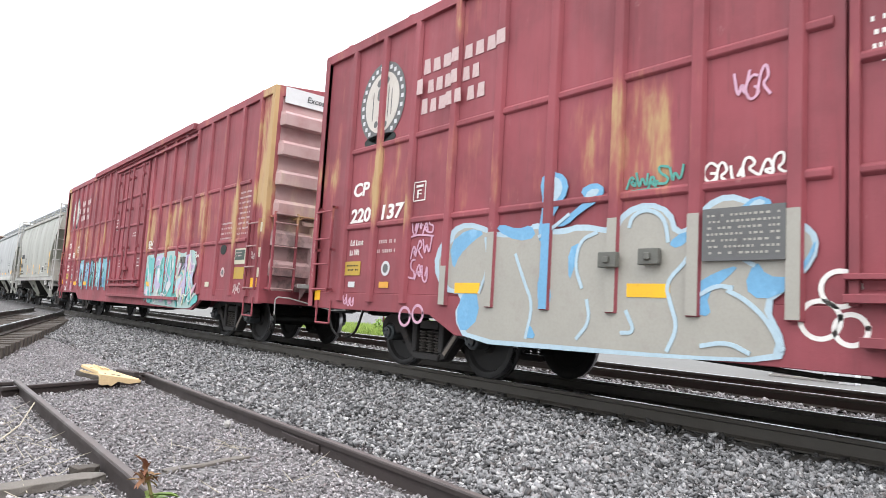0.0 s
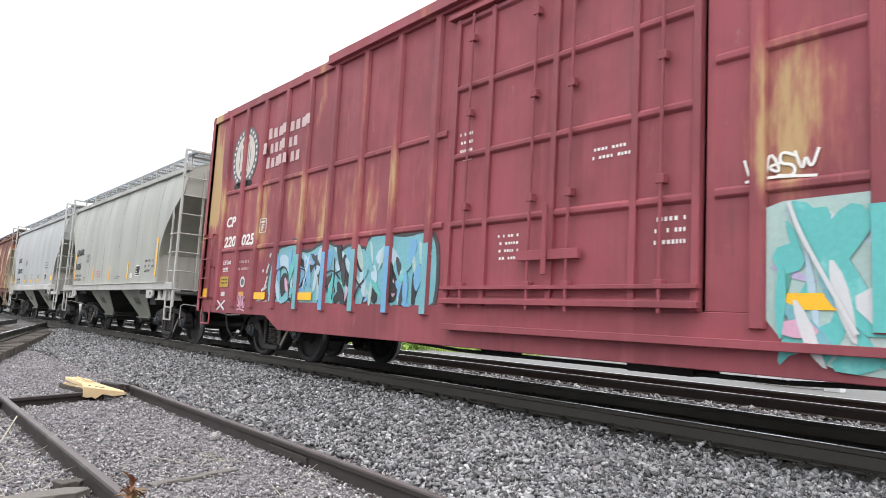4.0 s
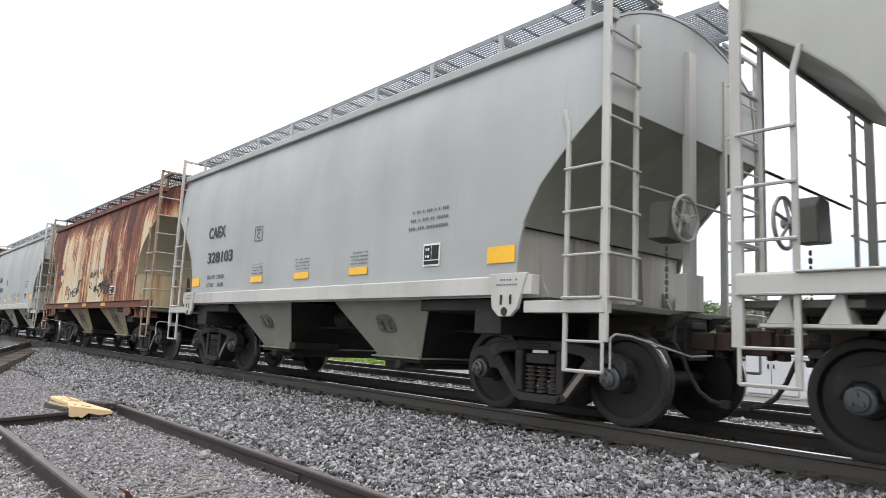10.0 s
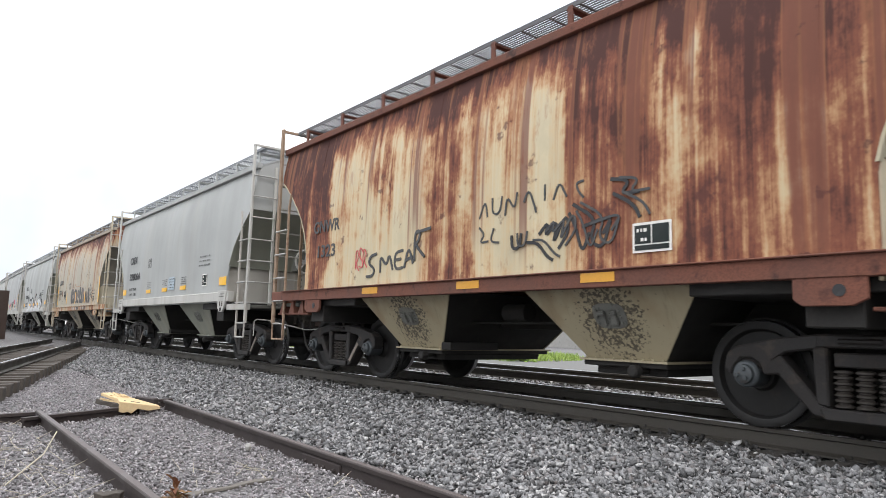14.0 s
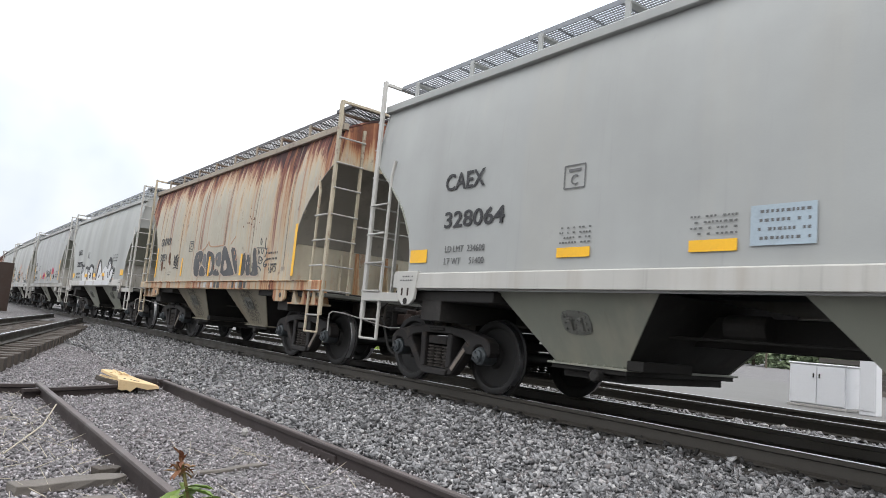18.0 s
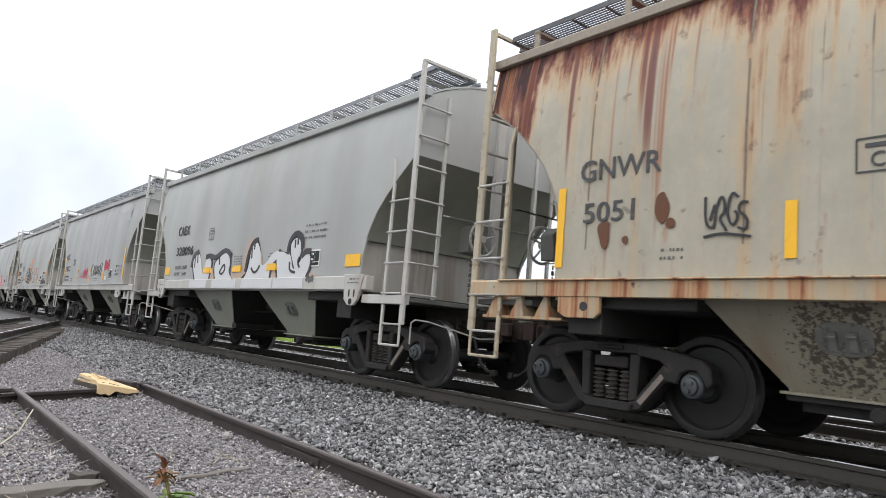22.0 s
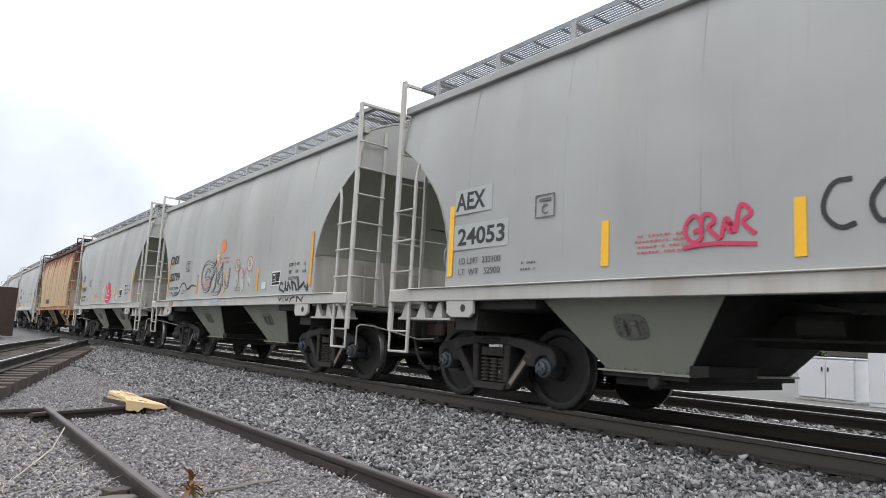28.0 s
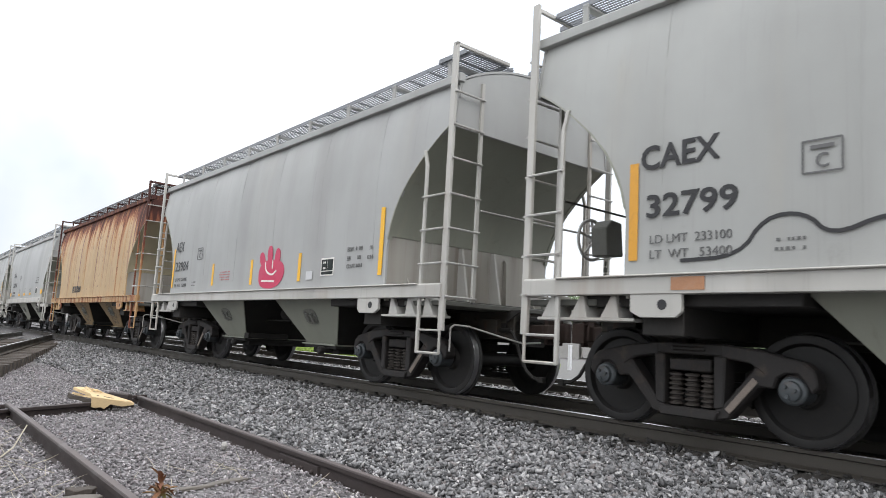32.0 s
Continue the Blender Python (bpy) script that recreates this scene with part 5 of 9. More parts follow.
    for e in (-1, 1):
        part("end_deck", kept(("deck", e), lambda: end_deck(e)), M_BRACKET, car)
        part("draft_sill", kept(("draft", e), lambda: draft_sill(e)), M_DRAFT, car)
        part("floor_pan", kept(("pan", e), lambda: Shape().box(-1.49, 1.49, min(e * 2.75, e * 4.75), max(e * 2.75, e * 4.75), 1.09, 1.22).mesh("floor_pan", 0.01)), M_UNDER, car)
        part("body_bolster", kept(("body_bolster", e), lambda: body_bolster(e)), M_UNDER, car)
        part("floor_wedge", kept(("wedge", e), lambda: floor_wedge(e)), M_UNDER, car)
    part("brake_gear", kept("brake_gear", brake_gear), M_UNDER, car)
    for e in (-1, 1):
        truck(car, e * (3.9 if k == "ribbed" else 4.27), middle)
        coupler(car, e, 5.35)
    if brake_end:
        at = pose(-0.40, brake_end * 5.58, 2.08, 0, 0, 0 if brake_end < 0 else 180)
        if brake_end > 0:
            at = pose(-0.35, 5.58, 1.95, 0, 0, 180)
        brake_wheel(car, at, M_RUNG)
    return car


def plate(car, u, z, w, h, material, name="marking", label="", x=-1.5835, thick=0.004):
    me = kept(("plate", round(w, 3), round(h, 3), thick), lambda: Shape().box(-thick, 0, -w / 2, w / 2, -h / 2, h / 2).mesh("plate"))
    return part(name, me, material, car, label, pose(x, u, z))


def text(car, words, u0, u1, z, high, material, bold=0.0, lean=0.0, x=-1.586, label=""):
    """Words set between u0 and u1 (u0 is the rearmost), their middle at z, high metres tall."""
    me = lettering(words, 1.0, bold, lean)
    xs, ys = [v.co.x for v in me.vertices], [v.co.y for v in me.vertices]
    w, h = max(xs) - min(xs), max(ys) - min(ys)
    m = side_pose((u0 + u1) / 2, z, x) @ Matrix.Diagonal((abs(u0 - u1) / w, high / h, 1, 1)) @ Matrix.Translation((-(max(xs) + min(xs)) / 2, -(max(ys) + min(ys)) / 2, 0))
    return part("lettering", me, material, car, label or "stencilled lettering", m)


def bars(car, u, z, w, rows, pitch, material, x=-1.5835, label="small stencilled lines", seed=0):
    """Small print, as lines of short dashes."""
    rng = random.Random(seed)
    s = Shape()
    for r in range(rows):
        y = -w / 2
        while y < w / 2 - 0.02:
            d = rng.uniform(0.02, 0.04)
            s.box(-0.0015, 0, y, min(y + d * 0.8, w / 2), -r * pitch - pitch * 0.36, -r * pitch)
            y += d + rng.choice([0.009, 0.010, 0.012, 0.010, 0.05])
    return tagged(part("small_print", s.mesh("small_print"), material, car, label, pose(x, u, z)), kind="stuff")


def stroke_mesh(lines, width, depth=0.003):
    """Painted strokes: ribbons along polylines (along the car towards its rear is +; given in metres), smoothed."""
    s = Shape()
    for line in lines:
        pts = [Vector(p) for p in line]
        for _ in range(2):
            if len(pts) > 2:
                out = [pts[0]]
                for a, b in zip(pts, pts[1:]):
                    out += [a * 0.75 + b * 0.25, a * 0.25 + b * 0.75]
                pts = out + [pts[-1]]
        n = len(pts)
        ring = []
        for i, p in enumerate(pts):
            d = (pts[min(i + 1, n - 1)] - pts[max(i - 1, 0)]).normalized()
            q = Vector((-d[1], d[0])) * width / 2
            ring += [(-depth, -(p + q)[0], (p + q)[1]), (-depth, -(p - q)[0], (p - q)[1]), (0.002, -(p - q)[0], (p - q)[1]), (0.002, -(p + q)[0], (p + q)[1])]
        f = [(j * 4 + i, j * 4 + (i + 1) % 4, j * 4 + 4 + (i + 1) % 4, j * 4 + 4 + i) for j in range(n - 1) for i in range(4)]
        s.add(ring, f + [(0, 1, 2, 3), (n * 4 - 1, n * 4 - 2, n * 4 - 3, n * 4 - 4)])
    return s.mesh("painted_strokes")


def blob_mesh(outlines, depth, rounds=3):
    """Painted bubbles: closed smoothed outlines filled flat."""
    s = Shape()
    for line in outlines:
        pts = [Vector(p) for p in line]
        for _ in range(rounds):
            out = []
            for a, b in zip(pts, pts[1:] + pts[:1]):
                out += [a * 0.75 + b * 0.25, a * 0.25 + b * 0.75]
            pts = out
        s.prism([(-p[0], p[1]) for p in pts], "x", -depth, 0.001)
    return s.mesh("painted_fill")


def strokes(car, u, z, lines, width, material, x=-1.5835, depth=0.003, label="spray-painted stroke"):
    for i, line in enumerate(lines):
        part("graffiti", stroke_mesh([line], width, depth + 0.0002 * i), material, car, label, pose(x, u, z))


def blobs(car, u, z, outlines, material, x=-1.5835, depth=0.003, label="spray-painted fill", rounds=3):
    for line in outlines:
        part("graffiti", blob_mesh([line], depth, rounds), material, car, label, pose(x, u, z))


def paint_layers(car, u, z, layers, x, label="spray-painted shape", rounds=2, base=0.002):
    """Painted shapes laid one over another: (material, outline) from the lowest up."""
    for i, (m, o) in enumerate(layers):
        part("graffiti", blob_mesh([o], base + 0.0003 * i, rounds), m, car, label, pose(x, u, z))


HOOKS = ([(0, 0.1), (0.1, 0.9), (0.5, 1.0), (0.7, 0.6), (0.2, 0.4), (0.9, 0.0)], [(0.8, 0.9), (0.2, 1.0), (0.1, 0.6), (0.8, 0.4), (0.7, 0.0), (0.0, 0.1)],
         [(0.0, 0.9), (0.3, 0.0), (0.5, 0.7), (0.75, 0.05), (1.0, 1.0)], [(0.1, 0.0), (0.5, 1.0), (0.9, 0.05), (0.3, 0.4), (0.9, 0.45)],
         [(0.9, 0.8), (0.4, 1.0), (0.0, 0.5), (0.4, 0.0), (0.9, 0.2), (0.8, 0.5), (0.5, 0.45)], [(0.1, 1.0), (0.15, 0.1), (0.8, 0.0), (0.85, 0.9), (0.5, 0.3)])


def tag_lines(rng, w, h, n):
    """A quick scrawl of n joined hooks and loops, with a dash under or over it."""
    out = []
    for i in range(n):
        k = 1.25 * w / n
        up = rng.uniform(-0.12, 0.12)
        out.append([(w * i / n + k * (p[0] + rng.uniform(-0.1, 0.1)), h * (p[1] * rng.uniform(0.8, 1.1) + up)) for p in rng.choice(HOOKS)])
    if n > 3:
        out.append([(0, -0.15 * h), (0.4 * w, -0.05 * h), (w * 1.05, -0.2 * h)])
    return out


# ---- boxcars ----
BX = 1.525


def box_side(door_gap):
    """Flank of a boxcar with its deep sill, open at the doorway."""
    s = Shape()
    for k in (-1, 1):
        s.box(-BX, -BX + 0.04, min(k * 1.62, k * 9.2), max(k * 1.62, k * 9.2), 0.98, 4.72)
    s.box(-BX, -BX + 0.04, -1.62, 1.62, 4.45, 4.72)
    s.prism([(-9.2, 0.74), (-6.25, 0.74), (-5.75, 0.52), (5.75, 0.52), (6.25, 0.74), (9.2, 0.74), (9.2, 0.98), (-9.2, 0.98)], "x", -BX - 0.01, -BX + 0.05)
    return s.mesh("side_wall", 0.006)


RIBS = (1.95, 2.75, 3.56, 4.37, 5.18, 5.98, 6.80, 7.58, 8.37, -2.05, -2.88, -3.68, -4.50, -5.30, -6.12, -6.98, -7.85, -8.64)


def side_rib(u):
    return Shape().prism([(-BX, u - 0.075), (-BX - 0.055, u - 0.05), (-BX - 0.055, u + 0.05), (-BX, u + 0.075)], "z", 0.86, 4.62).mesh("side_rib", 0.006)


def side_belt(k, z):
    return Shape().prism([(-BX, z - 0.05), (-BX - 0.03, z - 0.025), (-BX - 0.03, z + 0.025), (-BX, z + 0.05)], "y", min(k * 1.7, k * 8.4), max(k * 1.7, k * 8.4)).mesh("side_belt", 0.006)


def corner_post(k):
    return Shape().box(-BX - 0.05, -BX + 0.02, k * 9.2 - 0.06, k * 9.2 + 0.02, 0.76, 4.72).mesh("corner_post", 0.006)


def top_chord():
    return Shape().box(-BX - 0.05, -BX + 0.03, -9.2, 9.2, 4.60, 4.75).mesh("top_chord", 0.006)


def box_door():
    return Shape().box(-BX - 0.01, -BX + 0.05, -1.58, 1.58, 0.96, 4.44).mesh("door_panel", 0.006)


def door_belt():
    return Shape().prism([(-BX - 0.01, -0.05), (-BX - 0.045, -0.02), (-BX - 0.045, 0.02), (-BX - 0.01, 0.05)], "y", -1.56, 1.56).mesh("door_belt", 0.006)


def door_stile():
    return Shape().box(-BX - 0.05, -BX, -0.035, 0.035, 0.98, 4.42).mesh("door_stile", 0.006)


def door_rod():
    s = Shape().tube((-BX - 0.08, 0, 0.95), (-BX - 0.08, 0, 4.40), 0.018, 6)
    for z in (1.2, 2.1, 3.2, 4.1):
        s.box(-BX - 0.10, -BX - 0.03, -0.04, 0.04, z - 0.04, z + 0.04)
    return s.mesh("door_rod", 0.004)


def door_gear():
    s = Shape()
    s.box(-BX - 0.10, -BX - 0.05, -0.4, 0.4, 1.45, 1.55)
    s.tube((-BX - 0.12, 0.0, 1.3), (-BX - 0.12, 0.0, 2.0), 0.03, 8)
    s.box(-BX - 0.11, -BX + 0.02, -4.88, 1.5, 0.705, 0.775)
    s.box(-BX - 0.12, -BX + 0.02, -5.1, 4.55, 4.64, 4.785).box(-BX - 0.09, -BX + 0.02, -5.3, 1.7, 4.44, 4.50)
    s.box(-BX - 0.10, -BX - 0.02, -1.6, 1.6, 1.0, 1.06).box(-BX - 0.10, -BX - 0.02, -1.6, 1.6, 1.16, 1.2)
    return s.mesh("door_gear", 0.004)


def box_roof():
    s = Shape()
    s.prism([(-1.57, 4.72), (1.57, 4.72), (1.57, 4.75), (0, 4.92), (-1.57, 4.75)], "y", -9.24, 9.24)
    for i in range(12):
        u = -8.6 + 17.2 * i / 11
        s.prism([(-1.56, 4.74), (0, 4.90), (1.56, 4.74), (1.56, 4.78), (0, 4.95), (-1.56, 4.78)], "y", u - 0.05, u + 0.05)
    return s.mesh("roof", 0.008)


def box_end():
    """A pressed end with deep lying ribs."""
    prof = []
    z = 1.0
    while z < 4.2:
        prof += [(-9.22, z), (-9.22, z + 0.25), (-9.40, z + 0.26), (-9.41, z + 0.46), (-9.34, z + 0.52), (-9.22, z + 0.545)]
        z += 0.55
    rows = [[(x, u, zz) for x in (-1.46, -1.40, -0.7, 0, 0.7, 1.40, 1.46)] for u, zz in [(-9.22, 0.80)] + prof + [(-9.22, 4.74)]]
    for r in rows:
        r[0], r[-1] = (-1.46, -9.2, r[0][2]), (1.46, -9.2, r[-1][2])
    s = Shape().sheet(rows, (0, 0.04, 0))
    return s.mesh("end_wall", 0, False)


def box_posts():
    s = Shape()
    s.prism([(-1.58, 0.76), (1.58, 0.76), (1.58, 4.74), (-1.58, 4.74), (-1.58, 1.0), (-1.42, 1.0), (-1.42, 4.56), (1.42, 4.56), (1.42, 1.0), (-1.58, 0.99)], "y", -9.26, -9.14)
    return s.mesh("end_frame", 0)


def box_ladder():
    """Side and end ladders with the stirrup step at the leading near corner."""
    s = Shape()
    x = -BX - 0.10
    for u in (-9.10, -8.66):
        s.box(x, x + 0.04, u - 0.02, u + 0.02, 0.98, 2.28)
        for z in (1.0, 1.6, 2.24):
            s.box(x, -BX, u - 0.02, u + 0.02, z, z + 0.04)
    s.pipe([(x + 0.06, -9.0, 0.86), (x + 0.06, -9.0, 0.52), (x + 0.06, -8.6, 0.52), (x + 0.06, -8.6, 0.86)], 0.017, 6)
    y = -9.46
    for xx in (-1.46, -1.02):
        s.box(xx - 0.02, xx + 0.02, y, y + 0.04, 0.98, 2.40)
        for z in (1.0, 2.3):
            s.box(xx - 0.02, xx + 0.02, y, -9.2, z, z + 0.04)
    s.pipe([(-1.02, y, 2.36), (0.9, y, 2.36), (1.0, y, 2.3)], 0.014, 6)
    return s.mesh("ladder", 0.003)


def end_platform():
    s = Shape().box(-1.0, 1.0, -9.62, -9.3, 1.08, 1.12)
    for x in (-0.8, 0, 0.8):
        s.prism([(-9.3, 0.85), (-9.3, 1.08), (-9.58, 1.08)], "x", x - 0.015, x + 0.015)
    for x in (-0.65, 0.62):
        s.box(x - 0.05, x + 0.05, -9.41, -9.28, 1.12, 2.2)
    s.box(0.14, 0.60, -9.43, -9.30, 1.30, 1.86).box(-0.9, 1.0, -9.44, -9.36, 2.20, 2.27)
    for x in (-0.5, -0.2, 0.1, 0.4, 0.7):
        s.box(x - 0.02, x + 0.02, -9.46, -9.36, 1.12, 1.24)
    return s.mesh("end_platform", 0.006)


def box_frame():
    s = Shape().box(-0.2, 0.2, -9.4, 9.4, 0.74, 1.04).box(-1.45, 1.45, -9.15, 9.15, 0.94, 1.04)
    for k in (-1, 1):
        s.box(-1.45, 1.45, k * 6.84 - 0.2, k * 6.84 + 0.2, 0.74, 0.96)
        for j in range(4):
            s.box(-1.4, 1.4, k * (0.9 + 1.2 * j) - 0.05, k * (0.9 + 1.2 * j) + 0.05, 0.78, 0.95)
    s.tube((0.6, -0.6, 0.68), (0.6, 0.6, 0.68), 0.2, 14)
    s.tube((-0.7, 1.2, 0.55), (-0.7, 1.7, 0.55), 0.14, 12)
    s.pipe([(-0.9, -5, 0.60), (-0.9, -2, 0.45), (-0.9, 2, 0.45), (-0.9, 5, 0.60)], 0.025, 6)
    s.box(-0.95, -0.45, -1.2, -0.5, 0.42, 0.7)
    return s.mesh("underframe", 0.01)


def boxcar(label, middle, paint, brake_end):
    car = thing("boxcar", label, "boxcar", "boxcars of the train")
    CARS.append((car, middle))
    for turn in (Matrix.Identity(4), SPIN):
        part("side_wall", kept("box_side", lambda: box_side(0)), paint, car, "", turn)
        for u in RIBS:
            part("side_rib", kept(("box_rib", u), lambda: side_rib(u)), paint, car, "", turn)
        for e in (-1, 1):
            for z in (1.93, 3.05):
                part("side_belt", kept(("belt", e, z), lambda: side_belt(e, z)), paint, car, "", turn)
            part("corner_post", kept(("corner_post", e), lambda: corner_post(e)), paint, car, "", turn)
        part("top_chord", kept("top_chord", top_chord), paint, car, "", turn)
        door = part("sliding_door", kept("box_door", box_door), paint, car, "", turn)
        for z in (1.05, 1.92, 2.72, 3.55, 4.38):
            part("door_belt", kept("door_belt", door_belt), paint, door, "", pose(0, 0, z))
        for u in (-1.55, -0.95, 0.0, 0.95, 1.55):
            part("door_stile", kept("door_stile", door_stile), paint, door, "", pose(0, u, 0))
        for u in (-1.25, -0.25, 0.25, 1.25):
            part("door_rod", kept("door_rod", door_rod), paint, door, "", pose(0, u, 0))
        part("door_gear", kept("door_gear", door_gear), paint, car, "door rods, locking bar and track", turn)
        part("end_wall", kept("box_end", box_end), P_BOXEND, car, "", turn)
        part("end_frame", kept("box_posts", box_posts), paint, car, "", turn)
        rungs(part("ladder", kept("box_ladder", box_ladder), paint, car, "", turn), BOX_RUNGS, "box_rung", M_BOXRUNG)
        rungs(part("ladder", mirrored("box_ladder_far", box_ladder), paint, car, "", turn), BOX_RUNGS, "box_rung", paint, True)
        deck = part("end_platform", kept("end_platform", end_platform), P_BOXEND, car, "", turn)
        # no opening is cut: a dark plate draws the niche's shade
        part("brake_niche_shade", kept("brake_niche_shade", lambda: Shape().box(-0.22, 0.13, -9.40, -9.37, 1.40, 1.86).mesh("brake_niche_shade", 0.006)), M_UNDER, deck, "dark plate for the shade in the niche behind the brake gear")
        part("step_edge", kept("step_edge", lambda: Shape().box(-1.02, 1.02, -9.645, -9.60, 1.06, 1.135).mesh("step_edge", 0.006)), M_RUNG, deck, "bright edge strip of the platform")
    part("roof", kept("box_roof", box_roof), paint, car)
    part("underframe", kept("box_frame", box_frame), M_UNDER, car)
    for e in (-1, 1):
        truck(car, e * 6.84, middle)
        coupler(car, e, 9.45)
    brake_wheel(car, pose(-0.05, brake_end * 9.62, 2.05, 0, 0, 0 if brake_end < 0 else 180), M_RUNG, paint)
    return car


# ---- the train, from its leading car back ----
P_BOX1, P_BOX2 = box_paint("boxcar_red_a", 1.0, 0.35), box_paint("boxcar_red_b", 2.3, 0.75)
P_BOXEND = box_paint("boxcar_end_red", 2.3, 0.55, 0.72)
P_SHEAR = car_paint("grimy_shear_plate", (0.36, 0.345, 0.31), 3.7, dirt=(0.075, 0.058, 0.045), dirty=0.95, tint=(0.17, 0.12, 0.085), tinted=0.75)
GREY = (0.343, 0.348, 0.341)


def greys(seed, k=1.0, tinted=0.15, dirty=0.35, tone=(1, 1, 1)):
    """Side, frame and underside paints of one grey hopper; the underside's is darkened with painted-in shade."""
    c = tuple(a * b * k for a, b in zip(GREY, tone))
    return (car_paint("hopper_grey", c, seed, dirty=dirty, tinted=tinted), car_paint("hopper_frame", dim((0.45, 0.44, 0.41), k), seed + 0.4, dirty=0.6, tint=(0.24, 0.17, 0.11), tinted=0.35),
            car_paint("hopper_under_shaded", dim((0.265, 0.272, 0.226), k), seed + 0.7, dirty=0.5, tinted=0.3))


def rusts(seed, amount, cream, bands, runs, frame_rust):
    """Side, frame and chute paints of one rusting hopper."""
    return (rusted_paint("hopper_rusted", cream, seed, amount, bands, runs, blotchy=0.36 if amount > 0.8 else 0.15), rusted_paint("hopper_rusted_frame", dim(cream, 0.85), seed + 0.5, frame_rust, (), 0.9),
            car_paint("hopper_cream_under", dim(cream, 0.66), seed + 0.7, dirt=(0.05, 0.035, 0.02), dirty=0.7, tint=(0.2, 0.1, 0.04), tinted=0.35, spots=0.85))


def data_panel(car, u, z, w=0.34, h=0.34):
    plate(car, u, z, w, h, M_WHITE, "data_panel", "white-framed black data panel")
    for du, dz, fw, fh in ((0.23, 0.10, 0.42, 0.62), (-0.23, 0.10, 0.42, 0.62), (0.0, -0.34, 0.88, 0.16)):
        plate(car, u + w * du, z + h * dz, w * fw, h * fh, M_PANEL, "data_field", "", -1.5875)
    bars(car, u + w * 0.25, z + h * 0.30, w * 0.26, 2, 0.085, M_WHITE, -1.5915, "small white stencilled lines", 2)


def clearance_box(car, u, z, letter, material, w=0.27, h=0.24, x=-1.5835):
    for du, dz, a, b in ((0, h / 2, w, 0.013), (0, -h / 2, w, 0.013), (w / 2, 0, 0.013, h), (-w / 2, 0, 0.013, h)):
        plate(car, u + du, z + dz, a, b, material, "clearance_frame", "", x)
    text(car, letter, u + 0.045, u - 0.045, z - 0.035, 0.11, material, 0.01, 0, x - 0.003)
    plate(car, u, z + h * 0.28, w * 0.6, 0.03, material, "small_print", "", x)


def ribbed_marks(car, mark, mark_w, number, number_w, load, light, ink, stripes, bold=0.02):
    text(car, mark, 4.08, 4.08 - mark_w, 2.40, 0.22, ink, bold, label="stencilled reporting mark")
    text(car, number, 4.02, 4.02 - number_w, 1.96, 0.21, ink, bold, label="stencilled car number")
    text(car, "LD LMT  " + load, 3.98, 3.24, 1.665, 0.075, M_FADEDINK)
    text(car, "LT  WT   " + light, 3.98, 3.24, 1.535, 0.075, M_FADEDINK)
    clearance_box(car, 2.57, 2.18, "C", M_FADEDINK)
    data_panel(car, -2.74, 1.67, 0.37, 0.27)
    for words, u0, u1, z in (("EXW", -3.28, -3.44, 1.893), ("EW", -3.28, -3.38, 1.763), ("CU FT", -3.28, -3.50, 1.65)):
        text(car, words, u0, u1, z, 0.062, M_PRINT, 0.01, label="small stencilled word")
    for u, w, z in ((-3.57, 0.19, 1.925), (-3.84, 0.13, 1.915), (-3.57, 0.13, 1.795), (-3.85, 0.17, 1.785), (-3.60, 0.16, 1.68)):
        bars(car, u, z, w, 1, 0.15, M_PRINT, seed=int(-100 * u))
    plate(car, -2.20, 1.56, 0.2, 0.13, M_SPRAYWHITE, "placard", "small white placard")
    bars(car, 2.8, 1.60, 0.22, 2, 0.07, M_PRINT, seed=4)
    bars(car, 1.17, 1.75, 0.5, 4, 0.05, M_REDINK, seed=5, label="small red warning lines")
    bars(car, -0.9, 1.56, 0.5, 2, 0.05, M_PRINT, seed=6)
    for u, z, h in ((4.15, 1.93, 0.88), (1.76, 1.71, 0.44), (-0.06, 1.69, 0.45), (-1.86, 1.70, 0.45), (-4.12, 1.96, 0.92)):
        plate(car, u, z, 0.09, h, stripes, "reflective_stripe", "upright yellow reflective stripe", -1.5845)


def smooth_marks(car, number, ink=None):
    ink = ink or M_BLACK
    text(car, "CAEX", 3.70, 2.95, 2.58, 0.22, ink, 0.016, label="stencilled reporting mark")
    text(car, number, 3.66, 2.56, 2.10, 0.21, ink, 0.018, label="stencilled car number")
    text(car, "LD LMT  234600", 3.60, 2.86, 1.73, 0.08, M_FADEDINK)
    text(car, "LT WT     51400", 3.60, 2.86, 1.58, 0.08, M_FADEDINK)
    clearance_box(car, 1.56, 2.40, "C", M_FADEDINK)
    data_panel(car, -3.02, 1.74, 0.30, 0.27)
    bars(car, -2.92, 2.30, 0.72, 3, 0.10, M_PRINT, seed=7)
    for u, z, w, h in ((4.15, 1.66, 0.36, 0.17), (1.52, 1.62, 0.43, 0.10), (0.02, 1.62, 0.43, 0.10), (-1.50, 1.62, 0.43, 0.10), (-4.15, 1.67, 0.40, 0.18)):
        plate(car, u, z, w, h, M_YELLOW, "reflective_plate", "lying yellow reflective plate", -1.5845)
    for u in (1.52, 0.02, -1.50):
        bars(car, u, 1.88, 0.42, 4, 0.05, M_PRINT, seed=int(8 + u * 2))
    for u in (4.3, -4.3):
        bars(car, u, 1.40, 0.3, 2, 0.05, M_PRINT, -1.6475, seed=12)


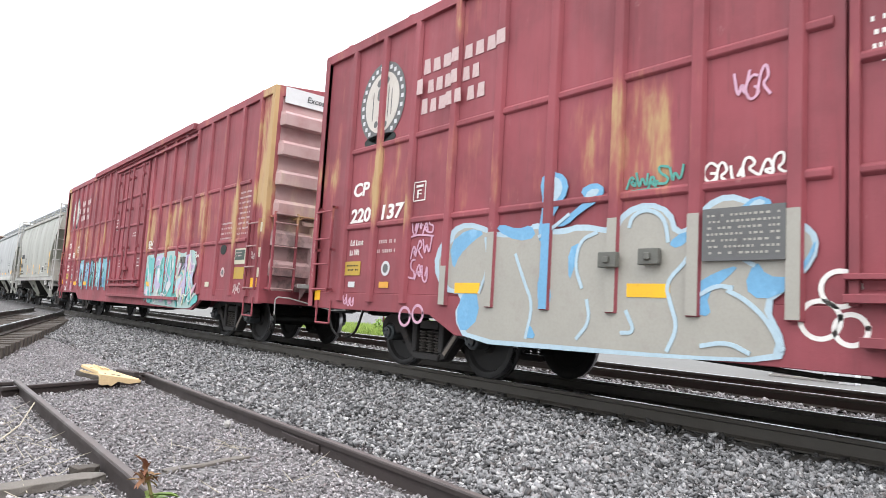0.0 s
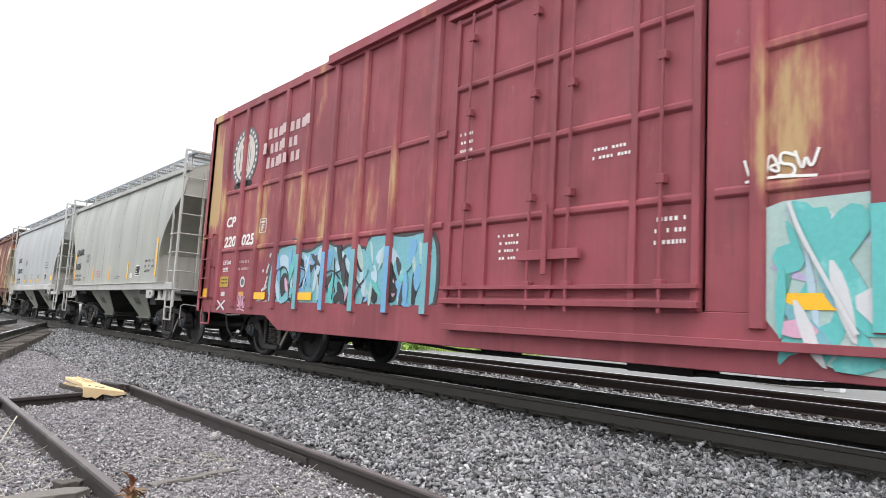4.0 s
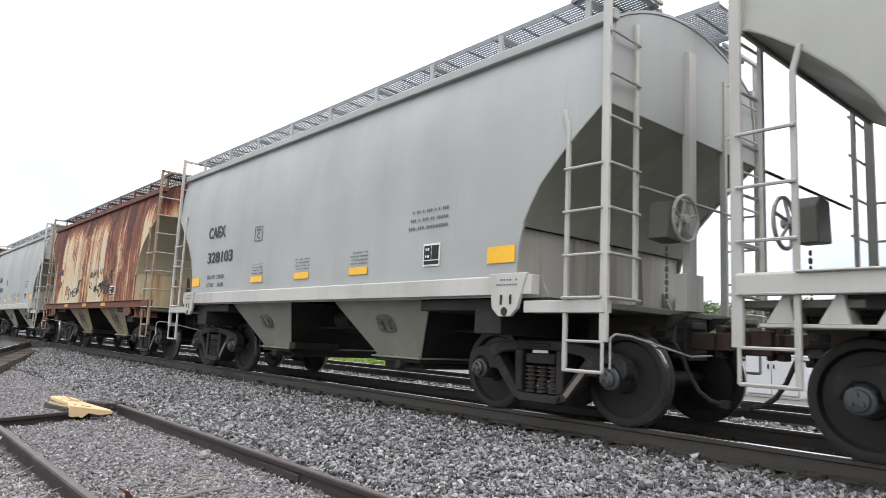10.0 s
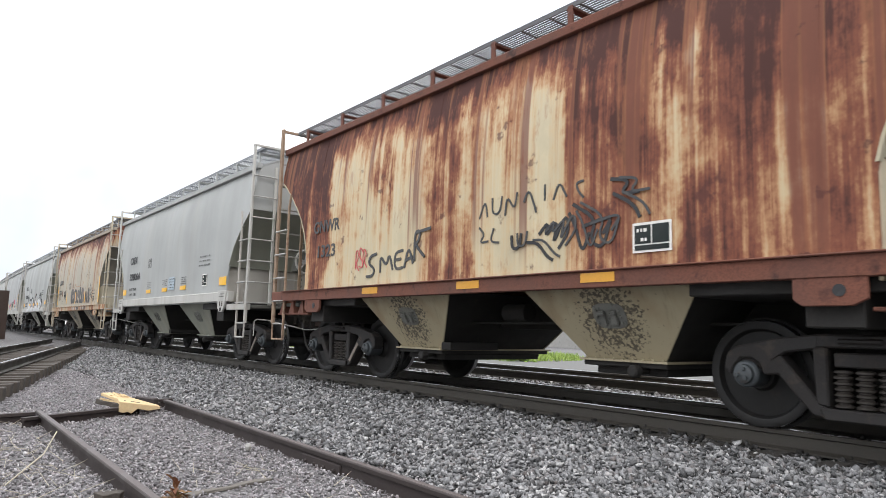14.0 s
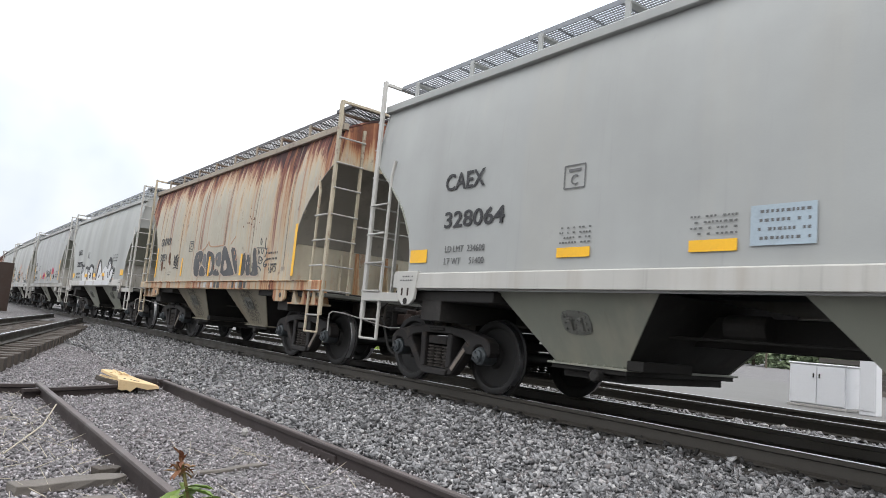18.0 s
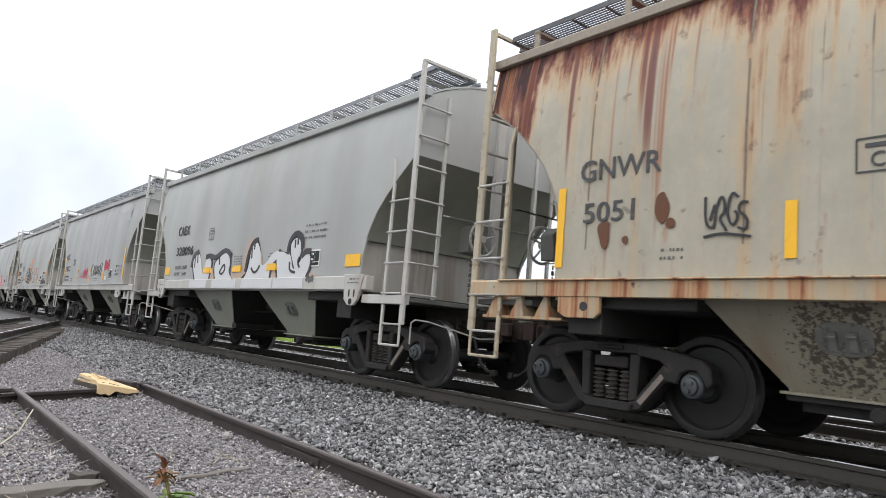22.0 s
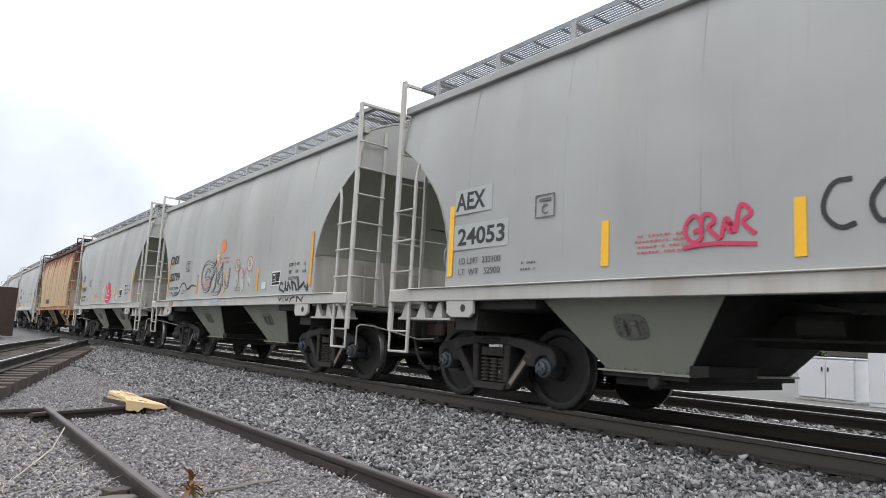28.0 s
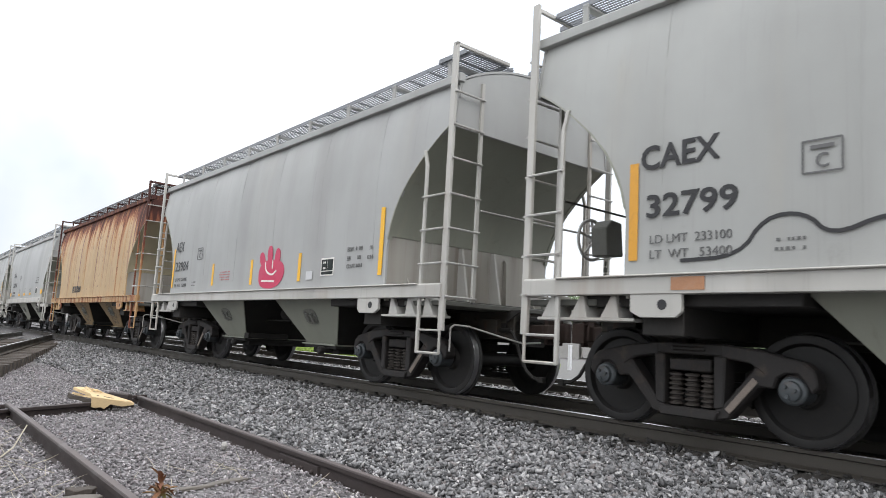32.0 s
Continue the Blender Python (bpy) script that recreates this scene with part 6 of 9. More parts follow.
# the two boxcars
def boxcar_marks(car, tail, k):
    x = -BX - 0.006
    # emblem: dark ring, pale field, plain dark shapes
    def disc(r, squash=1.05):
        return [(r * math.cos(2 * math.pi * i / 28), r * squash * math.sin(2 * math.pi * i / 28)) for i in range(28)]
    u, z = 7.62, 3.68
    blobs(car, u, z, [disc(0.56)], M_FADEDINK, x, 0.003, "round emblem of the railway, its dark ring")
    for q in range(26):
        a = 2 * math.pi * q / 26
        if not 4.2 < a < 5.2:
            plate(car, u - 0.49 * math.cos(a), z + 0.51 * math.sin(a), 0.055, 0.055, M_SPRAYWHITE, "emblem_mark", "", x - 0.003)
    blobs(car, u, z, [disc(0.42)], M_EMBLEM, x - 0.004, 0.003, "pale field of the emblem")
    for du, dz, w, h in ((0.0, 0.3, 0.34, 0.14), (-0.05, 0.13, 0.16, 0.2), (0.16, 0.0, 0.02, 0.5), (-0.22, -0.02, 0.02, 0.46), (0.24, -0.02, 0.02, 0.4), (0.02, -0.18, 0.2, 0.3), (0.1, -0.33, 0.12, 0.1), (-0.12, -0.3, 0.1, 0.1)):
        blobs(car, u, z, [[(du - w / 2, dz - h / 2), (du - w / 2 * 0.7, dz + h / 2), (du + w / 2, dz + h / 2 * 0.8), (du + w / 2 * 0.8, dz - h / 2)]], M_FADEDINK, x - 0.007)
    blobs(car, u, z - 0.56, [[(-0.42, 0.02), (-0.3, 0.10), (0.3, 0.10), (0.42, 0.02), (0.3, -0.06), (-0.3, -0.06)]], M_PANEL, x)
    # the railway's name, as plain bars
    rng = random.Random(8)
    for zz, n, u0, u1 in ((3.93, 8, 6.70, 5.08), (3.66, 7, 6.76, 5.55), (3.40, 7, 6.70, 5.44)):
        step = (u0 - u1) / n
        for i in range(n):
            uu = u0 - step * (i + 0.5)
            on_rib = any(abs(uu - r) < 0.13 for r in (6.80, 5.98, 5.18))
            s = Shape().prism([(-step * 0.36, -0.085), (step * 0.36, -0.085), (step * (0.36 - 0.1 * rng.random()), 0.085 + 0.03 * (i == 0)), (-step * (0.36 - 0.15 * rng.random()), 0.085 + 0.03 * (i == 0))], "x", -0.003, 0)
            part("name_bar", s.mesh("name_bar"), M_DULLPRINT, car, "", pose(-BX - 0.0565 if on_rib else x, uu, zz))
    text(car, "CP", 8.21, 7.79, 2.47, 0.2, M_WHITE, 0.03, 0.12, x)
    text(car, "220", 8.25, 7.72, 2.09, 0.21, M_WHITE, 0.03, 0.12, x)
    text(car, tail, 7.45, 6.92, 2.09, 0.21, M_WHITE, 0.03, 0.12, x)
    text(car, "Ld Lmt", 8.20, 7.86, 1.70, 0.085, M_WHITE, 0.01, 0.1, x)
    text(car, "Lt Wt", 8.20, 7.95, 1.56, 0.085, M_WHITE, 0.01, 0.1, x)
    bars(car, 7.28, 1.71, 0.42, 2, 0.13, M_DULLPRINT, x, seed=19)
    plate(car, 8.10, 1.33, 0.42, 0.2, M_NOTICE, "notice_plate", "orange notice plate", x)
    bars(car, 8.10, 1.38, 0.3, 2, 0.06, M_PANEL, x - 0.005, seed=18)
    plate(car, 8.10, 1.10, 0.17, 0.08, M_SPRAYWHITE, "placard", "", x)
    plate(car, 7.28, 1.10, 0.22, 0.08, M_ORANGE, "placard", "", x)
    blobs(car, 7.26, 1.32, [disc(0.10, 1.0)], M_SPRAYWHITE, x)
    blobs(car, 7.26, 1.32, [disc(0.06, 1.0)], M_FADEDINK, x - 0.003)
    clearance_box(car, 6.60, 2.30, "F", M_WHITE, 0.24, 0.24, x)
    for uu in (6.48, 5.56, 4.90, 3.18, -2.45, -4.90):
        if (k == 0) == (uu in (5.56, 3.18)) or uu < 0:
            plate(car, uu, 1.07, 0.43, 0.12, M_YELLOW, "reflective_plate", "lying yellow reflective plate", x - 0.02 if k else x - 0.018, 0.004)
    for uu in (9.12 if not k else 8.95, -8.92):
        plate(car, uu, 0.94 if not k and uu > 0 else 1.12, 0.30, 0.17, M_YELLOW, "reflective_plate", "lying yellow reflective plate", x - 0.008)
    for zz in (2.12, 1.66, 1.30):
        plate(car, -9.15, zz, 0.09, 0.17, M_CREAM, "reflective_strip", "cream strip on the corner post", -BX - 0.056)
        plate(car, 9.15, zz, 0.09, 0.17, M_CREAM, "reflective_strip", "cream strip on the corner post", -BX - 0.056)
    bars(car, -8.18, 2.88, 0.56, 9, 0.10, M_DULLPRINT, x, seed=9)
    bars(car, -7.36, 2.32, 0.56, 4, 0.10, M_DULLPRINT, x, seed=10)
    bars(car, 0.6, 1.75, 0.3, 4, 0.08, M_WHITE, -BX - 0.014, seed=11)
    bars(car, -0.7, 2.5, 0.45, 2, 0.08, M_WHITE, -BX - 0.014, seed=12)
    bars(car, 1.35, 3.0, 0.22, 4, 0.10, M_WHITE, -BX - 0.014, seed=13)
    bars(car, -1.3, 1.78, 0.3, 3, 0.10, M_WHITE, -BX - 0.014, seed=14)
    plate(car, -8.18, 1.62, 0.50, 0.30, M_CREAM, "data_panel", "cream-framed dark green data panel", x)
    plate(car, -8.18, 1.645, 0.43, 0.19, M_BOARD, "data_field", "", x - 0.004)
    bars(car, -8.12, 1.70, 0.26, 2, 0.06, M_DULLPRINT, x - 0.008, seed=15)
    plate(car, -8.18, 1.30, 0.46, 0.22, M_NOTICE, "notice_plate", "orange notice plate", x)
    blobs(car, -7.36, 1.32, [disc(0.10, 1.0)], M_DULLPRINT, x)
    blobs(car, -7.36, 1.32, [disc(0.05, 1.0)], M_FADEDINK, x - 0.003)
    for uu, zz in (((-5.10, 1.62),) if k else ((3.56, 1.34), (3.14, 1.36))):
        part("latch_box", kept("latch_box", lambda: Shape().box(-0.06, 0, -0.1, 0.1, -0.07, 0.07).box(-0.085, -0.06, -0.03, 0.03, -0.03, 0.03).mesh("latch_box", 0.006)), M_BRACKET, car, "", pose(-BX - 0.058 if uu > 3.4 else x - 0.04, uu, zz))


def grown(outline, d):
    """The same outline, d metres wider all round."""
    cx, cy = sum(p[0] for p in outline) / len(outline), sum(p[1] for p in outline) / len(outline)
    out = []
    for p in outline:
        v = Vector((p[0] - cx, p[1] - cy))
        out.append(tuple(Vector(p) + v.normalized() * d))
    return out


def shards(rng, u0, u1, z0, z1, count, colours):
    """Slender angular slivers of paint, leaning either way, as (material, outline)."""
    out = []
    for q in range(count):
        c = Vector((rng.uniform(u0 + 0.1, u1 - 0.1), rng.uniform(z0 + 0.1, z1 - 0.1)))
        a = rng.choice([1.2, 1.45, 1.75, 2.0, 0.6, 2.6]) + rng.uniform(-0.2, 0.2)
        d, e = Vector((math.cos(a), math.sin(a))), Vector((-math.sin(a), math.cos(a)))
        ln, th = (z1 - z0) * rng.uniform(0.16, 0.36), rng.uniform(0.03, 0.085)
        o = [c - d * ln, c - d * ln * 0.2 + e * th, c + d * ln * 0.6 + e * th * 0.8, c + d * ln * 1.1, c + d * ln * 0.5 - e * th, c - d * ln * 0.4 - e * th * 0.7]
        out.append((colours[q % len(colours)], [(min(max(v[0], u0), u1), min(max(v[1], z0), z1)) for v in o]))
    return out


def build_boxcars():
    a = boxcar("dark red boxcar with silver and blue graffiti on the main track", 0.24, P_BOX1, -1)
    boxcar_marks(a, "137", 0)
    rng = random.Random(21)
    x = -BX - 0.006
    # silver field with pale blue rims; 0 lies at the rear, metres run towards the leading end
    field = [
        (M_PALEBLUE, [(-0.01, 0.79), (0.09, 1.07), (0.28, 1.12), (0.31, 1.24), (0.59, 1.3), (0.9, 1.22), (1.09, 1.14), (1.5, 1.12), (1.66, 1.23), (1.79, 1.14), (2.04, 1.13), (2.25, 1.17), (2.64, 1.09), (2.74, 1.26), (3.0, 1.32), (3.23, 1.22), (3.29, 1.03), (3.44, 1.09), (3.53, 1.25), (3.73, 1.32), (3.93, 1.24), (4.15, 1.13), (4.31, 1.05), (4.42, 0.93), (4.39, 0.75), (4.23, 0.57), (4.05, 0.44), (4.2, 0.15), (4.15, 0.01), (3.32, -0.03), (2.11, -0.06), (0.67, -0.08), (0.42, 0.2), (0.58, 0.45), (0.19, 0.49)]),
        (M_SILVER, [(0.07, 0.8), (0.18, 1.02), (0.35, 1.06), (0.38, 1.18), (0.59, 1.24), (0.89, 1.16), (1.08, 1.09), (1.51, 1.07), (1.66, 1.17), (1.79, 1.09), (2.04, 1.07), (2.25, 1.11), (2.65, 1.04), (2.78, 1.21), (3.0, 1.27), (3.19, 1.19), (3.26, 0.99), (3.45, 1.05), (3.56, 1.2), (3.73, 1.27), (3.91, 1.2), (4.13, 1.09), (4.28, 1.01), (4.38, 0.92), (4.35, 0.77), (4.21, 0.6), (4.0, 0.46), (4.13, 0.19), (4.09, 0.04), (3.32, 0.0), (2.11, -0.01), (0.74, -0.03), (0.51, 0.2), (0.68, 0.48), (0.25, 0.54)]),
        (M_BLUE, [(0.28, 1.05), (0.6, 1.22), (0.91, 1.16), (0.71, 1.07), (0.47, 0.91), (0.38, 0.72)]),
        (M_BLUE, [(0.47, 0.2), (0.6, 0.0), (0.89, 0.21), (0.77, 0.6), (0.56, 0.47)]),
        (M_BLUE, [(1.14, 1.24), (1.07, 1.17), (1.41, 1.03), (1.68, 1.06), (1.6, 1.2), (1.4, 1.16)]),
        (M_BLUE, [(1.69, 1.04), (1.75, 1.41), (1.69, 1.66), (1.82, 1.74), (2.03, 1.67), (2.08, 1.5), (1.94, 1.34), (1.83, 1.16), (1.8, 0.99)]),
        (M_BLUE, [(1.92, 1.16), (2.11, 1.27), (2.31, 1.39), (2.22, 1.5), (2.4, 1.56), (2.53, 1.48), (2.46, 1.37), (2.25, 1.28), (2.06, 1.15)]),
        (M_BLUE, [(1.74, 0.36), (1.72, 0.66), (1.84, 0.72), (1.94, 0.38)]),
        (M_BLUE, [(2.13, 0.59), (2.11, 0.93), (2.27, 0.99), (2.2, 0.76)]),
        (M_BLUE, [(3.2, 0.93), (3.34, 1.03), (3.45, 1.0), (3.3, 0.88)]),
        (M_BLUE, [(3.4, 0.36), (3.42, 0.56), (3.65, 0.69), (3.84, 0.74), (3.74, 0.64), (3.56, 0.5), (3.62, 0.32)]),
        (M_BLUE, [(3.96, 0.78), (4.05, 0.65), (4.22, 0.64), (4.33, 0.77), (4.4, 0.93), (4.38, 0.8), (4.23, 0.56), (4.01, 0.46), (3.87, 0.56)]),
        (M_BLUE, [(3.81, 1.17), (3.96, 1.28), (4.09, 1.22), (4.03, 1.16)]),
        (M_BLUE, [(1.56, 0.03), (1.63, 0.19), (1.75, 0.03)]),
        (M_PALEBLUE, [(1.78, 1.47), (1.77, 1.62), (1.86, 1.68), (1.98, 1.63), (2.01, 1.5), (1.89, 1.39)]),
        (M_PALEBLUE, [(2.28, 1.41), (2.34, 1.49), (2.47, 1.49), (2.42, 1.41)]),
        (M_PALEBLUE, [(3.89, 1.19), (3.97, 1.25), (4.04, 1.22), (3.99, 1.18)]),
    ]
    rims = [[(1.59, 0.02), (1.68, 0.37), (1.54, 0.6), (1.39, 0.9)],
        [(2.25, 0.06), (2.41, 0.23), (2.36, 0.44)],
        [(2.3, 0.54), (2.2, 0.76), (2.26, 1.01), (2.46, 1.07)],
        [(2.75, 0.15), (2.91, 0.16), (2.8, 0.35)],
        [(3.22, 0.02), (3.32, 0.23), (3.25, 0.41), (3.19, 0.6), (3.4, 0.79), (3.45, 0.98)],
        [(2.81, 1.09), (2.84, 1.2), (3.0, 1.25), (3.17, 1.16), (3.21, 0.94)],
        [(3.74, 0.54), (3.89, 0.47), (4.07, 0.31), (4.17, 0.1)],
        [(3.51, 0.5), (3.65, 0.58), (3.79, 0.56)],
        [(3.52, 0.09), (3.75, 0.14), (3.93, 0.06)],
        [(0.91, 1.1), (0.99, 0.78), (0.85, 0.47)],
        [(3.58, 0.88), (3.78, 0.83), (3.96, 0.73)],
        [(1.71, 1.06), (1.93, 1.16), (2.11, 1.27)]]
    paint_layers(a, 6.2, 0.54, field, x - 0.008, "silver and blue spray-painted shape", 1, 0.008)
    strokes(a, 6.2, 0.54, rims, 0.035, M_PALEBLUE, x - 0.02, 0.003)
    for r, h in ((5.98, 0.46), (5.18, 0.82), (4.37, 0.86), (3.56, 0.86), (2.75, 0.84), (1.95, 0.82)):
        part("painted_rib", kept(("rib_face", h), lambda: Shape().box(-0.004, 0, -0.052, 0.052, 0, h).mesh("rib_face")), M_SILVER if r != 4.37 else M_BLUE, a, "", pose(-BX - 0.0555, r, 0.87))
    for cx, cz, r in ((-0.55, 0.10, 0.12), (-0.28, 0.14, 0.11), (4.42, 0.28, 0.14), (4.55, 0.50, 0.13), (4.62, 0.22, 0.11)):
        strokes(a, 6.2, 0.60, [[(cx + r * math.cos(i * 0.6), cz + r * math.sin(i * 0.6)) for i in range(12)]], 0.035, M_PINK if cx < 0 else M_WHITE, x - 0.003)
    for u, z, w, h, n, m in ((6.72, 1.75, 0.45, 0.22, 4, M_PINK), (6.72, 1.45, 0.40, 0.25, 3, M_PINK), (6.72, 1.15, 0.38, 0.25, 3, M_PINK), (3.46, 1.98, 0.55, 0.17, 5, M_GREEN), (2.70, 1.95, 0.80, 0.17, 7, M_WHITE), (2.45, 2.6, 0.3, 0.25, 3, M_PINK), (8.3, 0.80, 0.3, 0.16, 3, M_PINK)):
        strokes(a, u, z, tag_lines(rng, w, h, n), 0.022, m, x - 0.003)
    plate(a, 2.33, 1.52, 0.66, 0.42, M_FADEDINK, "route_board", "dark framed board with pale lines", x - 0.03, 0.03)
    bars(a, 2.33, 1.68, 0.58, 7, 0.05, M_SILVER, x - 0.062, seed=14)

    b = boxcar("dark red boxcar faded to yellow, with teal graffiti", 20.6, P_BOX2, -1)
    boxcar_marks(b, "025", 1)
    rng = random.Random(5)
    front = [
        (M_PALEAQUA, [(0.04, 1.11), (0.07, 1.27), (0.59, 1.28), (1.25, 1.29), (1.83, 1.32), (2.42, 1.32), (2.83, 1.23), (3.07, 1.26), (3.27, 1.29), (3.66, 1.29), (3.7, 1.13), (3.84, 1.0), (3.77, 0.82), (3.62, 0.71), (3.65, 0.56), (3.87, 0.48), (3.76, 0.34), (4.1, 0.35), (3.87, 0.14), (3.72, 0.04), (3.42, 0.0), (2.85, -0.01), (2.05, 0.01), (1.27, 0.02), (0.49, 0.05), (0.41, 0.21), (0.09, 0.29), (0.04, 0.67)]),
        (M_LILAC, [(0.88, 1.19), (1.25, 1.25), (1.44, 1.27), (1.4, 0.99), (1.09, 1.0), (0.91, 0.88)]),
        (M_LILAC, [(0.95, 0.63), (1.09, 0.89), (1.38, 0.77), (1.47, 0.44), (1.13, 0.35)]),
        (M_LILAC, [(3.44, 1.28), (3.54, 1.09), (3.65, 0.96), (3.81, 0.98), (3.77, 0.88), (3.58, 0.86), (3.45, 1.0)]),
        (M_LILAC, [(3.37, 0.64), (3.5, 0.66), (3.65, 0.61), (3.73, 0.58), (3.65, 0.52), (3.39, 0.51)]),
        (M_LILAC, [(1.41, 0.17), (1.61, 0.26), (1.77, 0.19), (1.62, 0.06)]),
        (M_TEAL, [(0.22, 1.28), (0.42, 1.23), (0.63, 0.85), (0.92, 0.3), (0.69, 0.3), (0.45, 0.78), (0.31, 1.04)]),
        (M_TEAL, [(0.37, 0.85), (0.55, 1.15), (0.7, 1.23), (0.81, 1.07), (0.66, 0.84), (0.54, 0.71)]),
        (M_TEAL, [(0.11, 0.91), (0.31, 0.97), (0.37, 0.77), (0.18, 0.71)]),
        (M_TEAL, [(1.8, 0.59), (1.96, 1.17), (2.05, 1.24), (2.15, 1.15), (2.19, 0.65), (2.1, 0.62), (2.04, 0.8), (1.89, 0.57)]),
        (M_TEAL, [(1.93, 0.23), (2.1, 0.4), (2.32, 0.6), (2.57, 0.65), (2.56, 0.51), (2.28, 0.3), (2.05, 0.19)]),
        (M_TEAL, [(2.78, 0.73), (2.93, 0.83), (3.13, 0.83), (3.22, 0.73), (3.17, 0.68), (3.03, 0.76), (2.84, 0.68)]),
        (M_TEAL, [(3.69, 0.16), (3.87, 0.28), (4.09, 0.33), (4.1, 0.16), (3.87, 0.1), (3.7, 0.05)]),
        (M_TEAL, [(3.07, 0.24), (3.21, 0.34), (3.39, 0.27), (3.26, 0.21)]),
        (M_TEAL, [(0.48, 0.06), (0.65, 0.25), (0.91, 0.22), (0.76, 0.04)]),
        (M_TEAL, [(2.6, 0.37), (2.75, 0.19), (2.81, 0.01), (2.67, 0.04)]),
        (M_TEAL, [(1.27, 0.82), (1.45, 0.85), (1.47, 0.76), (1.31, 0.73)]),
        (M_CREAM, [(2.56, 0.8), (2.72, 0.69), (2.85, 0.74), (3.08, 0.64), (3.09, 0.37), (2.81, 0.18), (2.65, 0.36)]),
        (M_CREAM, [(3.34, 1.07), (3.47, 0.81), (3.4, 0.77), (3.33, 0.9)]),
        (M_CREAM, [(2.56, 1.21), (2.74, 1.25), (2.8, 1.11), (2.62, 0.97)]),
        (M_PINK, [(3.45, 0.34), (3.61, 0.44), (3.76, 0.44), (3.98, 0.61), (3.88, 0.44), (3.76, 0.32), (3.58, 0.27), (3.47, 0.22)]),
        (M_PINK, [(0.16, 0.37), (0.36, 0.42), (0.48, 0.29), (0.22, 0.26)]),
        (M_PINK, [(2.11, 0.15), (2.28, 0.21), (2.47, 0.12), (2.23, 0.05)]),
        (M_SPRAYWHITE, [(1.11, 0.87), (1.27, 0.97), (1.36, 0.77), (1.29, 0.53), (1.17, 0.65)]),
        (M_SPRAYWHITE, [(2.2, 1.05), (2.29, 1.14), (2.33, 0.99), (2.38, 0.84), (2.23, 0.89)]),
        (M_SPRAYWHITE, [(1.86, 0.44), (2.01, 0.6), (2.17, 0.63), (2.23, 0.5), (2.04, 0.34)]),
        (M_SPRAYWHITE, [(0.63, 0.54), (0.83, 0.66), (0.96, 0.43), (0.85, 0.31)]),
    ]
    flow = [[(3.44, 1.29), (3.5, 1.06), (3.62, 0.96), (3.81, 0.99), (3.75, 0.8), (3.5, 0.82)],
        [(2.59, 0.92), (2.69, 1.07), (2.84, 1.09), (2.89, 0.93), (2.73, 0.91)],
        [(2.54, 0.74), (2.67, 0.64), (2.81, 0.37), (2.91, 0.1)],
        [(0.25, 1.26), (0.32, 1.04), (0.48, 0.72), (0.69, 0.31)],
        [(1.97, 1.17), (1.82, 0.59)],
        [(2.15, 1.13), (2.2, 0.65)],
        [(3.47, 0.21), (3.65, 0.13), (3.87, 0.3), (4.09, 0.36)],
        [(0.93, 0.91), (1.07, 1.12), (1.26, 1.16), (1.37, 1.04), (1.27, 0.94)],
        [(2.21, 0.75), (2.37, 0.94), (2.45, 1.13)],
        [(1.41, 0.11), (1.67, 0.34), (1.96, 0.22), (2.33, 0.55)],
        [(3.21, 0.33), (3.42, 0.26), (3.65, 0.4)]]
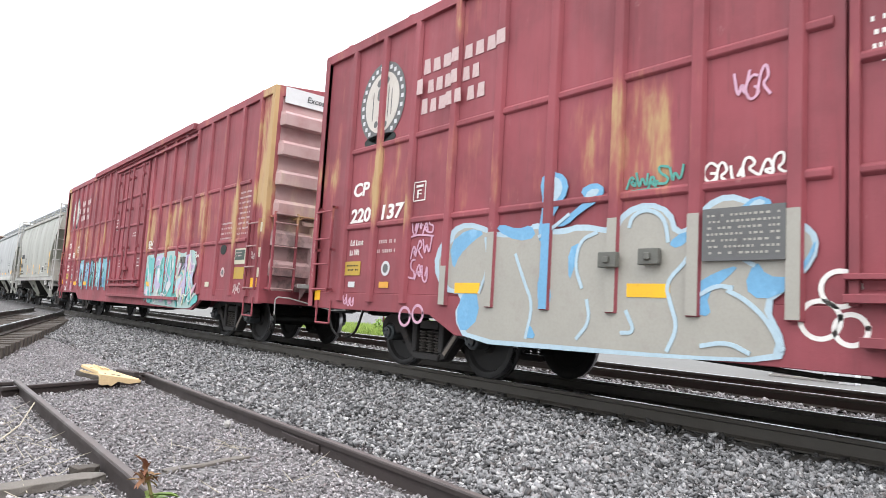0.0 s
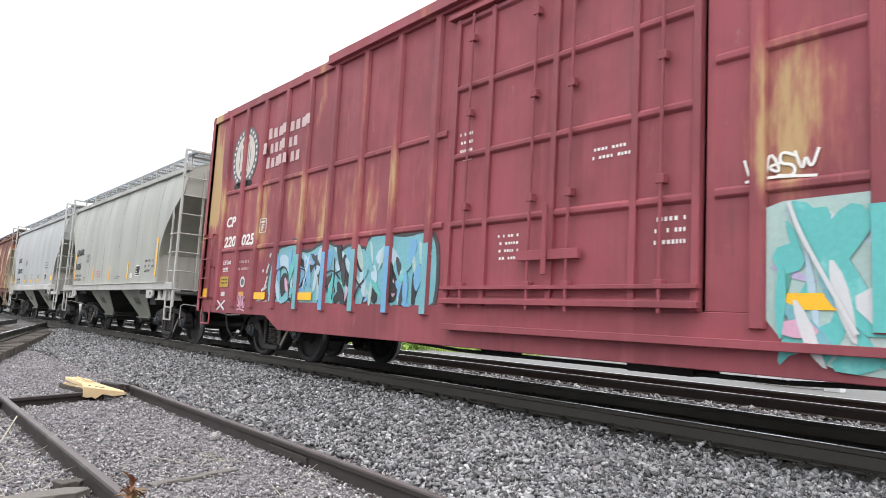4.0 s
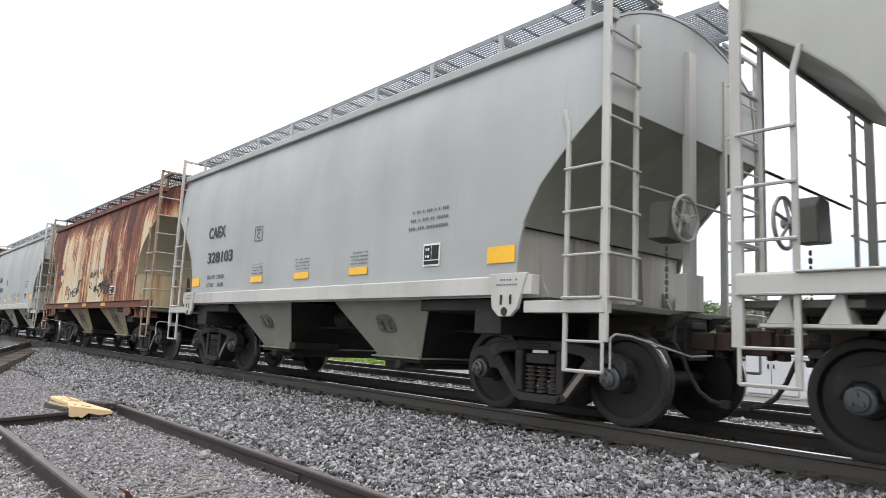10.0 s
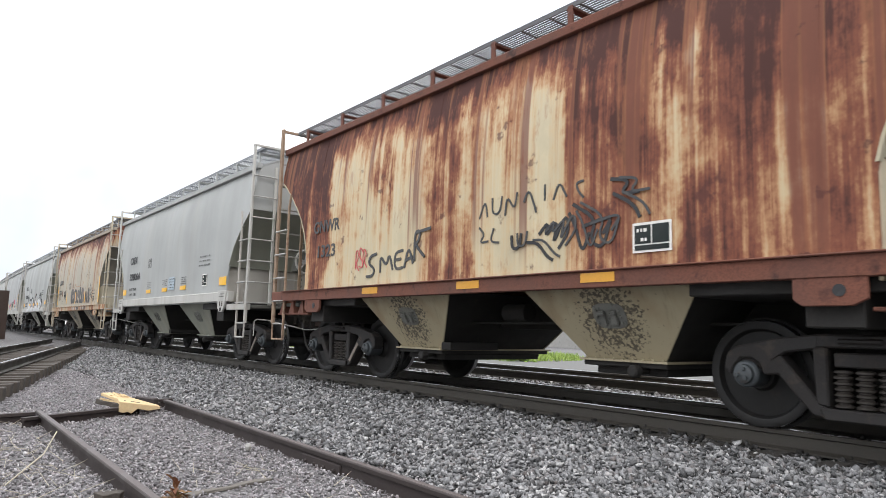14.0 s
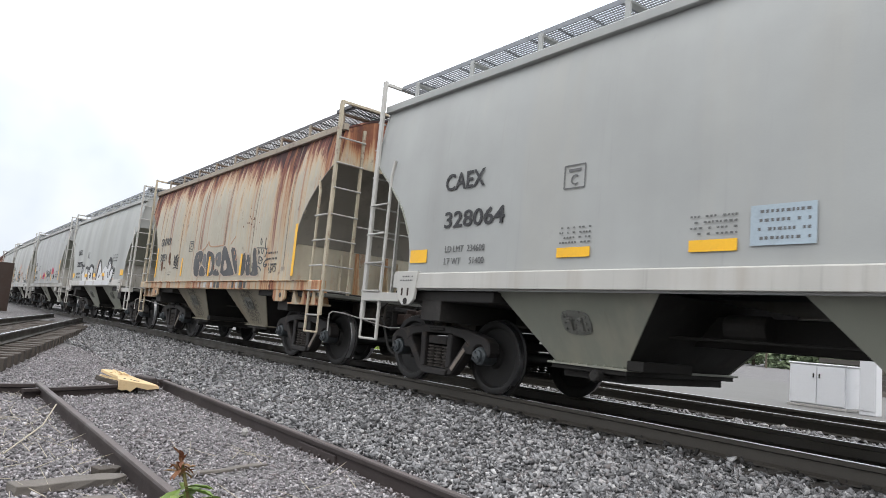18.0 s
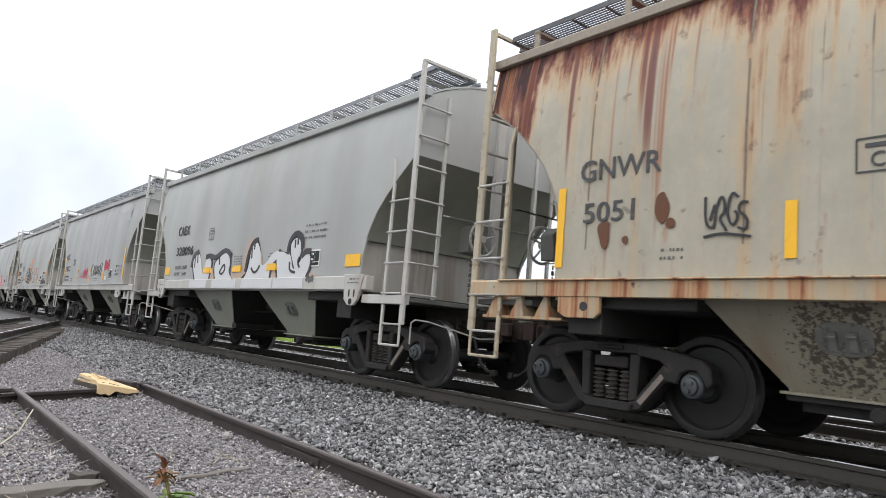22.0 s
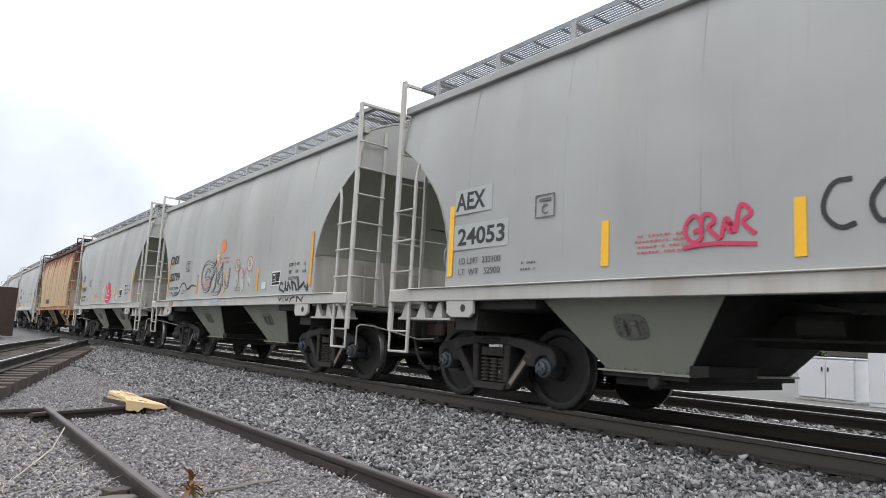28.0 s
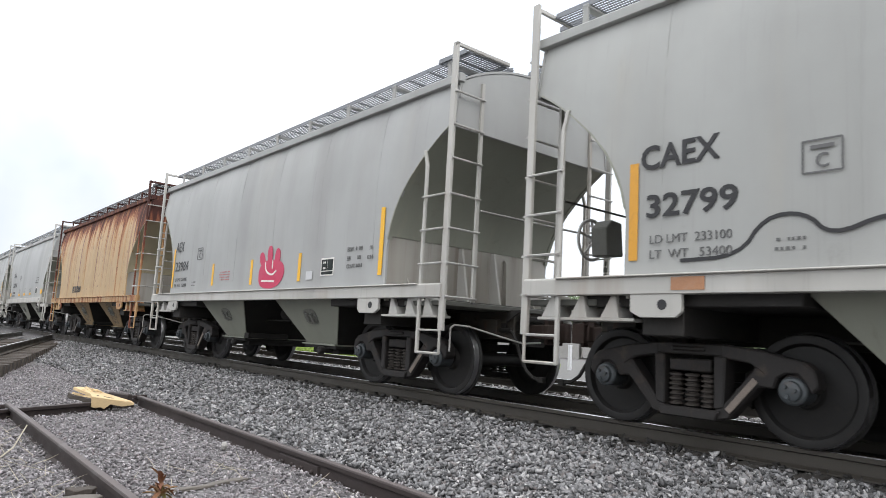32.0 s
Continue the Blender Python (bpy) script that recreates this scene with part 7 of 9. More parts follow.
    rear = [
        (M_SLATE, [(0.01, 0.3), (0.11, 0.72), (0.2, 0.91), (0.41, 1.01), (0.72, 1.04), (0.94, 1.13), (1.1, 0.94), (1.43, 0.88), (1.73, 1.0), (1.98, 1.01), (2.19, 0.92), (2.33, 0.86), (2.56, 0.94), (2.75, 0.88), (3.05, 0.86), (3.04, 0.02), (2.74, -0.02), (2.02, -0.04), (1.65, -0.02), (1.0, -0.03), (0.37, -0.03), (0.14, 0.08)]),
        (M_AQUA, [(0.07, 0.31), (0.17, 0.71), (0.25, 0.86), (0.42, 0.96), (0.73, 0.97), (0.95, 1.06), (1.07, 0.88), (1.43, 0.83), (1.73, 0.94), (1.97, 0.96), (2.19, 0.88), (2.35, 0.81), (2.57, 0.89), (2.75, 0.84), (3.03, 0.82), (3.02, 0.06), (2.74, 0.01), (2.02, -0.0), (1.64, 0.01), (1.0, 0.01), (0.36, 0.02), (0.18, 0.12)]),
        (M_BLUE, [(1.08, 0.76), (1.43, 0.79), (1.71, 0.86), (1.74, 0.67), (1.43, 0.41), (1.28, 0.12), (1.12, 0.17), (1.27, 0.56), (1.1, 0.61)]),
        (M_BLUE, [(1.97, 0.88), (2.15, 0.86), (2.13, 0.65), (2.02, 0.52), (1.95, 0.66)]),
        (M_BLUE, [(2.52, 0.83), (2.64, 0.85), (2.68, 0.61), (2.6, 0.58)]),
        (M_PALEBLUE, [(0.33, 0.74), (0.6, 0.88), (0.86, 0.73), (0.97, 0.47), (0.95, 0.09), (0.88, 0.09), (0.87, 0.47), (0.67, 0.68), (0.42, 0.58)]),
        (M_PALEBLUE, [(1.71, 0.9), (1.88, 0.91), (1.87, 0.76), (1.74, 0.44), (1.65, 0.21), (1.6, 0.31), (1.7, 0.63)]),
        (M_PALEBLUE, [(2.19, 0.64), (2.33, 0.72), (2.44, 0.63), (2.4, 0.55), (2.24, 0.51)]),
        (M_PALEBLUE, [(2.78, 0.77), (2.92, 0.78), (2.99, 0.67), (2.89, 0.6)]),
        (M_PALEBLUE, [(0.24, 0.49), (0.34, 0.64), (0.43, 0.42), (0.35, 0.3)]),
        (M_SPRAYBLACK, [(0.52, 0.43), (0.66, 0.57), (0.82, 0.49), (0.91, 0.27), (0.83, 0.09), (0.65, 0.11), (0.56, 0.26)]),
        (M_SPRAYBLACK, [(1.05, 0.83), (1.27, 0.74), (1.54, 0.63), (1.72, 0.71), (1.34, 0.35), (1.22, 0.3), (1.42, 0.57), (1.16, 0.65)]),
        (M_SPRAYBLACK, [(1.77, 0.4), (1.83, 0.75), (1.98, 0.84), (1.93, 0.57), (1.98, 0.3), (1.85, 0.12), (2.03, 0.03), (1.79, -0.02)]),
        (M_SPRAYBLACK, [(2.02, 0.21), (2.05, 0.44), (2.22, 0.36), (2.17, 0.25)]),
        (M_SPRAYBLACK, [(2.41, 0.71), (2.5, 0.8), (2.54, 0.62), (2.64, 0.41), (2.72, 0.28), (2.6, 0.05), (2.51, 0.07), (2.59, 0.29), (2.47, 0.5)]),
        (M_SPRAYBLACK, [(2.75, 0.78), (2.89, 0.68), (2.97, 0.51), (2.89, 0.51), (2.78, 0.64)]),
        (M_SPRAYBLACK, [(2.21, 0.13), (2.38, 0.28), (2.44, 0.21), (2.32, 0.05)]),
        (M_SPRAYBLACK, [(0.25, 0.22), (0.35, 0.32), (0.46, 0.16), (0.36, 0.05)]),
        (M_PINK, [(0.68, 0.49), (0.78, 0.43), (0.85, 0.22), (0.78, 0.15), (0.72, 0.32)]),
        (M_PINK, [(2.07, 0.3), (2.11, 0.39), (2.19, 0.34), (2.14, 0.27)]),
        (M_PINK, [(2.54, 0.34), (2.64, 0.29), (2.58, 0.13), (2.52, 0.07), (2.56, 0.21)]),
        (M_PINK, [(1.8, 0.44), (1.84, 0.46), (1.85, 0.34), (1.81, 0.3)]),
        (M_PINK, [(1.39, 0.67), (1.53, 0.73), (1.51, 0.66)]),
    ]
    cuts = [[(0.42, 0.58), (0.67, 0.68), (0.87, 0.47), (0.88, 0.09)],
        [(1.16, 0.61), (1.43, 0.57), (1.22, 0.3)],
        [(2.22, 0.73), (2.24, 0.43), (2.21, 0.13)],
        [(2.71, 0.53), (2.81, 0.41), (2.95, 0.29)],
        [(2.42, 0.55), (2.22, 0.49)],
        [(2.02, 0.52), (2.19, 0.56), (2.4, 0.42)],
        [(2.77, 0.06), (2.85, 0.29), (3.02, 0.4)]]
    sparks = [[(0.06, 0.71), (-0.02, 0.56)],
        [(0.04, 0.5), (-0.04, 0.33)],
        [(0.03, 0.33), (-0.16, 0.26)],
        [(-0.0, 0.16), (-0.34, 0.06)],
        [(0.08, 0.08), (-0.26, 0.01)],
        [(-0.13, 0.62), (-0.17, 0.58)],
        [(0.11, 0.89), (0.06, 0.83)]]
    more = [(M_SLATE, [(2.95, -0.04), (2.95, 1.02), (3.4, 1.06), (3.9, 0.98), (4.3, 1.04), (4.56, 0.9), (4.6, 0.3), (4.52, -0.03)]), (M_AQUA, [(2.95, 0.0), (2.95, 0.97), (3.4, 1.0), (3.9, 0.92), (4.3, 0.98), (4.5, 0.86), (4.54, 0.3), (4.46, 0.0)])]
    paint_layers(b, 6.30, 0.90, more, x, "aqua spray-painted letter")
    mixed = shards(rng, 0.15, 4.4, 0.05, 0.92, 70, [M_TEAL, M_PALEBLUE, M_SLATE, M_BLUE, M_AQUA, M_SPRAYBLACK, M_PALEAQUA])
    paint_layers(b, 6.30, 0.90, rear[:2] + mixed[:46], x, "aqua spray-painted letter", 1)
    paint_layers(b, 6.30, 0.90, rear[2:], x - 0.008, "aqua spray-painted letter", 1)
    paint_layers(b, 6.30, 0.90, mixed[46:], x - 0.013, "aqua spray-painted sliver", 1)
    again = [(m, [(p[0] + 2.9, p[1]) for p in o]) for m, o in rear[2:] if max(p[0] for p in o) < 1.6]
    paint_layers(b, 6.30, 0.90, again, x - 0.008, "aqua spray-painted letter", 1)
    strokes(b, 6.30, 0.90, cuts, 0.022, M_SPRAYBLACK, x - 0.021, 0.002)
    strokes(b, 6.30, 0.90, sparks, 0.05, M_PATCHWHITE, x + 0.001, 0.002)
    mixed = shards(rng, 0.08, 2.6, 0.04, 1.2, 60, [M_TEAL, M_GREEN, M_PALEBLUE, M_LILAC, M_TEAL, M_AQUA, M_SPRAYWHITE]) + shards(rng, 2.6, 3.75, 0.06, 1.2, 26, [M_CREAM, M_LILAC, M_PALEBLUE, M_TEAL, M_PINK])
    paint_layers(b, -2.04, 0.54, front[:1] + mixed[:55], x - 0.012, "teal and lilac spray-painted letter", 1)
    paint_layers(b, -2.04, 0.54, front[1:], x - 0.024, "teal and lilac spray-painted letter", 1)
    paint_layers(b, -2.04, 0.54, mixed[55:], x - 0.031, "teal and lilac spray-painted sliver", 1)
    strokes(b, -2.04, 0.54, flow, 0.03, M_SPRAYWHITE, x - 0.042, 0.002)
    plate(b, -6.55, 1.08, 0.22, 0.10, M_CREAM, "placard", "small cream placard", x)
    plate(b, -6.02, 1.35, 0.14, 0.14, M_NOTICE, "placard", "small orange square placard", x - 0.004)
    for r, m in ((5.18, M_AQUA), (4.37, M_BLUE), (3.56, M_AQUA), (2.75, M_BLUE), (1.95, M_AQUA), (-2.88, M_TEAL), (-3.68, M_TEAL), (-4.50, M_TEAL), (-5.30, M_LILAC)):
        part("painted_rib", kept(("rib_face", 0.86), lambda: None), m, b, "", pose(-BX - 0.0555, r, 0.87))
    strokes(b, 8.30, 0.80, [[(0, 0), (0.34, 0.17)], [(0, 0.17), (0.34, 0)]], 0.035, M_SPRAYWHITE, x - 0.013)
    for u, z, w, h, n, m in ((-1.95, 2.02, 0.5, 0.2, 4, M_WHITE), (-8.55, 1.55, 0.3, 0.14, 3, M_DULLPRINT), (-7.72, 1.0, 0.12, 0.6, 3, M_DULLPRINT), (-5.6, 1.65, 0.35, 0.15, 2, M_WHITE), (7.4, 0.85, 0.3, 0.25, 4, M_PINK), (-8.0, 0.92, 0.3, 0.2, 3, M_DULLPRINT)):
        strokes(b, u, z, tag_lines(rng, w, h, n), 0.022, m, x - 0.006)
    blobs(b, -7.15, 1.72, [[(0, 0), (0.02, 0.12), (0.12, 0.16), (0.3, 0.14), (0.32, 0.02), (0.18, -0.06)]], M_PANEL, x)
    # pale band with its words on the leading end
    part("end_band", Shape().box(-1.38, 1.38, -0.006, 0, -0.15, 0.15).mesh("end_band"), M_SPRAYWHITE, b, "pale band on the end wall", pose(0, -9.262, 4.60))
    part("lettering", lettering("Excess Height Car", 0.16, 0.002, 0.15), M_BLACK, b, "black words on the pale band", Matrix.Translation((-0.35, -9.271, 4.60)) @ pose(0, 0, 0, 90, 0, 0))


AT = {"c": 36.80, "d": 48.90, "e": 61.15, "f": 73.32, "g": 85.50, "h": 97.72, "i": 109.98, "j": 122.05, "k": 134.27, "l": 146.45}


def spot(cx, cz, r):
    return [(cx + r * math.cos(2 * math.pi * q / 16), cz + r * math.sin(2 * math.pi * q / 16)) for q in range(16)]


def build_hoppers():
    p = greys(1.0, 0.88, 0.14, 0.25, (1.01, 1.0, 0.91))
    c = hopper("pale grey two-bay covered hopper with yellow stripes and black lettering", AT["c"], "ribbed", *p, p[0], M_GALV, 1, seam_paint=p[2])
    ribbed_marks(c, "GNWR", 0.98, "1625", 0.65, "233100", "52900", M_BLACK, M_YELLOW, 0.035)

    p = greys(2.0, 0.97, 0.06, 0.2, (0.99, 1.0, 1.0))
    d = hopper("clean pale grey covered hopper with yellow plates and tall lettering", AT["d"], "smooth", *p, p[0], M_GALV, -1)
    smooth_marks(d, "328103")

    P_SLOPE = car_paint("cream_slope", (0.44, 0.39, 0.27), 8.8, dirt=(0.05, 0.04, 0.03), dirty=0.6, tint=(0.2, 0.1, 0.04), tinted=0.3)
    p = rusts(1.7, 0.86, (0.55, 0.47, 0.31), ((-4.45, -2.8, 0.135), (-2.6, -1.5, 0.105), (0.15, 0.95, 0.11), (3.5, 5.9, 0.13), (-5.4, -5.0, 0.05)), 0.7, 1.75)
    p = (p[0], worn("hopper_rust_frame", (0.150, 0.058, 0.038), 0.85, 0, 0.6, 7, 0.5, dirt=(0.035, 0.016, 0.013), dirty=0.85), p[2])
    e = hopper("cream covered hopper heavily streaked and banded with dark rust", AT["e"], "ribbed", *p, p[1], M_DARKGRATE, 0, rusted_paint("hopper_rusted_end", (0.52, 0.44, 0.29), 7.7, 0.75, (), 0.9), P_SLOPE, ladder_paint=worn("hopper_rusted_ladder", (0.27, 0.19, 0.13), 0.8, 0, 0.35, 9, 0.4, dirt=(0.11, 0.04, 0.028), dirty=1.0))
    rng = random.Random(31)
    text(e, "GNWR", 3.98, 3.14, 2.36, 0.2, M_SLATE, 0.02, label="faded stencilled reporting mark")
    text(e, "1323", 3.82, 3.25, 1.96, 0.2, M_SLATE, 0.02, label="faded stencilled car number")
    data_panel(e, -2.46, 1.62, 0.40, 0.27)
    smear = [[(0.36, 0.36), (0.19, 0.34), (0.14, 0.23), (0.32, 0.15), (0.26, 0.05), (0.09, 0.05)],
        [(0.46, 0.09), (0.45, 0.34), (0.61, 0.16), (0.68, 0.35), (0.77, 0.11)],
        [(1.01, 0.36), (0.81, 0.34), (0.82, 0.11), (1.01, 0.13)],
        [(0.81, 0.24), (0.97, 0.25)],
        [(1.04, 0.12), (1.13, 0.41), (1.24, 0.17)],
        [(1.07, 0.22), (1.23, 0.26)],
        [(1.27, 0.2), (1.26, 0.58), (1.39, 0.59), (1.35, 0.45), (1.27, 0.42), (1.49, 0.24)],
        [(1.31, 0.57), (1.61, 0.6)]]
    thin = [[(2.54, 0.6), (2.64, 0.82), (2.68, 0.61)],
        [(2.76, 0.82), (2.76, 0.63), (2.89, 0.63), (2.92, 0.82)],
        [(2.97, 0.59), (3.0, 0.82), (3.12, 0.63), (3.16, 0.83)],
        [(3.26, 0.7), (3.34, 0.85), (3.45, 0.57)],
        [(3.57, 0.85), (3.57, 0.68)],
        [(3.69, 0.67), (3.77, 0.86), (3.87, 0.68)],
        [(4.09, 0.81), (3.99, 0.8), (4.02, 0.71), (4.09, 0.64)],
        [(2.54, 0.5), (2.64, 0.41), (2.55, 0.32), (2.7, 0.33)],
        [(2.79, 0.47), (2.73, 0.32), (2.88, 0.3)]]
    heavy = [[(3.31, 0.26), (3.47, 0.25), (3.61, 0.09), (3.69, 0.05)],
        [(3.49, 0.33), (3.63, 0.46), (3.57, 0.28), (3.77, 0.48), (3.67, 0.17), (3.86, 0.52), (3.91, 0.33), (3.76, 0.16)],
        [(3.9, 0.51), (3.99, 0.36), (4.07, 0.08), (4.16, 0.29)],
        [(3.95, 0.59), (4.25, 0.41), (4.16, 0.21), (4.32, 0.11), (4.41, 0.38)],
        [(4.07, 0.35), (4.45, 0.43), (4.32, 0.26)],
        [(4.41, 0.77), (4.64, 0.73), (4.52, 0.61), (4.74, 0.61)],
        [(4.44, 0.63), (4.67, 0.5), (4.74, 0.37)],
        [(3.08, 0.36), (3.09, 0.21), (3.2, 0.21), (3.23, 0.37)]]
    strokes(e, 2.40, 1.44, smear, 0.04, M_SLATE)
    strokes(e, 2.40, 1.44, thin, 0.024, M_SLATE)
    strokes(e, 2.40, 1.44, heavy, 0.035, M_SPRAYBLACK)
    strokes(e, 2.34, 1.47, [[(q[0] * 1.01, q[1] * 0.96) for q in line] for line in heavy], 0.025, M_SLATE, -1.5875)
    strokes(e, 2.62, 1.62, tag_lines(rng, 0.3, 0.3, 3), 0.018, M_REDINK)
    for u in (2.14, 0.01, -1.88):
        plate(e, u, 1.285, 0.40, 0.09, M_ORANGE, "reflective_plate", "faded orange sill plate", -1.6175)

    p = greys(3.0, 0.96, 0.1, 0.22, (0.99, 1.0, 0.99))
    f = hopper("pale grey covered hopper with a pale blue notice and tall lettering", AT["f"], "smooth", *p, p[0], M_GALV, -1)
    smooth_marks(f, "328064")
    plate(f, -0.55, 1.76, 0.50, 0.32, M_PATCHBLUE, "notice_panel", "pale blue notice panel")
    bars(f, -0.55, 1.88, 0.42, 4, 0.07, M_PRINT, -1.588, seed=15)

    p = rusts(3.1, 0.36, (0.405, 0.365, 0.275), ((-5.6, -4.9, 0.08), (-4.05, -3.05, 0.08), (4.75, 5.9, 0.15), (2.0, 2.5, 0.04), (-1.0, -0.4, 0.03)), 1.0, 1.35)
    p = (rusted_paint("hopper_red_rusted", (0.375, 0.343, 0.268), 3.1, 0.42, ((-5.6, -4.9, 0.08), (-4.05, -3.05, 0.07), (4.75, 5.9, 0.13), (2.0, 2.5, 0.03)), 1.0, (0.055, 0.026, 0.027), 0.2, (0.31, 0.165, 0.095), (0.135, 0.042, 0.038)), p[1], p[2])
    eave = worn("brown_stained_eave", (0.31, 0.265, 0.21), 0.7, 0, 0.4, 3, 0.4, dirt=(0.12, 0.06, 0.05), dirty=0.75)
    seam = worn("dark_stained_seam", (0.20, 0.165, 0.125), 0.75, 0, 0.5, 3, 0.4, dirt=(0.07, 0.04, 0.035), dirty=0.8)
    g = hopper("cream covered hopper with thin rust runs and dark painted letters", AT["g"], "ribbed", *p, eave, M_DARKGRATE, 1, rusted_paint("hopper_rusted_end", (0.44, 0.40, 0.31), 9.7, 0.55, (), 0.8), car_paint("grey_slope", (0.22, 0.205, 0.175), 6.6, dirt=(0.04, 0.035, 0.03), dirty=0.7, tint=(0.34, 0.31, 0.25), tinted=0.5), seam,
               ladder_paint=worn("hopper_cream_ladder", (0.40, 0.35, 0.26), 0.7, 0, 0.3, 9, 0.4, dirt=(0.15, 0.055, 0.035), dirty=0.8))
    text(g, "GNWR", 3.98, 3.08, 2.42, 0.21, M_SLATE, 0.008, label="stencilled reporting mark")
    text(g, "5051", 3.92, 3.34, 2.0, 0.2, M_SLATE, 0.008, label="stencilled car number")
    bars(g, 2.95, 1.62, 0.22, 2, 0.07, M_PRINT, seed=4)
    clearance_box(g, 1.39, 2.21, "C", M_SLATE)
    bars(g, -3.36, 1.90, 0.5, 3, 0.11, M_SLATE, seed=3)
    for u, z, h in ((4.20, 1.88, 0.8), (1.96, 1.72, 0.44), (-4.30, 1.90, 0.92)):
        plate(g, u, z, 0.09, h, M_YELLOW, "reflective_stripe", "upright yellow reflective stripe", -1.5845)
    rng = random.Random(41)
    letters = [[(0.23, 0.04), (0.11, 0.28), (0.15, 0.53), (0.39, 0.6), (0.64, 0.59), (0.68, 0.38), (0.57, 0.33), (0.5, 0.27), (0.54, 0.02)],
        [(0.57, 0.02), (0.58, 0.18), (0.68, 0.26), (0.9, 0.17), (1.0, 0.03)],
        [(1.03, 0.03), (1.0, 0.33), (0.95, 0.57), (1.17, 0.56), (1.39, 0.49), (1.5, 0.35), (1.51, 0.16), (1.44, 0.03)],
        [(1.49, 0.03), (1.54, 0.13), (1.69, 0.16), (1.82, 0.1), (1.89, 0.02)],
        [(1.96, 0.02), (1.96, 0.3), (1.92, 0.63), (2.11, 0.64), (2.32, 0.43), (2.57, 0.21), (2.73, 0.07), (2.71, 0.02)],
        [(2.4, 0.6), (2.68, 0.57), (2.83, 0.27), (2.91, 0.03), (2.77, 0.09), (2.57, 0.35)],
        [(3.12, 0.46), (3.26, 0.42), (3.31, 0.19), (3.25, 0.02), (3.11, 0.02)],
        [(3.33, 0.42), (3.48, 0.39), (3.54, 0.12), (3.6, 0.02), (3.35, 0.02)],
        [(3.6, 0.53), (3.77, 0.52), (3.82, 0.3), (3.94, 0.11), (3.99, 0.01), (3.64, 0.01), (3.61, 0.06), (3.72, 0.12)]]
    holes = [[(1.19, 0.09), (1.12, 0.44), (1.27, 0.4), (1.38, 0.26), (1.34, 0.09)], [(2.11, 0.12), (2.12, 0.4), (2.32, 0.2), (2.26, 0.13)]]
    greyed = [[(0.68, 0.30), (0.72, 0.55), (0.92, 0.50), (0.98, 0.05), (0.84, 0.03)], [(1.52, 0.40), (1.55, 0.52), (1.88, 0.55), (1.90, 0.20), (1.62, 0.24)]]
    for o in greyed:
        blobs(g, 1.15, 1.46, [o], M_FADEDINK, depth=0.001, label="thin grey spray between the letters", rounds=1)
    for n, o in enumerate(letters):
        blobs(g, 1.15, 1.46, [grown(o, 0.05)], M_RIM, depth=0.0015 + 0.0002 * n, label="pale rim of a painted letter", rounds=1)
        blobs(g, 1.15, 1.46, [grown(o, 0.018)], M_SLATE, -1.586, 0.0012 + 0.0002 * n, "dark spray-painted block letter", 1)
    for o in holes:
        blobs(g, 1.15, 1.46, [o], M_RIM, -1.589, 0.0015, "pale middle of a painted letter", 1)
    strokes(g, 1.15, 1.46, [[(0.55, 0.61), (0.78, 0.66), (0.96, 0.80)], [(0.96, 0.80), (1.1, 0.66), (1.9, 0.68)], [(2.35, 0.68), (2.6, 0.84)]], 0.022, M_CLAY, depth=0.0015, label="thin brown spray-painted line")
    for q in range(16):
        a, b = rng.uniform(0.1, 3.8), rng.uniform(0.05, 0.45)
        strokes(g, 1.15, 1.46, [[(a, b), (a + rng.uniform(-0.02, 0.02), b + rng.uniform(0.05, 0.12))]], rng.uniform(0.015, 0.035), rng.choice([M_RIM, M_CLAY, M_RUSTIRON, M_FADEDINK]), -1.5915, 0.0015)
    for q in range(18):
        plate(g, 1.05 - 0.21 * q, 1.275, rng.uniform(0.08, 0.16), 0.12, rng.choice([M_RIM, M_CLAY, M_SLATE, M_PATCHWHITE]), "graffiti", "paint drips on the sill", -1.6175)
    for u in (-0.05, -1.93):
        plate(g, u, 1.69, 0.09, 0.44, M_YELLOW, "reflective_stripe", "upright yellow reflective stripe", -1.594)
    strokes(g, 2.66, 1.74, tag_lines(rng, 0.38, 0.28, 4), 0.022, M_SPRAYBLACK)
    for du, dz, w, h in ((3.06, 1.98, 0.16, 0.34), (3.66, 1.80, 0.18, 0.3), (2.97, 1.83, 0.1, 0.12), (3.42, 1.72, 0.07, 0.1)):
        blobs(g, du, dz, [[(w * 0.5 * rng.uniform(0.6, 1.2) * math.cos(a), h * 0.5 * rng.uniform(0.6, 1.2) * math.sin(a)) for a in (0, 0.7, 1.4, 2.1, 2.8, 3.5, 4.2, 4.9, 5.6)]], M_RUSTIRON, -1.588, label="bare rusted patch")
    loops = [[(-0.1, 0.68), (-0.13, 0.62), (-0.08, 0.54), (-0.04, 0.6), (-0.1, 0.68)], [(-0.26, 0.5), (0.0, 0.49), (0.24, 0.47)], [(-0.2, 0.47), (-0.14, 0.36), (-0.11, 0.44)], [(-0.05, 0.47), (0.02, 0.35), (0.07, 0.46)],
        [(0.12, 0.68), (0.12, 0.46), (0.24, 0.45), (0.18, 0.32), (0.14, 0.31)], [(-0.12, 0.32), (-0.1, 0.19)], [(-0.12, 0.32), (-0.02, 0.32), (0.08, 0.25), (-0.01, 0.17), (-0.1, 0.21)], [(0.09, 0.27), (-0.05, 0.24)],
        [(0.29, 0.25), (0.17, 0.24), (0.13, 0.15), (0.22, 0.11), (0.29, 0.16), (0.19, 0.17)], [(-0.16, 0.14), (-0.04, 0.12), (0.06, 0.05)]]
    strokes(g, -2.9, 1.5, loops, 0.02, M_SLATE, depth=0.0015)
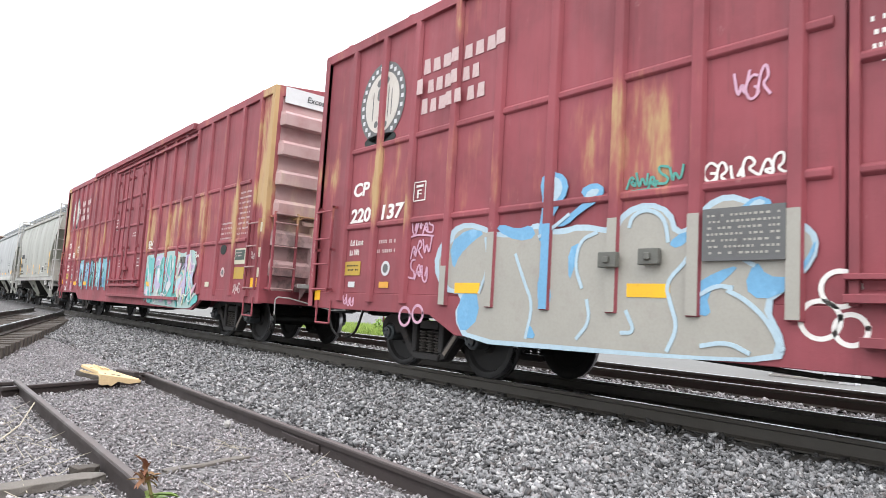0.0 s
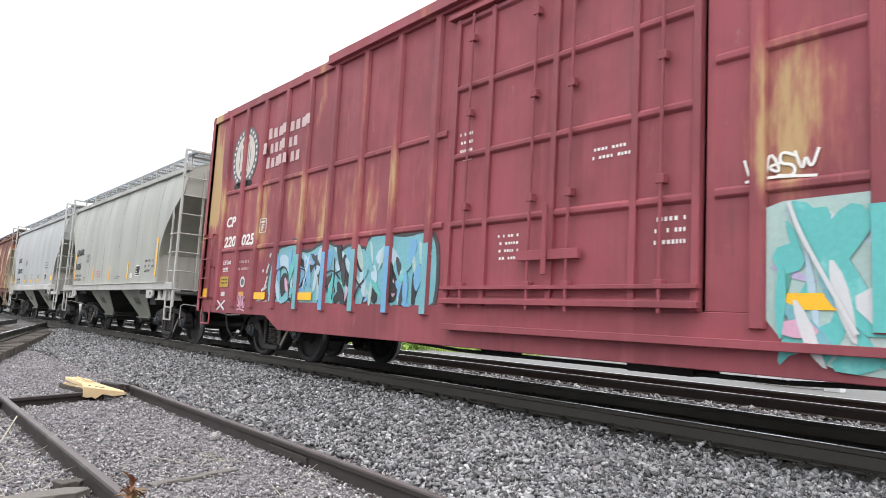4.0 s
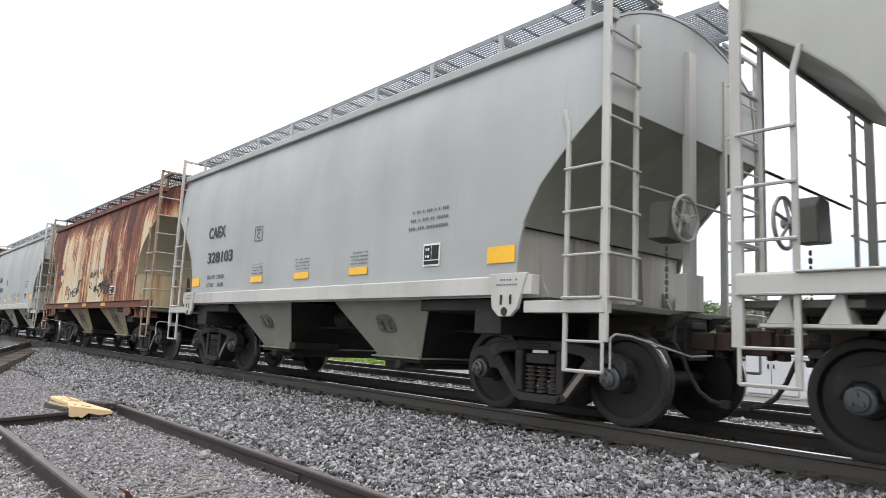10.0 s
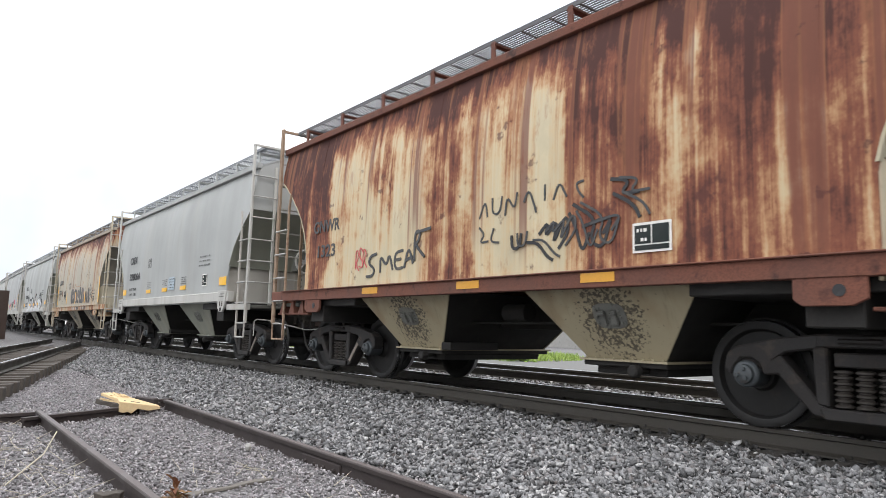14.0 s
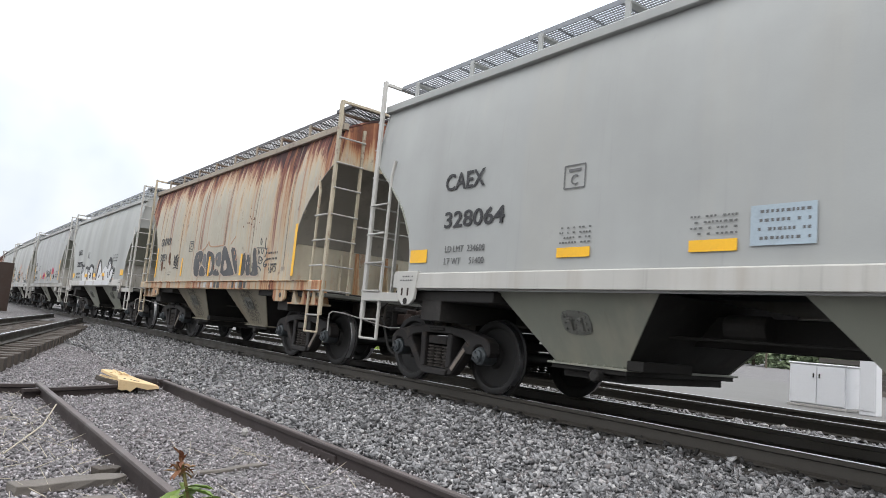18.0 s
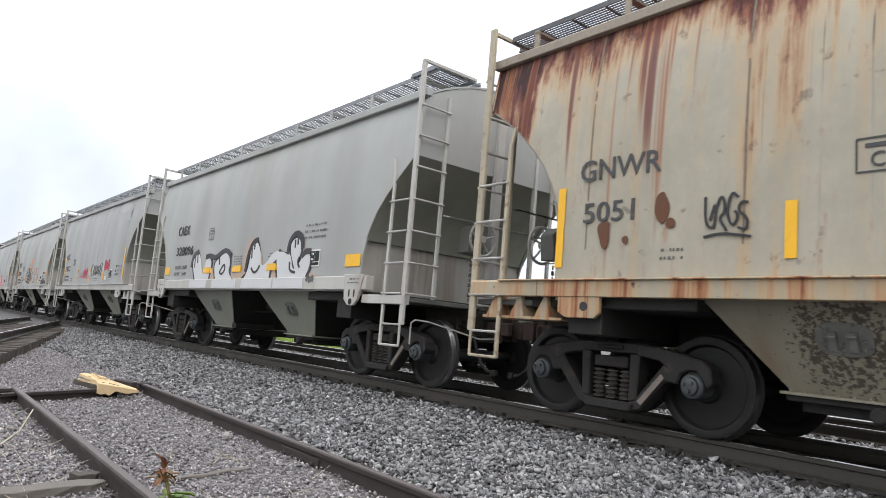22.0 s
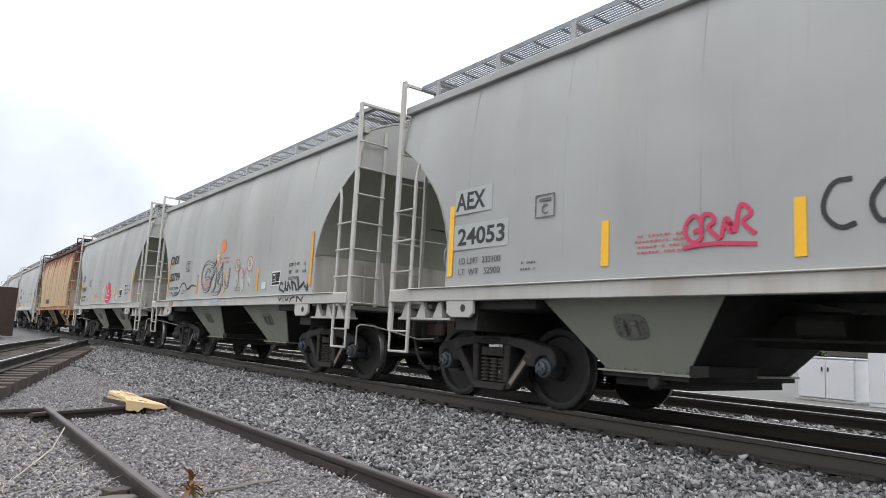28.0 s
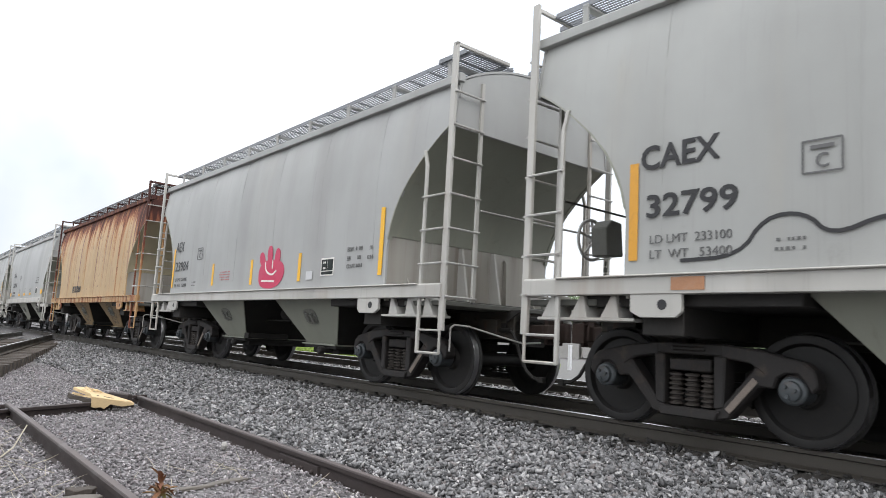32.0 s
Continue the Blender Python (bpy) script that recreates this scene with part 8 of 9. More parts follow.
    strokes(g, -2.9, 1.5, [[(0.41, 0.1), (0.37, 0.08), (0.46, 0.03), (0.42, 0.0)], [(0.48, 0.12), (0.47, 0.06), (0.55, 0.06), (0.55, 0.12), (0.49, 0.0)], [(0.58, 0.13), (0.59, 0.03), (0.69, 0.03), (0.7, 0.1), (0.63, 0.13), (0.58, 0.12)]], 0.016, M_SLATE, depth=0.0015)
    for q in range(14):
        blobs(g, -2.2 - rng.gauss(0, 0.28), 2.62 + rng.gauss(0, 0.08), [spot(0, 0, rng.uniform(0.008, 0.022))], M_RUSTIRON, depth=0.0015, label="small rusted chip", rounds=1)

    p = greys(4.0, 0.98, 0.2, 0.25, (0.99, 1.0, 0.98))
    h = hopper("pale grey covered hopper with white letters outlined in black", AT["h"], "smooth", *p, p[0], M_GALV, -1)
    smooth_marks(h, "328096")
    shapes = [[(0.19, 0.4), (0.34, 0.56), (0.55, 0.6), (0.72, 0.41), (0.88, 0.07), (0.99, 0.32), (1.01, 0.46), (1.2, 0.48), (1.35, 0.37), (1.26, 0.06), (1.18, -0.11), (0.61, -0.11), (0.38, 0.09)],
        [(1.74, -0.13), (1.6, 0.05), (1.47, 0.33), (1.74, 0.46), (1.99, 0.56), (2.22, 0.51), (2.33, 0.31), (2.27, 0.15), (2.48, 0.03), (2.65, -0.03), (2.9, -0.06), (2.87, -0.15)],
        [(3.14, -0.13), (2.94, -0.05), (3.16, 0.11), (3.24, 0.39), (3.23, 0.6), (3.39, 0.72), (3.55, 0.66), (3.68, 0.47), (3.73, 0.22), (3.98, 0.28), (4.1, 0.41), (4.3, 0.49), (4.47, 0.5), (4.33, 0.31), (4.18, 0.27), (4.13, 0.07), (4.1, -0.13)],
        [(4.53, -0.13), (4.42, 0.1), (4.36, 0.31), (4.3, 0.44), (4.5, 0.48), (4.66, 0.44), (4.85, 0.41), (4.91, 0.29), (4.95, 0.18), (5.08, 0.12), (4.95, 0.29), (4.86, 0.43), (4.83, 0.58), (4.94, 0.68), (5.1, 0.68), (5.21, 0.58), (5.24, 0.44), (5.16, 0.31), (5.18, 0.21), (5.28, 0.32), (5.38, 0.41), (5.5, 0.41), (5.57, 0.35), (5.57, 0.19), (5.46, 0.03), (5.31, -0.13)]]
    mist = [
        (M_PEACH, [(1.23, -0.11), (1.25, 0.27), (1.49, 0.26), (1.65, -0.11)]),
        (M_PEACH, [(4.1, -0.12), (4.13, 0.22), (4.31, 0.29), (4.4, 0.11), (4.47, -0.13)]),
        (M_PEACH, [(2.37, 0.09), (2.88, 0.21), (3.15, 0.14), (2.9, -0.04), (2.48, -0.03)]),
        (M_PEACH, [(5.35, -0.12), (5.56, 0.11), (5.83, 0.06), (5.88, -0.1)]),
        (M_PEACH, [(2.88, 0.24), (3.01, 0.71), (3.38, 0.81), (3.75, 0.41), (3.82, 0.24), (3.42, -0.01)]),
        (M_PEACH, [(4.64, 0.29), (4.76, 0.66), (5.07, 0.78), (5.3, 0.59), (5.35, 0.32), (5.08, 0.07)]),
    ]
    lines = [[(0.34, 0.58), (0.36, 0.28)],
        [(0.48, 0.57), (0.52, 0.38)],
        [(1.74, 0.48), (1.78, 0.31)],
        [(3.28, 0.62), (3.32, 0.39)],
        [(3.39, 0.7), (3.4, 0.55)],
        [(4.99, 0.65), (5.01, 0.51)],
        [(5.08, 0.66), (5.1, 0.56)],
        [(1.83, 0.16), (2.03, 0.33), (2.12, 0.22), (1.94, 0.1), (1.83, 0.16)],
        [(3.34, 0.22), (3.45, 0.12), (3.6, 0.14), (3.7, 0.25)],
        [(4.86, 0.28), (4.89, 0.13), (5.09, 0.1)],
        [(5.23, 0.18), (5.15, 0.25), (5.18, 0.35)],
        [(2.48, 0.02), (2.7, -0.06), (2.9, -0.02), (3.09, 0.09)]]
    caps = [[(0.15, 0.29), (0.21, 0.55), (0.5, 0.63)],
        [(0.97, 0.49), (1.25, 0.52), (1.53, 0.45), (1.88, 0.58), (2.12, 0.59), (2.34, 0.47)],
        [(3.1, 0.14), (3.14, 0.46), (3.28, 0.68), (3.51, 0.73)],
        [(4.76, 0.41), (4.78, 0.61), (4.91, 0.73), (5.07, 0.76), (5.22, 0.67), (5.27, 0.48)],
        [(5.26, 0.36), (5.39, 0.44), (5.56, 0.43)]]
    scribble = [[(5.56, 0.1), (5.62, 0.18), (5.6, 0.08)],
        [(5.64, 0.18), (5.66, 0.07), (5.7, 0.08), (5.69, 0.17)],
        [(5.73, 0.08), (5.75, 0.18), (5.8, 0.16), (5.78, 0.08)]]
    paint_layers(h, 2.68, 1.42, mist, -1.5828, "thin peach mist of spray paint", 3, 0.0012)
    for i, o in enumerate(shapes):
        blobs(h, 2.68, 1.42, [grown(o, 0.06)], M_SPRAYBLACK, depth=0.003 + 0.0004 * i, label="black outline of a spray-painted letter")
        blobs(h, 2.68, 1.42, [grown(o, -0.01)], M_SPRAYWHITE, -1.5875, 0.003 + 0.0004 * i, "white spray-painted letter")
        w = max(q[0] for q in o) - min(q[0] for q in o)
        plate(h, 2.68 - (max(q[0] for q in o) + min(q[0] for q in o)) / 2, 1.34, w * 0.84, 0.16, M_SPRAYWHITE, "graffiti", "white paint carried on over the sill", -1.632)
    strokes(h, 2.68, 1.42, lines, 0.045, M_SPRAYBLACK, -1.592)
    strokes(h, 2.68, 1.42, caps, 0.10, M_SPRAYBLACK, -1.5925)
    strokes(h, 2.68, 1.28, scribble, 0.03, M_FADEDINK, -1.633)
    for u in (1.58, -0.02, -1.51):
        plate(h, u, 1.63, 0.36, 0.12, M_YELLOW, "reflective_plate", "yellow reflective plate over the paint", -1.597)

    p = greys(5.0, 0.92, 0.08, 0.3)
    i_ = hopper("grey covered hopper with yellow stripes and black and red scrawls", AT["i"], "ribbed", *p, p[0], M_GALV, 1)
    for zz, w in ((2.40, 0.68), (1.96, 0.98)):
        plate(i_, 4.10 - w / 2, zz, w, 0.31, M_PATCH, "painted_patch", "paler patch under the lettering", -1.5825, 0.002)
    ribbed_marks(i_, "AEX", 0.54, "24053", 0.84, "233100", "52900", M_BLACK, M_YELLOW, 0.022)
    cough = [[(0.22, 0.36), (0.08, 0.36), (0.0, 0.15), (0.12, 0.0), (0.24, 0.04)], [(0.42, 0.32), (0.32, 0.18), (0.4, 0.0), (0.54, 0.14), (0.46, 0.32), (0.42, 0.32)], [(0.64, 0.34), (0.62, 0.06), (0.76, 0.02), (0.84, 0.34)],
             [(1.06, 0.30), (0.94, 0.28), (0.92, 0.06), (1.06, 0.06), (1.06, 0.16), (0.98, 0.18)], [(1.16, 0.0), (1.2, 0.4)], [(1.34, 0.0), (1.42, 0.42)], [(1.18, 0.2), (1.38, 0.2)]]
    strokes(i_, -0.20, 1.64, cough, 0.036, M_SPRAYBLACK, label="black spray-painted word")
    rng = random.Random(51)
    strokes(i_, 0.92, 1.64, tag_lines(rng, 0.62, 0.26, 4), 0.035, M_SPRAYRED)
    strokes(i_, -1.92, 1.86, tag_lines(rng, 0.60, 0.27, 4), 0.04, M_SPRAYRED)
    plate(i_, -3.25, 3.38, 1.45, 0.30, M_PATCH, "painted_patch", "pale painted-out patch", -1.533)

    p = greys(6.0, 0.98, 0.16, 0.3, (1.0, 1.0, 0.98))
    j = hopper("grey covered hopper with grey looping graffiti and orange spots", AT["j"], "ribbed", *p, p[0], M_GALV, 1)
    ribbed_marks(j, "CAEX", 0.74, "32799", 0.83, "233100", "53400", M_BLACK, M_ORANGE)
    curl = [[(0.94, 0.6), (0.81, 0.58), (0.47, 0.66), (0.22, 0.6), (0.05, 0.39), (0.13, 0.09), (0.36, -0.02), (0.64, 0.01), (0.71, 0.19), (0.56, 0.31), (0.35, 0.25), (0.3, 0.39), (0.48, 0.49), (0.62, 0.42)],
        [(0.68, 0.55), (0.91, 0.55), (0.97, 0.68)],
        [(0.69, 0.22), (0.92, 0.41), (1.04, 0.51), (1.06, 0.24), (1.02, 0.01), (0.77, -0.06), (1.15, -0.1), (1.38, -0.03), (1.4, 0.11), (1.23, 0.07), (1.15, 0.21), (1.31, 0.3)],
        [(1.14, 0.29), (1.37, 0.47), (1.39, 0.62), (1.43, 0.26), (1.48, 0.06)],
        [(1.53, 0.35), (1.64, 0.1), (1.77, 0.02), (1.85, 0.17), (1.85, 0.43)]]
    wave = [[(-0.34, -0.01), (0.17, 0.0), (0.36, 0.29), (0.66, 0.3), (0.83, 0.1), (1.19, 0.24), (1.49, 0.19)]]
    strokes(j, 1.55, 1.55, curl, 0.085, M_SLATE, depth=0.002)
    strokes(j, 1.55, 1.55, curl, 0.055, M_PATCHWHITE, -1.5872, 0.002)
    strokes(j, 1.54, 1.56, curl, 0.02, M_SLATE, -1.5902, 0.002)
    strokes(j, 3.35, 1.48, wave, 0.03, M_SPRAYBLACK)
    blobs(j, 0.18, 2.50, [spot(0, 0, 0.15)], M_SPRAYORANGE)
    blobs(j, 0.45, 2.24, [[(-0.14, 0.1), (0.0, 0.17), (0.14, 0.08), (0.08, -0.1), (-0.02, -0.2), (-0.08, -0.05)]], M_ORANGE)
    strokes(j, 0.45, 2.24, [[(-0.05, 0.05), (0.06, 0.08), (0.04, -0.02), (-0.04, -0.04)]], 0.04, M_SPRAYWHITE, -1.588)
    bars(j, 0.05, 2.24, 0.55, 2, 0.09, M_REDINK, -1.5835, seed=22, label="small red stencilled lines")
    for u, z in ((-0.76, 2.02), (-1.08, 1.89), (-1.43, 2.02)):
        r = 0.15 if u > -1 else 0.12 if u > -1.2 else 0.18
        blobs(j, u, z, [spot(0, 0, r)], M_PATCHWHITE)
        strokes(j, u, z, [spot(0, 0, r * 0.85) + [(r * 0.85, 0)]], 0.028, M_CLAY if u != -1.08 else M_PINK, -1.588)
        strokes(j, u, z, [[(-0.05, 0.05), (0.02, 0.06)], [(-0.03, 0.0), (0.05, 0.03), (0.04, -0.05), (-0.04, -0.04)]], 0.022, M_CLAY, -1.591)
        strokes(j, u, z - r, [[(-0.06, 0), (-0.07, -0.22)], [(0.06, 0.02), (0.05, -0.26)], [(0.0, -0.05), (-0.02, -0.3)]], 0.045, M_PATCHWHITE)
    scrawl = [[(0.17, 0.17), (0.08, 0.22), (0.03, 0.17), (0.02, 0.09)], [(0.0, 0.1), (0.23, 0.04)], [(0.25, 0.23), (0.29, 0.11), (0.23, 0.08), (0.34, 0.08)], [(0.36, 0.21), (0.44, 0.13), (0.5, 0.08)], [(0.37, 0.16), (0.37, 0.05)], [(0.51, 0.22), (0.59, 0.06)], [(0.51, 0.22), (0.65, 0.18), (0.74, 0.05)], [(0.75, 0.25), (0.81, 0.12), (0.8, 0.05)], [(1.01, 0.19), (0.9, 0.13), (0.8, 0.09)], [(1.04, 0.13), (1.14, 0.04)], [(1.15, 0.16), (1.15, 0.04)]]
    below = [[(0.1, -0.06), (0.15, -0.12), (0.22, -0.05)], [(0.29, -0.05), (0.3, -0.14)], [(0.37, -0.05), (0.41, -0.11), (0.48, -0.11), (0.5, -0.05)], [(0.75, -0.05), (0.6, -0.08), (0.58, -0.15)], [(0.83, -0.05), (0.84, -0.14)], [(0.84, -0.05), (0.94, -0.09), (1.04, -0.14)], [(1.09, -0.05), (1.01, -0.12)]]
    strokes(j, -2.9, 1.375, scrawl, 0.042, M_SPRAYBLACK, depth=0.0015)
    strokes(j, -2.9, 1.37, below, 0.028, M_SPRAYBLACK, -1.6175, 0.0015)
    for q, line in enumerate(([(0.30, 0.42), (0.18, 0.2), (0.02, 0.05), (-0.1, -0.2), (-0.02, -0.4)], [(0.05, 0.42), (-0.02, 0.2), (-0.15, 0.1), (-0.12, -0.15)], [(-0.3, 0.42), (-0.32, 0.25), (-0.22, 0.18), (-0.4, 0.05), (-0.45, -0.1)])):
        part("graffiti", stroke_mesh([line], 0.035), M_SPRAYBLACK, j, "black wavering line on the chute", pose(-1.192, -1.72, 0.93, 0, -29, 0))
    for u, w, m in ((1.9, 0.5, M_PATCHBLUE), (0.4, 0.5, M_PATCHBLUE), (3.6, 0.3, M_CLAY)):
        plate(j, u, 1.275, w, 0.11, m, "graffiti", "faint paint on the sill", -1.6175)

    p = greys(7.0, 0.98, 0.08, 0.35)
    k = hopper("grey covered hopper with yellow stripes and a red painted emblem", AT["k"], "ribbed", *p, p[0], M_GALV, 0)
    ribbed_marks(k, "AEX", 0.50, "23984", 0.80, "233100", "52900", M_SLATE, M_YELLOW, 0.0)
    palm = [(0.05, 0.0), (0.0, 0.3), (0.2, 0.45), (0.65, 0.46), (0.95, 0.38), (1.0, 0.18), (0.8, 0.0), (0.45, -0.05)]
    lobes = ([(0.06, 0.36), (0.0, 0.58), (0.15, 0.62), (0.28, 0.4)], [(0.32, 0.42), (0.32, 0.70), (0.5, 0.70), (0.52, 0.4)], [(0.58, 0.4), (0.64, 0.66), (0.8, 0.62), (0.8, 0.36)])
    blobs(k, -0.36, 1.42, [palm], M_SPRAYRED, label="red spray-painted emblem")
    for o in lobes:
        blobs(k, -0.36, 1.42, [o], M_SPRAYRED, label="red spray-painted emblem", depth=0.0036)
    strokes(k, -0.36, 1.42, [[(0.26, 0.42), (0.3, 0.26), (0.55, 0.18), (0.7, 0.26)], [(0.54, 0.44), (0.55, 0.30)], [(0.15, 0.1), (0.65, 0.08)]], 0.03, M_WHITE, -1.589)

    p = rusts(5.2, 0.75, (0.46, 0.32, 0.165), ((-6, -4.6, 0.12), (4.2, 6, 0.06)), 1.0, 1.45)
    l = hopper("tan covered hopper streaked with brown rust", AT["l"], "ribbed", *p, p[1], M_DARKGRATE, 0, None, P_SLOPE)
    bars(l, 1.6, 1.75, 1.2, 1, 0.6, M_SLATE, seed=16, label="faded dark lettering")
    for n in range(3):
        p = greys(13.0 + n * 0.7, 1.04, 0.1, 0.3)
        m = hopper("pale grey covered hopper far back in the train", AT["l"] + 12.2 * (n + 1), "smooth" if n % 2 == 0 else "ribbed", *p, p[0], M_GALV, 0)
        if n % 2 == 0:
            smooth_marks(m, "3281%02d" % (20 + n), M_FADEDINK)
        else:
            ribbed_marks(m, "AEX", 0.5, "24061", 0.8, "233100", "52900", M_FADEDINK, M_YELLOW)


build_boxcars()
build_hoppers()


# ---- things beside the tracks ----
def build_siding_end():
    """Cross rails, blocking and the yellow wheel stop at the end of the siding."""
    s = Shape().prism([(-0.07, 0), (0.07, 0), (0.07, 0.014), (0.014, 0.035), (0.011, 0.115), (0.036, 0.125), (0.034, 0.158), (-0.034, 0.158), (-0.036, 0.125), (-0.011, 0.115), (-0.014, 0.035), (-0.07, 0.014)], "y", -0.75, 0.75)
    ob = part("cross_rail", s.mesh("cross_rail", 0.003), M_RAIL, None, "", pose(1.68, 8.72, -0.43, 0, 0, -62))
    tagged(ob, "rusty rail laid across the end of the siding", "rail")
    ob = part("cross_rail", s.mesh("cross_rail", 0.003), M_RAIL, None, "", pose(2.62, 9.62, -0.43, 0, 0, -70))
    ob.scale = (1, 0.42, 1)
    tagged(ob, "short rusty rail laid across the end of the siding", "rail")
    ob = part("cross_rail", s.mesh("cross_rail", 0.003), M_RAIL, None, "", pose(0.75, 8.75, -0.43, 0, 0, -78))
    ob.scale = (1, 0.6, 1)
    tagged(ob, "rusty rail end beside the siding", "rail")
    stop = thing("wheel_stop", "splintered yellow-painted wooden wheel stop lying over the siding's end", "wheel stop", at=pose(2.2, 9.15, -0.37))
    def board(w, d, h, seed):
        rng = random.Random(seed)
        s = Shape()
        ring = []
        for i in range(7):
            y = -d / 2 + d * i / 6
            t = 1.0 if i < 6 else 0.35
            ring += [(sx * w / 2 * t + rng.uniform(-0.008, 0.008), y + rng.uniform(-0.01, 0.01), z + rng.uniform(-0.006, 0.006)) for sx, z in ((-1, 0), (1, 0), (1, h), (-1, h))]
        f = [(j * 4 + i, j * 4 + (i + 1) % 4, j * 4 + 4 + (i + 1) % 4, j * 4 + 4 + i) for j in range(6) for i in range(4)]
        return s.add(ring, f + [(0, 1, 2, 3), (27, 26, 25, 24)]).mesh("board", 0.004)
    fray = random.Random(14)
    teeth = [(-0.16 + 0.02 * q, (0.245 if q % 2 else 0.285) + fray.uniform(-0.015, 0.015)) for q in range(9)]
    plan = [(-0.28, 0.20)] + teeth + [(0.06, 0.13), (0.20, 0.0), (0.34, -0.12), (0.33, -0.15), (0.05, -0.19), (-0.10, -0.185), (-0.14, -0.16), (-0.13, -0.03), (-0.20, 0.06)]
    top = part("board", Shape().prism(plan[::-1], "z", -0.035, 0.0).mesh("board", 0.004), M_YELLOWWOOD, stop, "splintered yellow top board", pose(0.0, -0.10, 0.175, 8.6, 9.2, 0))
    # flat dark pieces on the board draw the shade in its openings
    hole = Shape().lathe([(-0.006, 0.014), (0.0, 0.014)], 10, "z").mesh("bolt_hole")
    slot = Shape().box(-0.055, 0.055, -0.011, 0.011, -0.006, 0.0).mesh("slot", 0.002)
    part("bolt_hole", hole, M_UNDER, top, "dark disc for the shade in a bolt hole", pose(-0.06, -0.10, 0.003))
    part("slot", slot, M_UNDER, top, "dark strip for the shade in a split of the wood", pose(0.06, -0.11, 0.003, 0, 0, -12))
    front = [(-0.14, 0.17), (-0.14, 0.05), (-0.10, 0.035), (-0.04, 0.045), (0.0, 0.02), (0.07, 0.075), (0.20, 0.045), (0.34, 0.06), (0.34, 0.09), (0.08, 0.135)]
    part("board", Shape().prism(front, "y", -0.02, 0.02).mesh("board", 0.004), M_YELLOWWOOD, stop, "yellow board on edge", pose(0.0, -0.265, 0.0, 0, 0, 4))
    for q in range(4):
        part("splinter", board(fray.uniform(0.018, 0.035), fray.uniform(0.14, 0.26), 0.014, 40 + q), M_YELLOWWOOD, stop, "", pose(-0.16 + 0.045 * q, 0.06 + fray.uniform(-0.02, 0.02), 0.215 + 0.006 * (q % 3) - 0.006 * q, fray.uniform(2, 16), 0, fray.uniform(-25, 30)))
    part("splinter", board(0.07, 0.46, 0.05, 5), M_TIE, stop, "dark broken piece of wood", pose(-0.20, 0.0, 0.10, 4, 0, 26))
    part("splinter", board(0.05, 0.40, 0.03, 6), M_YELLOWWOOD, stop, "", pose(-0.17, -0.02, 0.135, 4, 8, 30))
    part("splinter", board(0.06, 0.30, 0.05, 7), M_TIE, stop, "dark broken piece of wood", pose(-0.12, -0.14, 0.03, -4, 0, 40))
    blk = Shape().box(-0.12, 0.12, -0.14, 0.14, 0.0, 0.16).box(-0.04, 0.04, -0.2, 0.2, 0.14, 0.22).mesh("block", 0.012)
    part("block", blk, M_RAIL, stop, "rusty iron block", pose(0.30, 0.22, -0.06, 0, 0, 20))
    # loose old planks beside the near siding rail, and a white stone
    for x, y, w, d, h, turn, m in ((0.86, 4.52, 0.15, 0.62, 0.05, -80, M_DRYWOOD), (1.10, 4.72, 0.10, 0.16, 0.07, -70, M_TIE), (0.62, 4.05, 0.12, 0.8, 0.04, -82, M_DRYWOOD), (1.88, 4.72, 0.07, 0.7, 0.02, -74, M_DRYWOOD)):
        ob = part("plank", board(w, d, h, int(100 * x)), m, None, "", pose(x, y, -0.385, 0, 0, turn))
        tagged(ob, "grey splintered wooden plank lying in the gravel", "plank")
    st = Shape().lathe([(-0.03, 0.012), (-0.02, 0.026), (0.01, 0.032), (0.03, 0.02), (0.038, 0.008)], 7, "z").mesh("white_stone")
    ob = part("white_stone", st, M_CONCRETE, None, "", pose(2.52, 6.02, -0.35, 10, 5, 0))
    tagged(ob, "small white stone beside the siding rail", "stone")


def leaf_points(rng, size):
    """A pointed leaf, folded along its middle, from the origin along +y."""
    w = size * rng.uniform(0.16, 0.22)
    return [(0, 0, 0), (-w, size * 0.4, size * 0.06), (0, size * 0.45, 0), (w, size * 0.4, size * 0.06), (-w * 0.6, size * 0.75, size * 0.02), (0, size, -size * 0.12), (w * 0.6, size * 0.75, size * 0.02)]


LEAF_F = [(0, 2, 1), (0, 3, 2), (1, 2, 4), (2, 3, 6), (2, 5, 4), (2, 6, 5)]


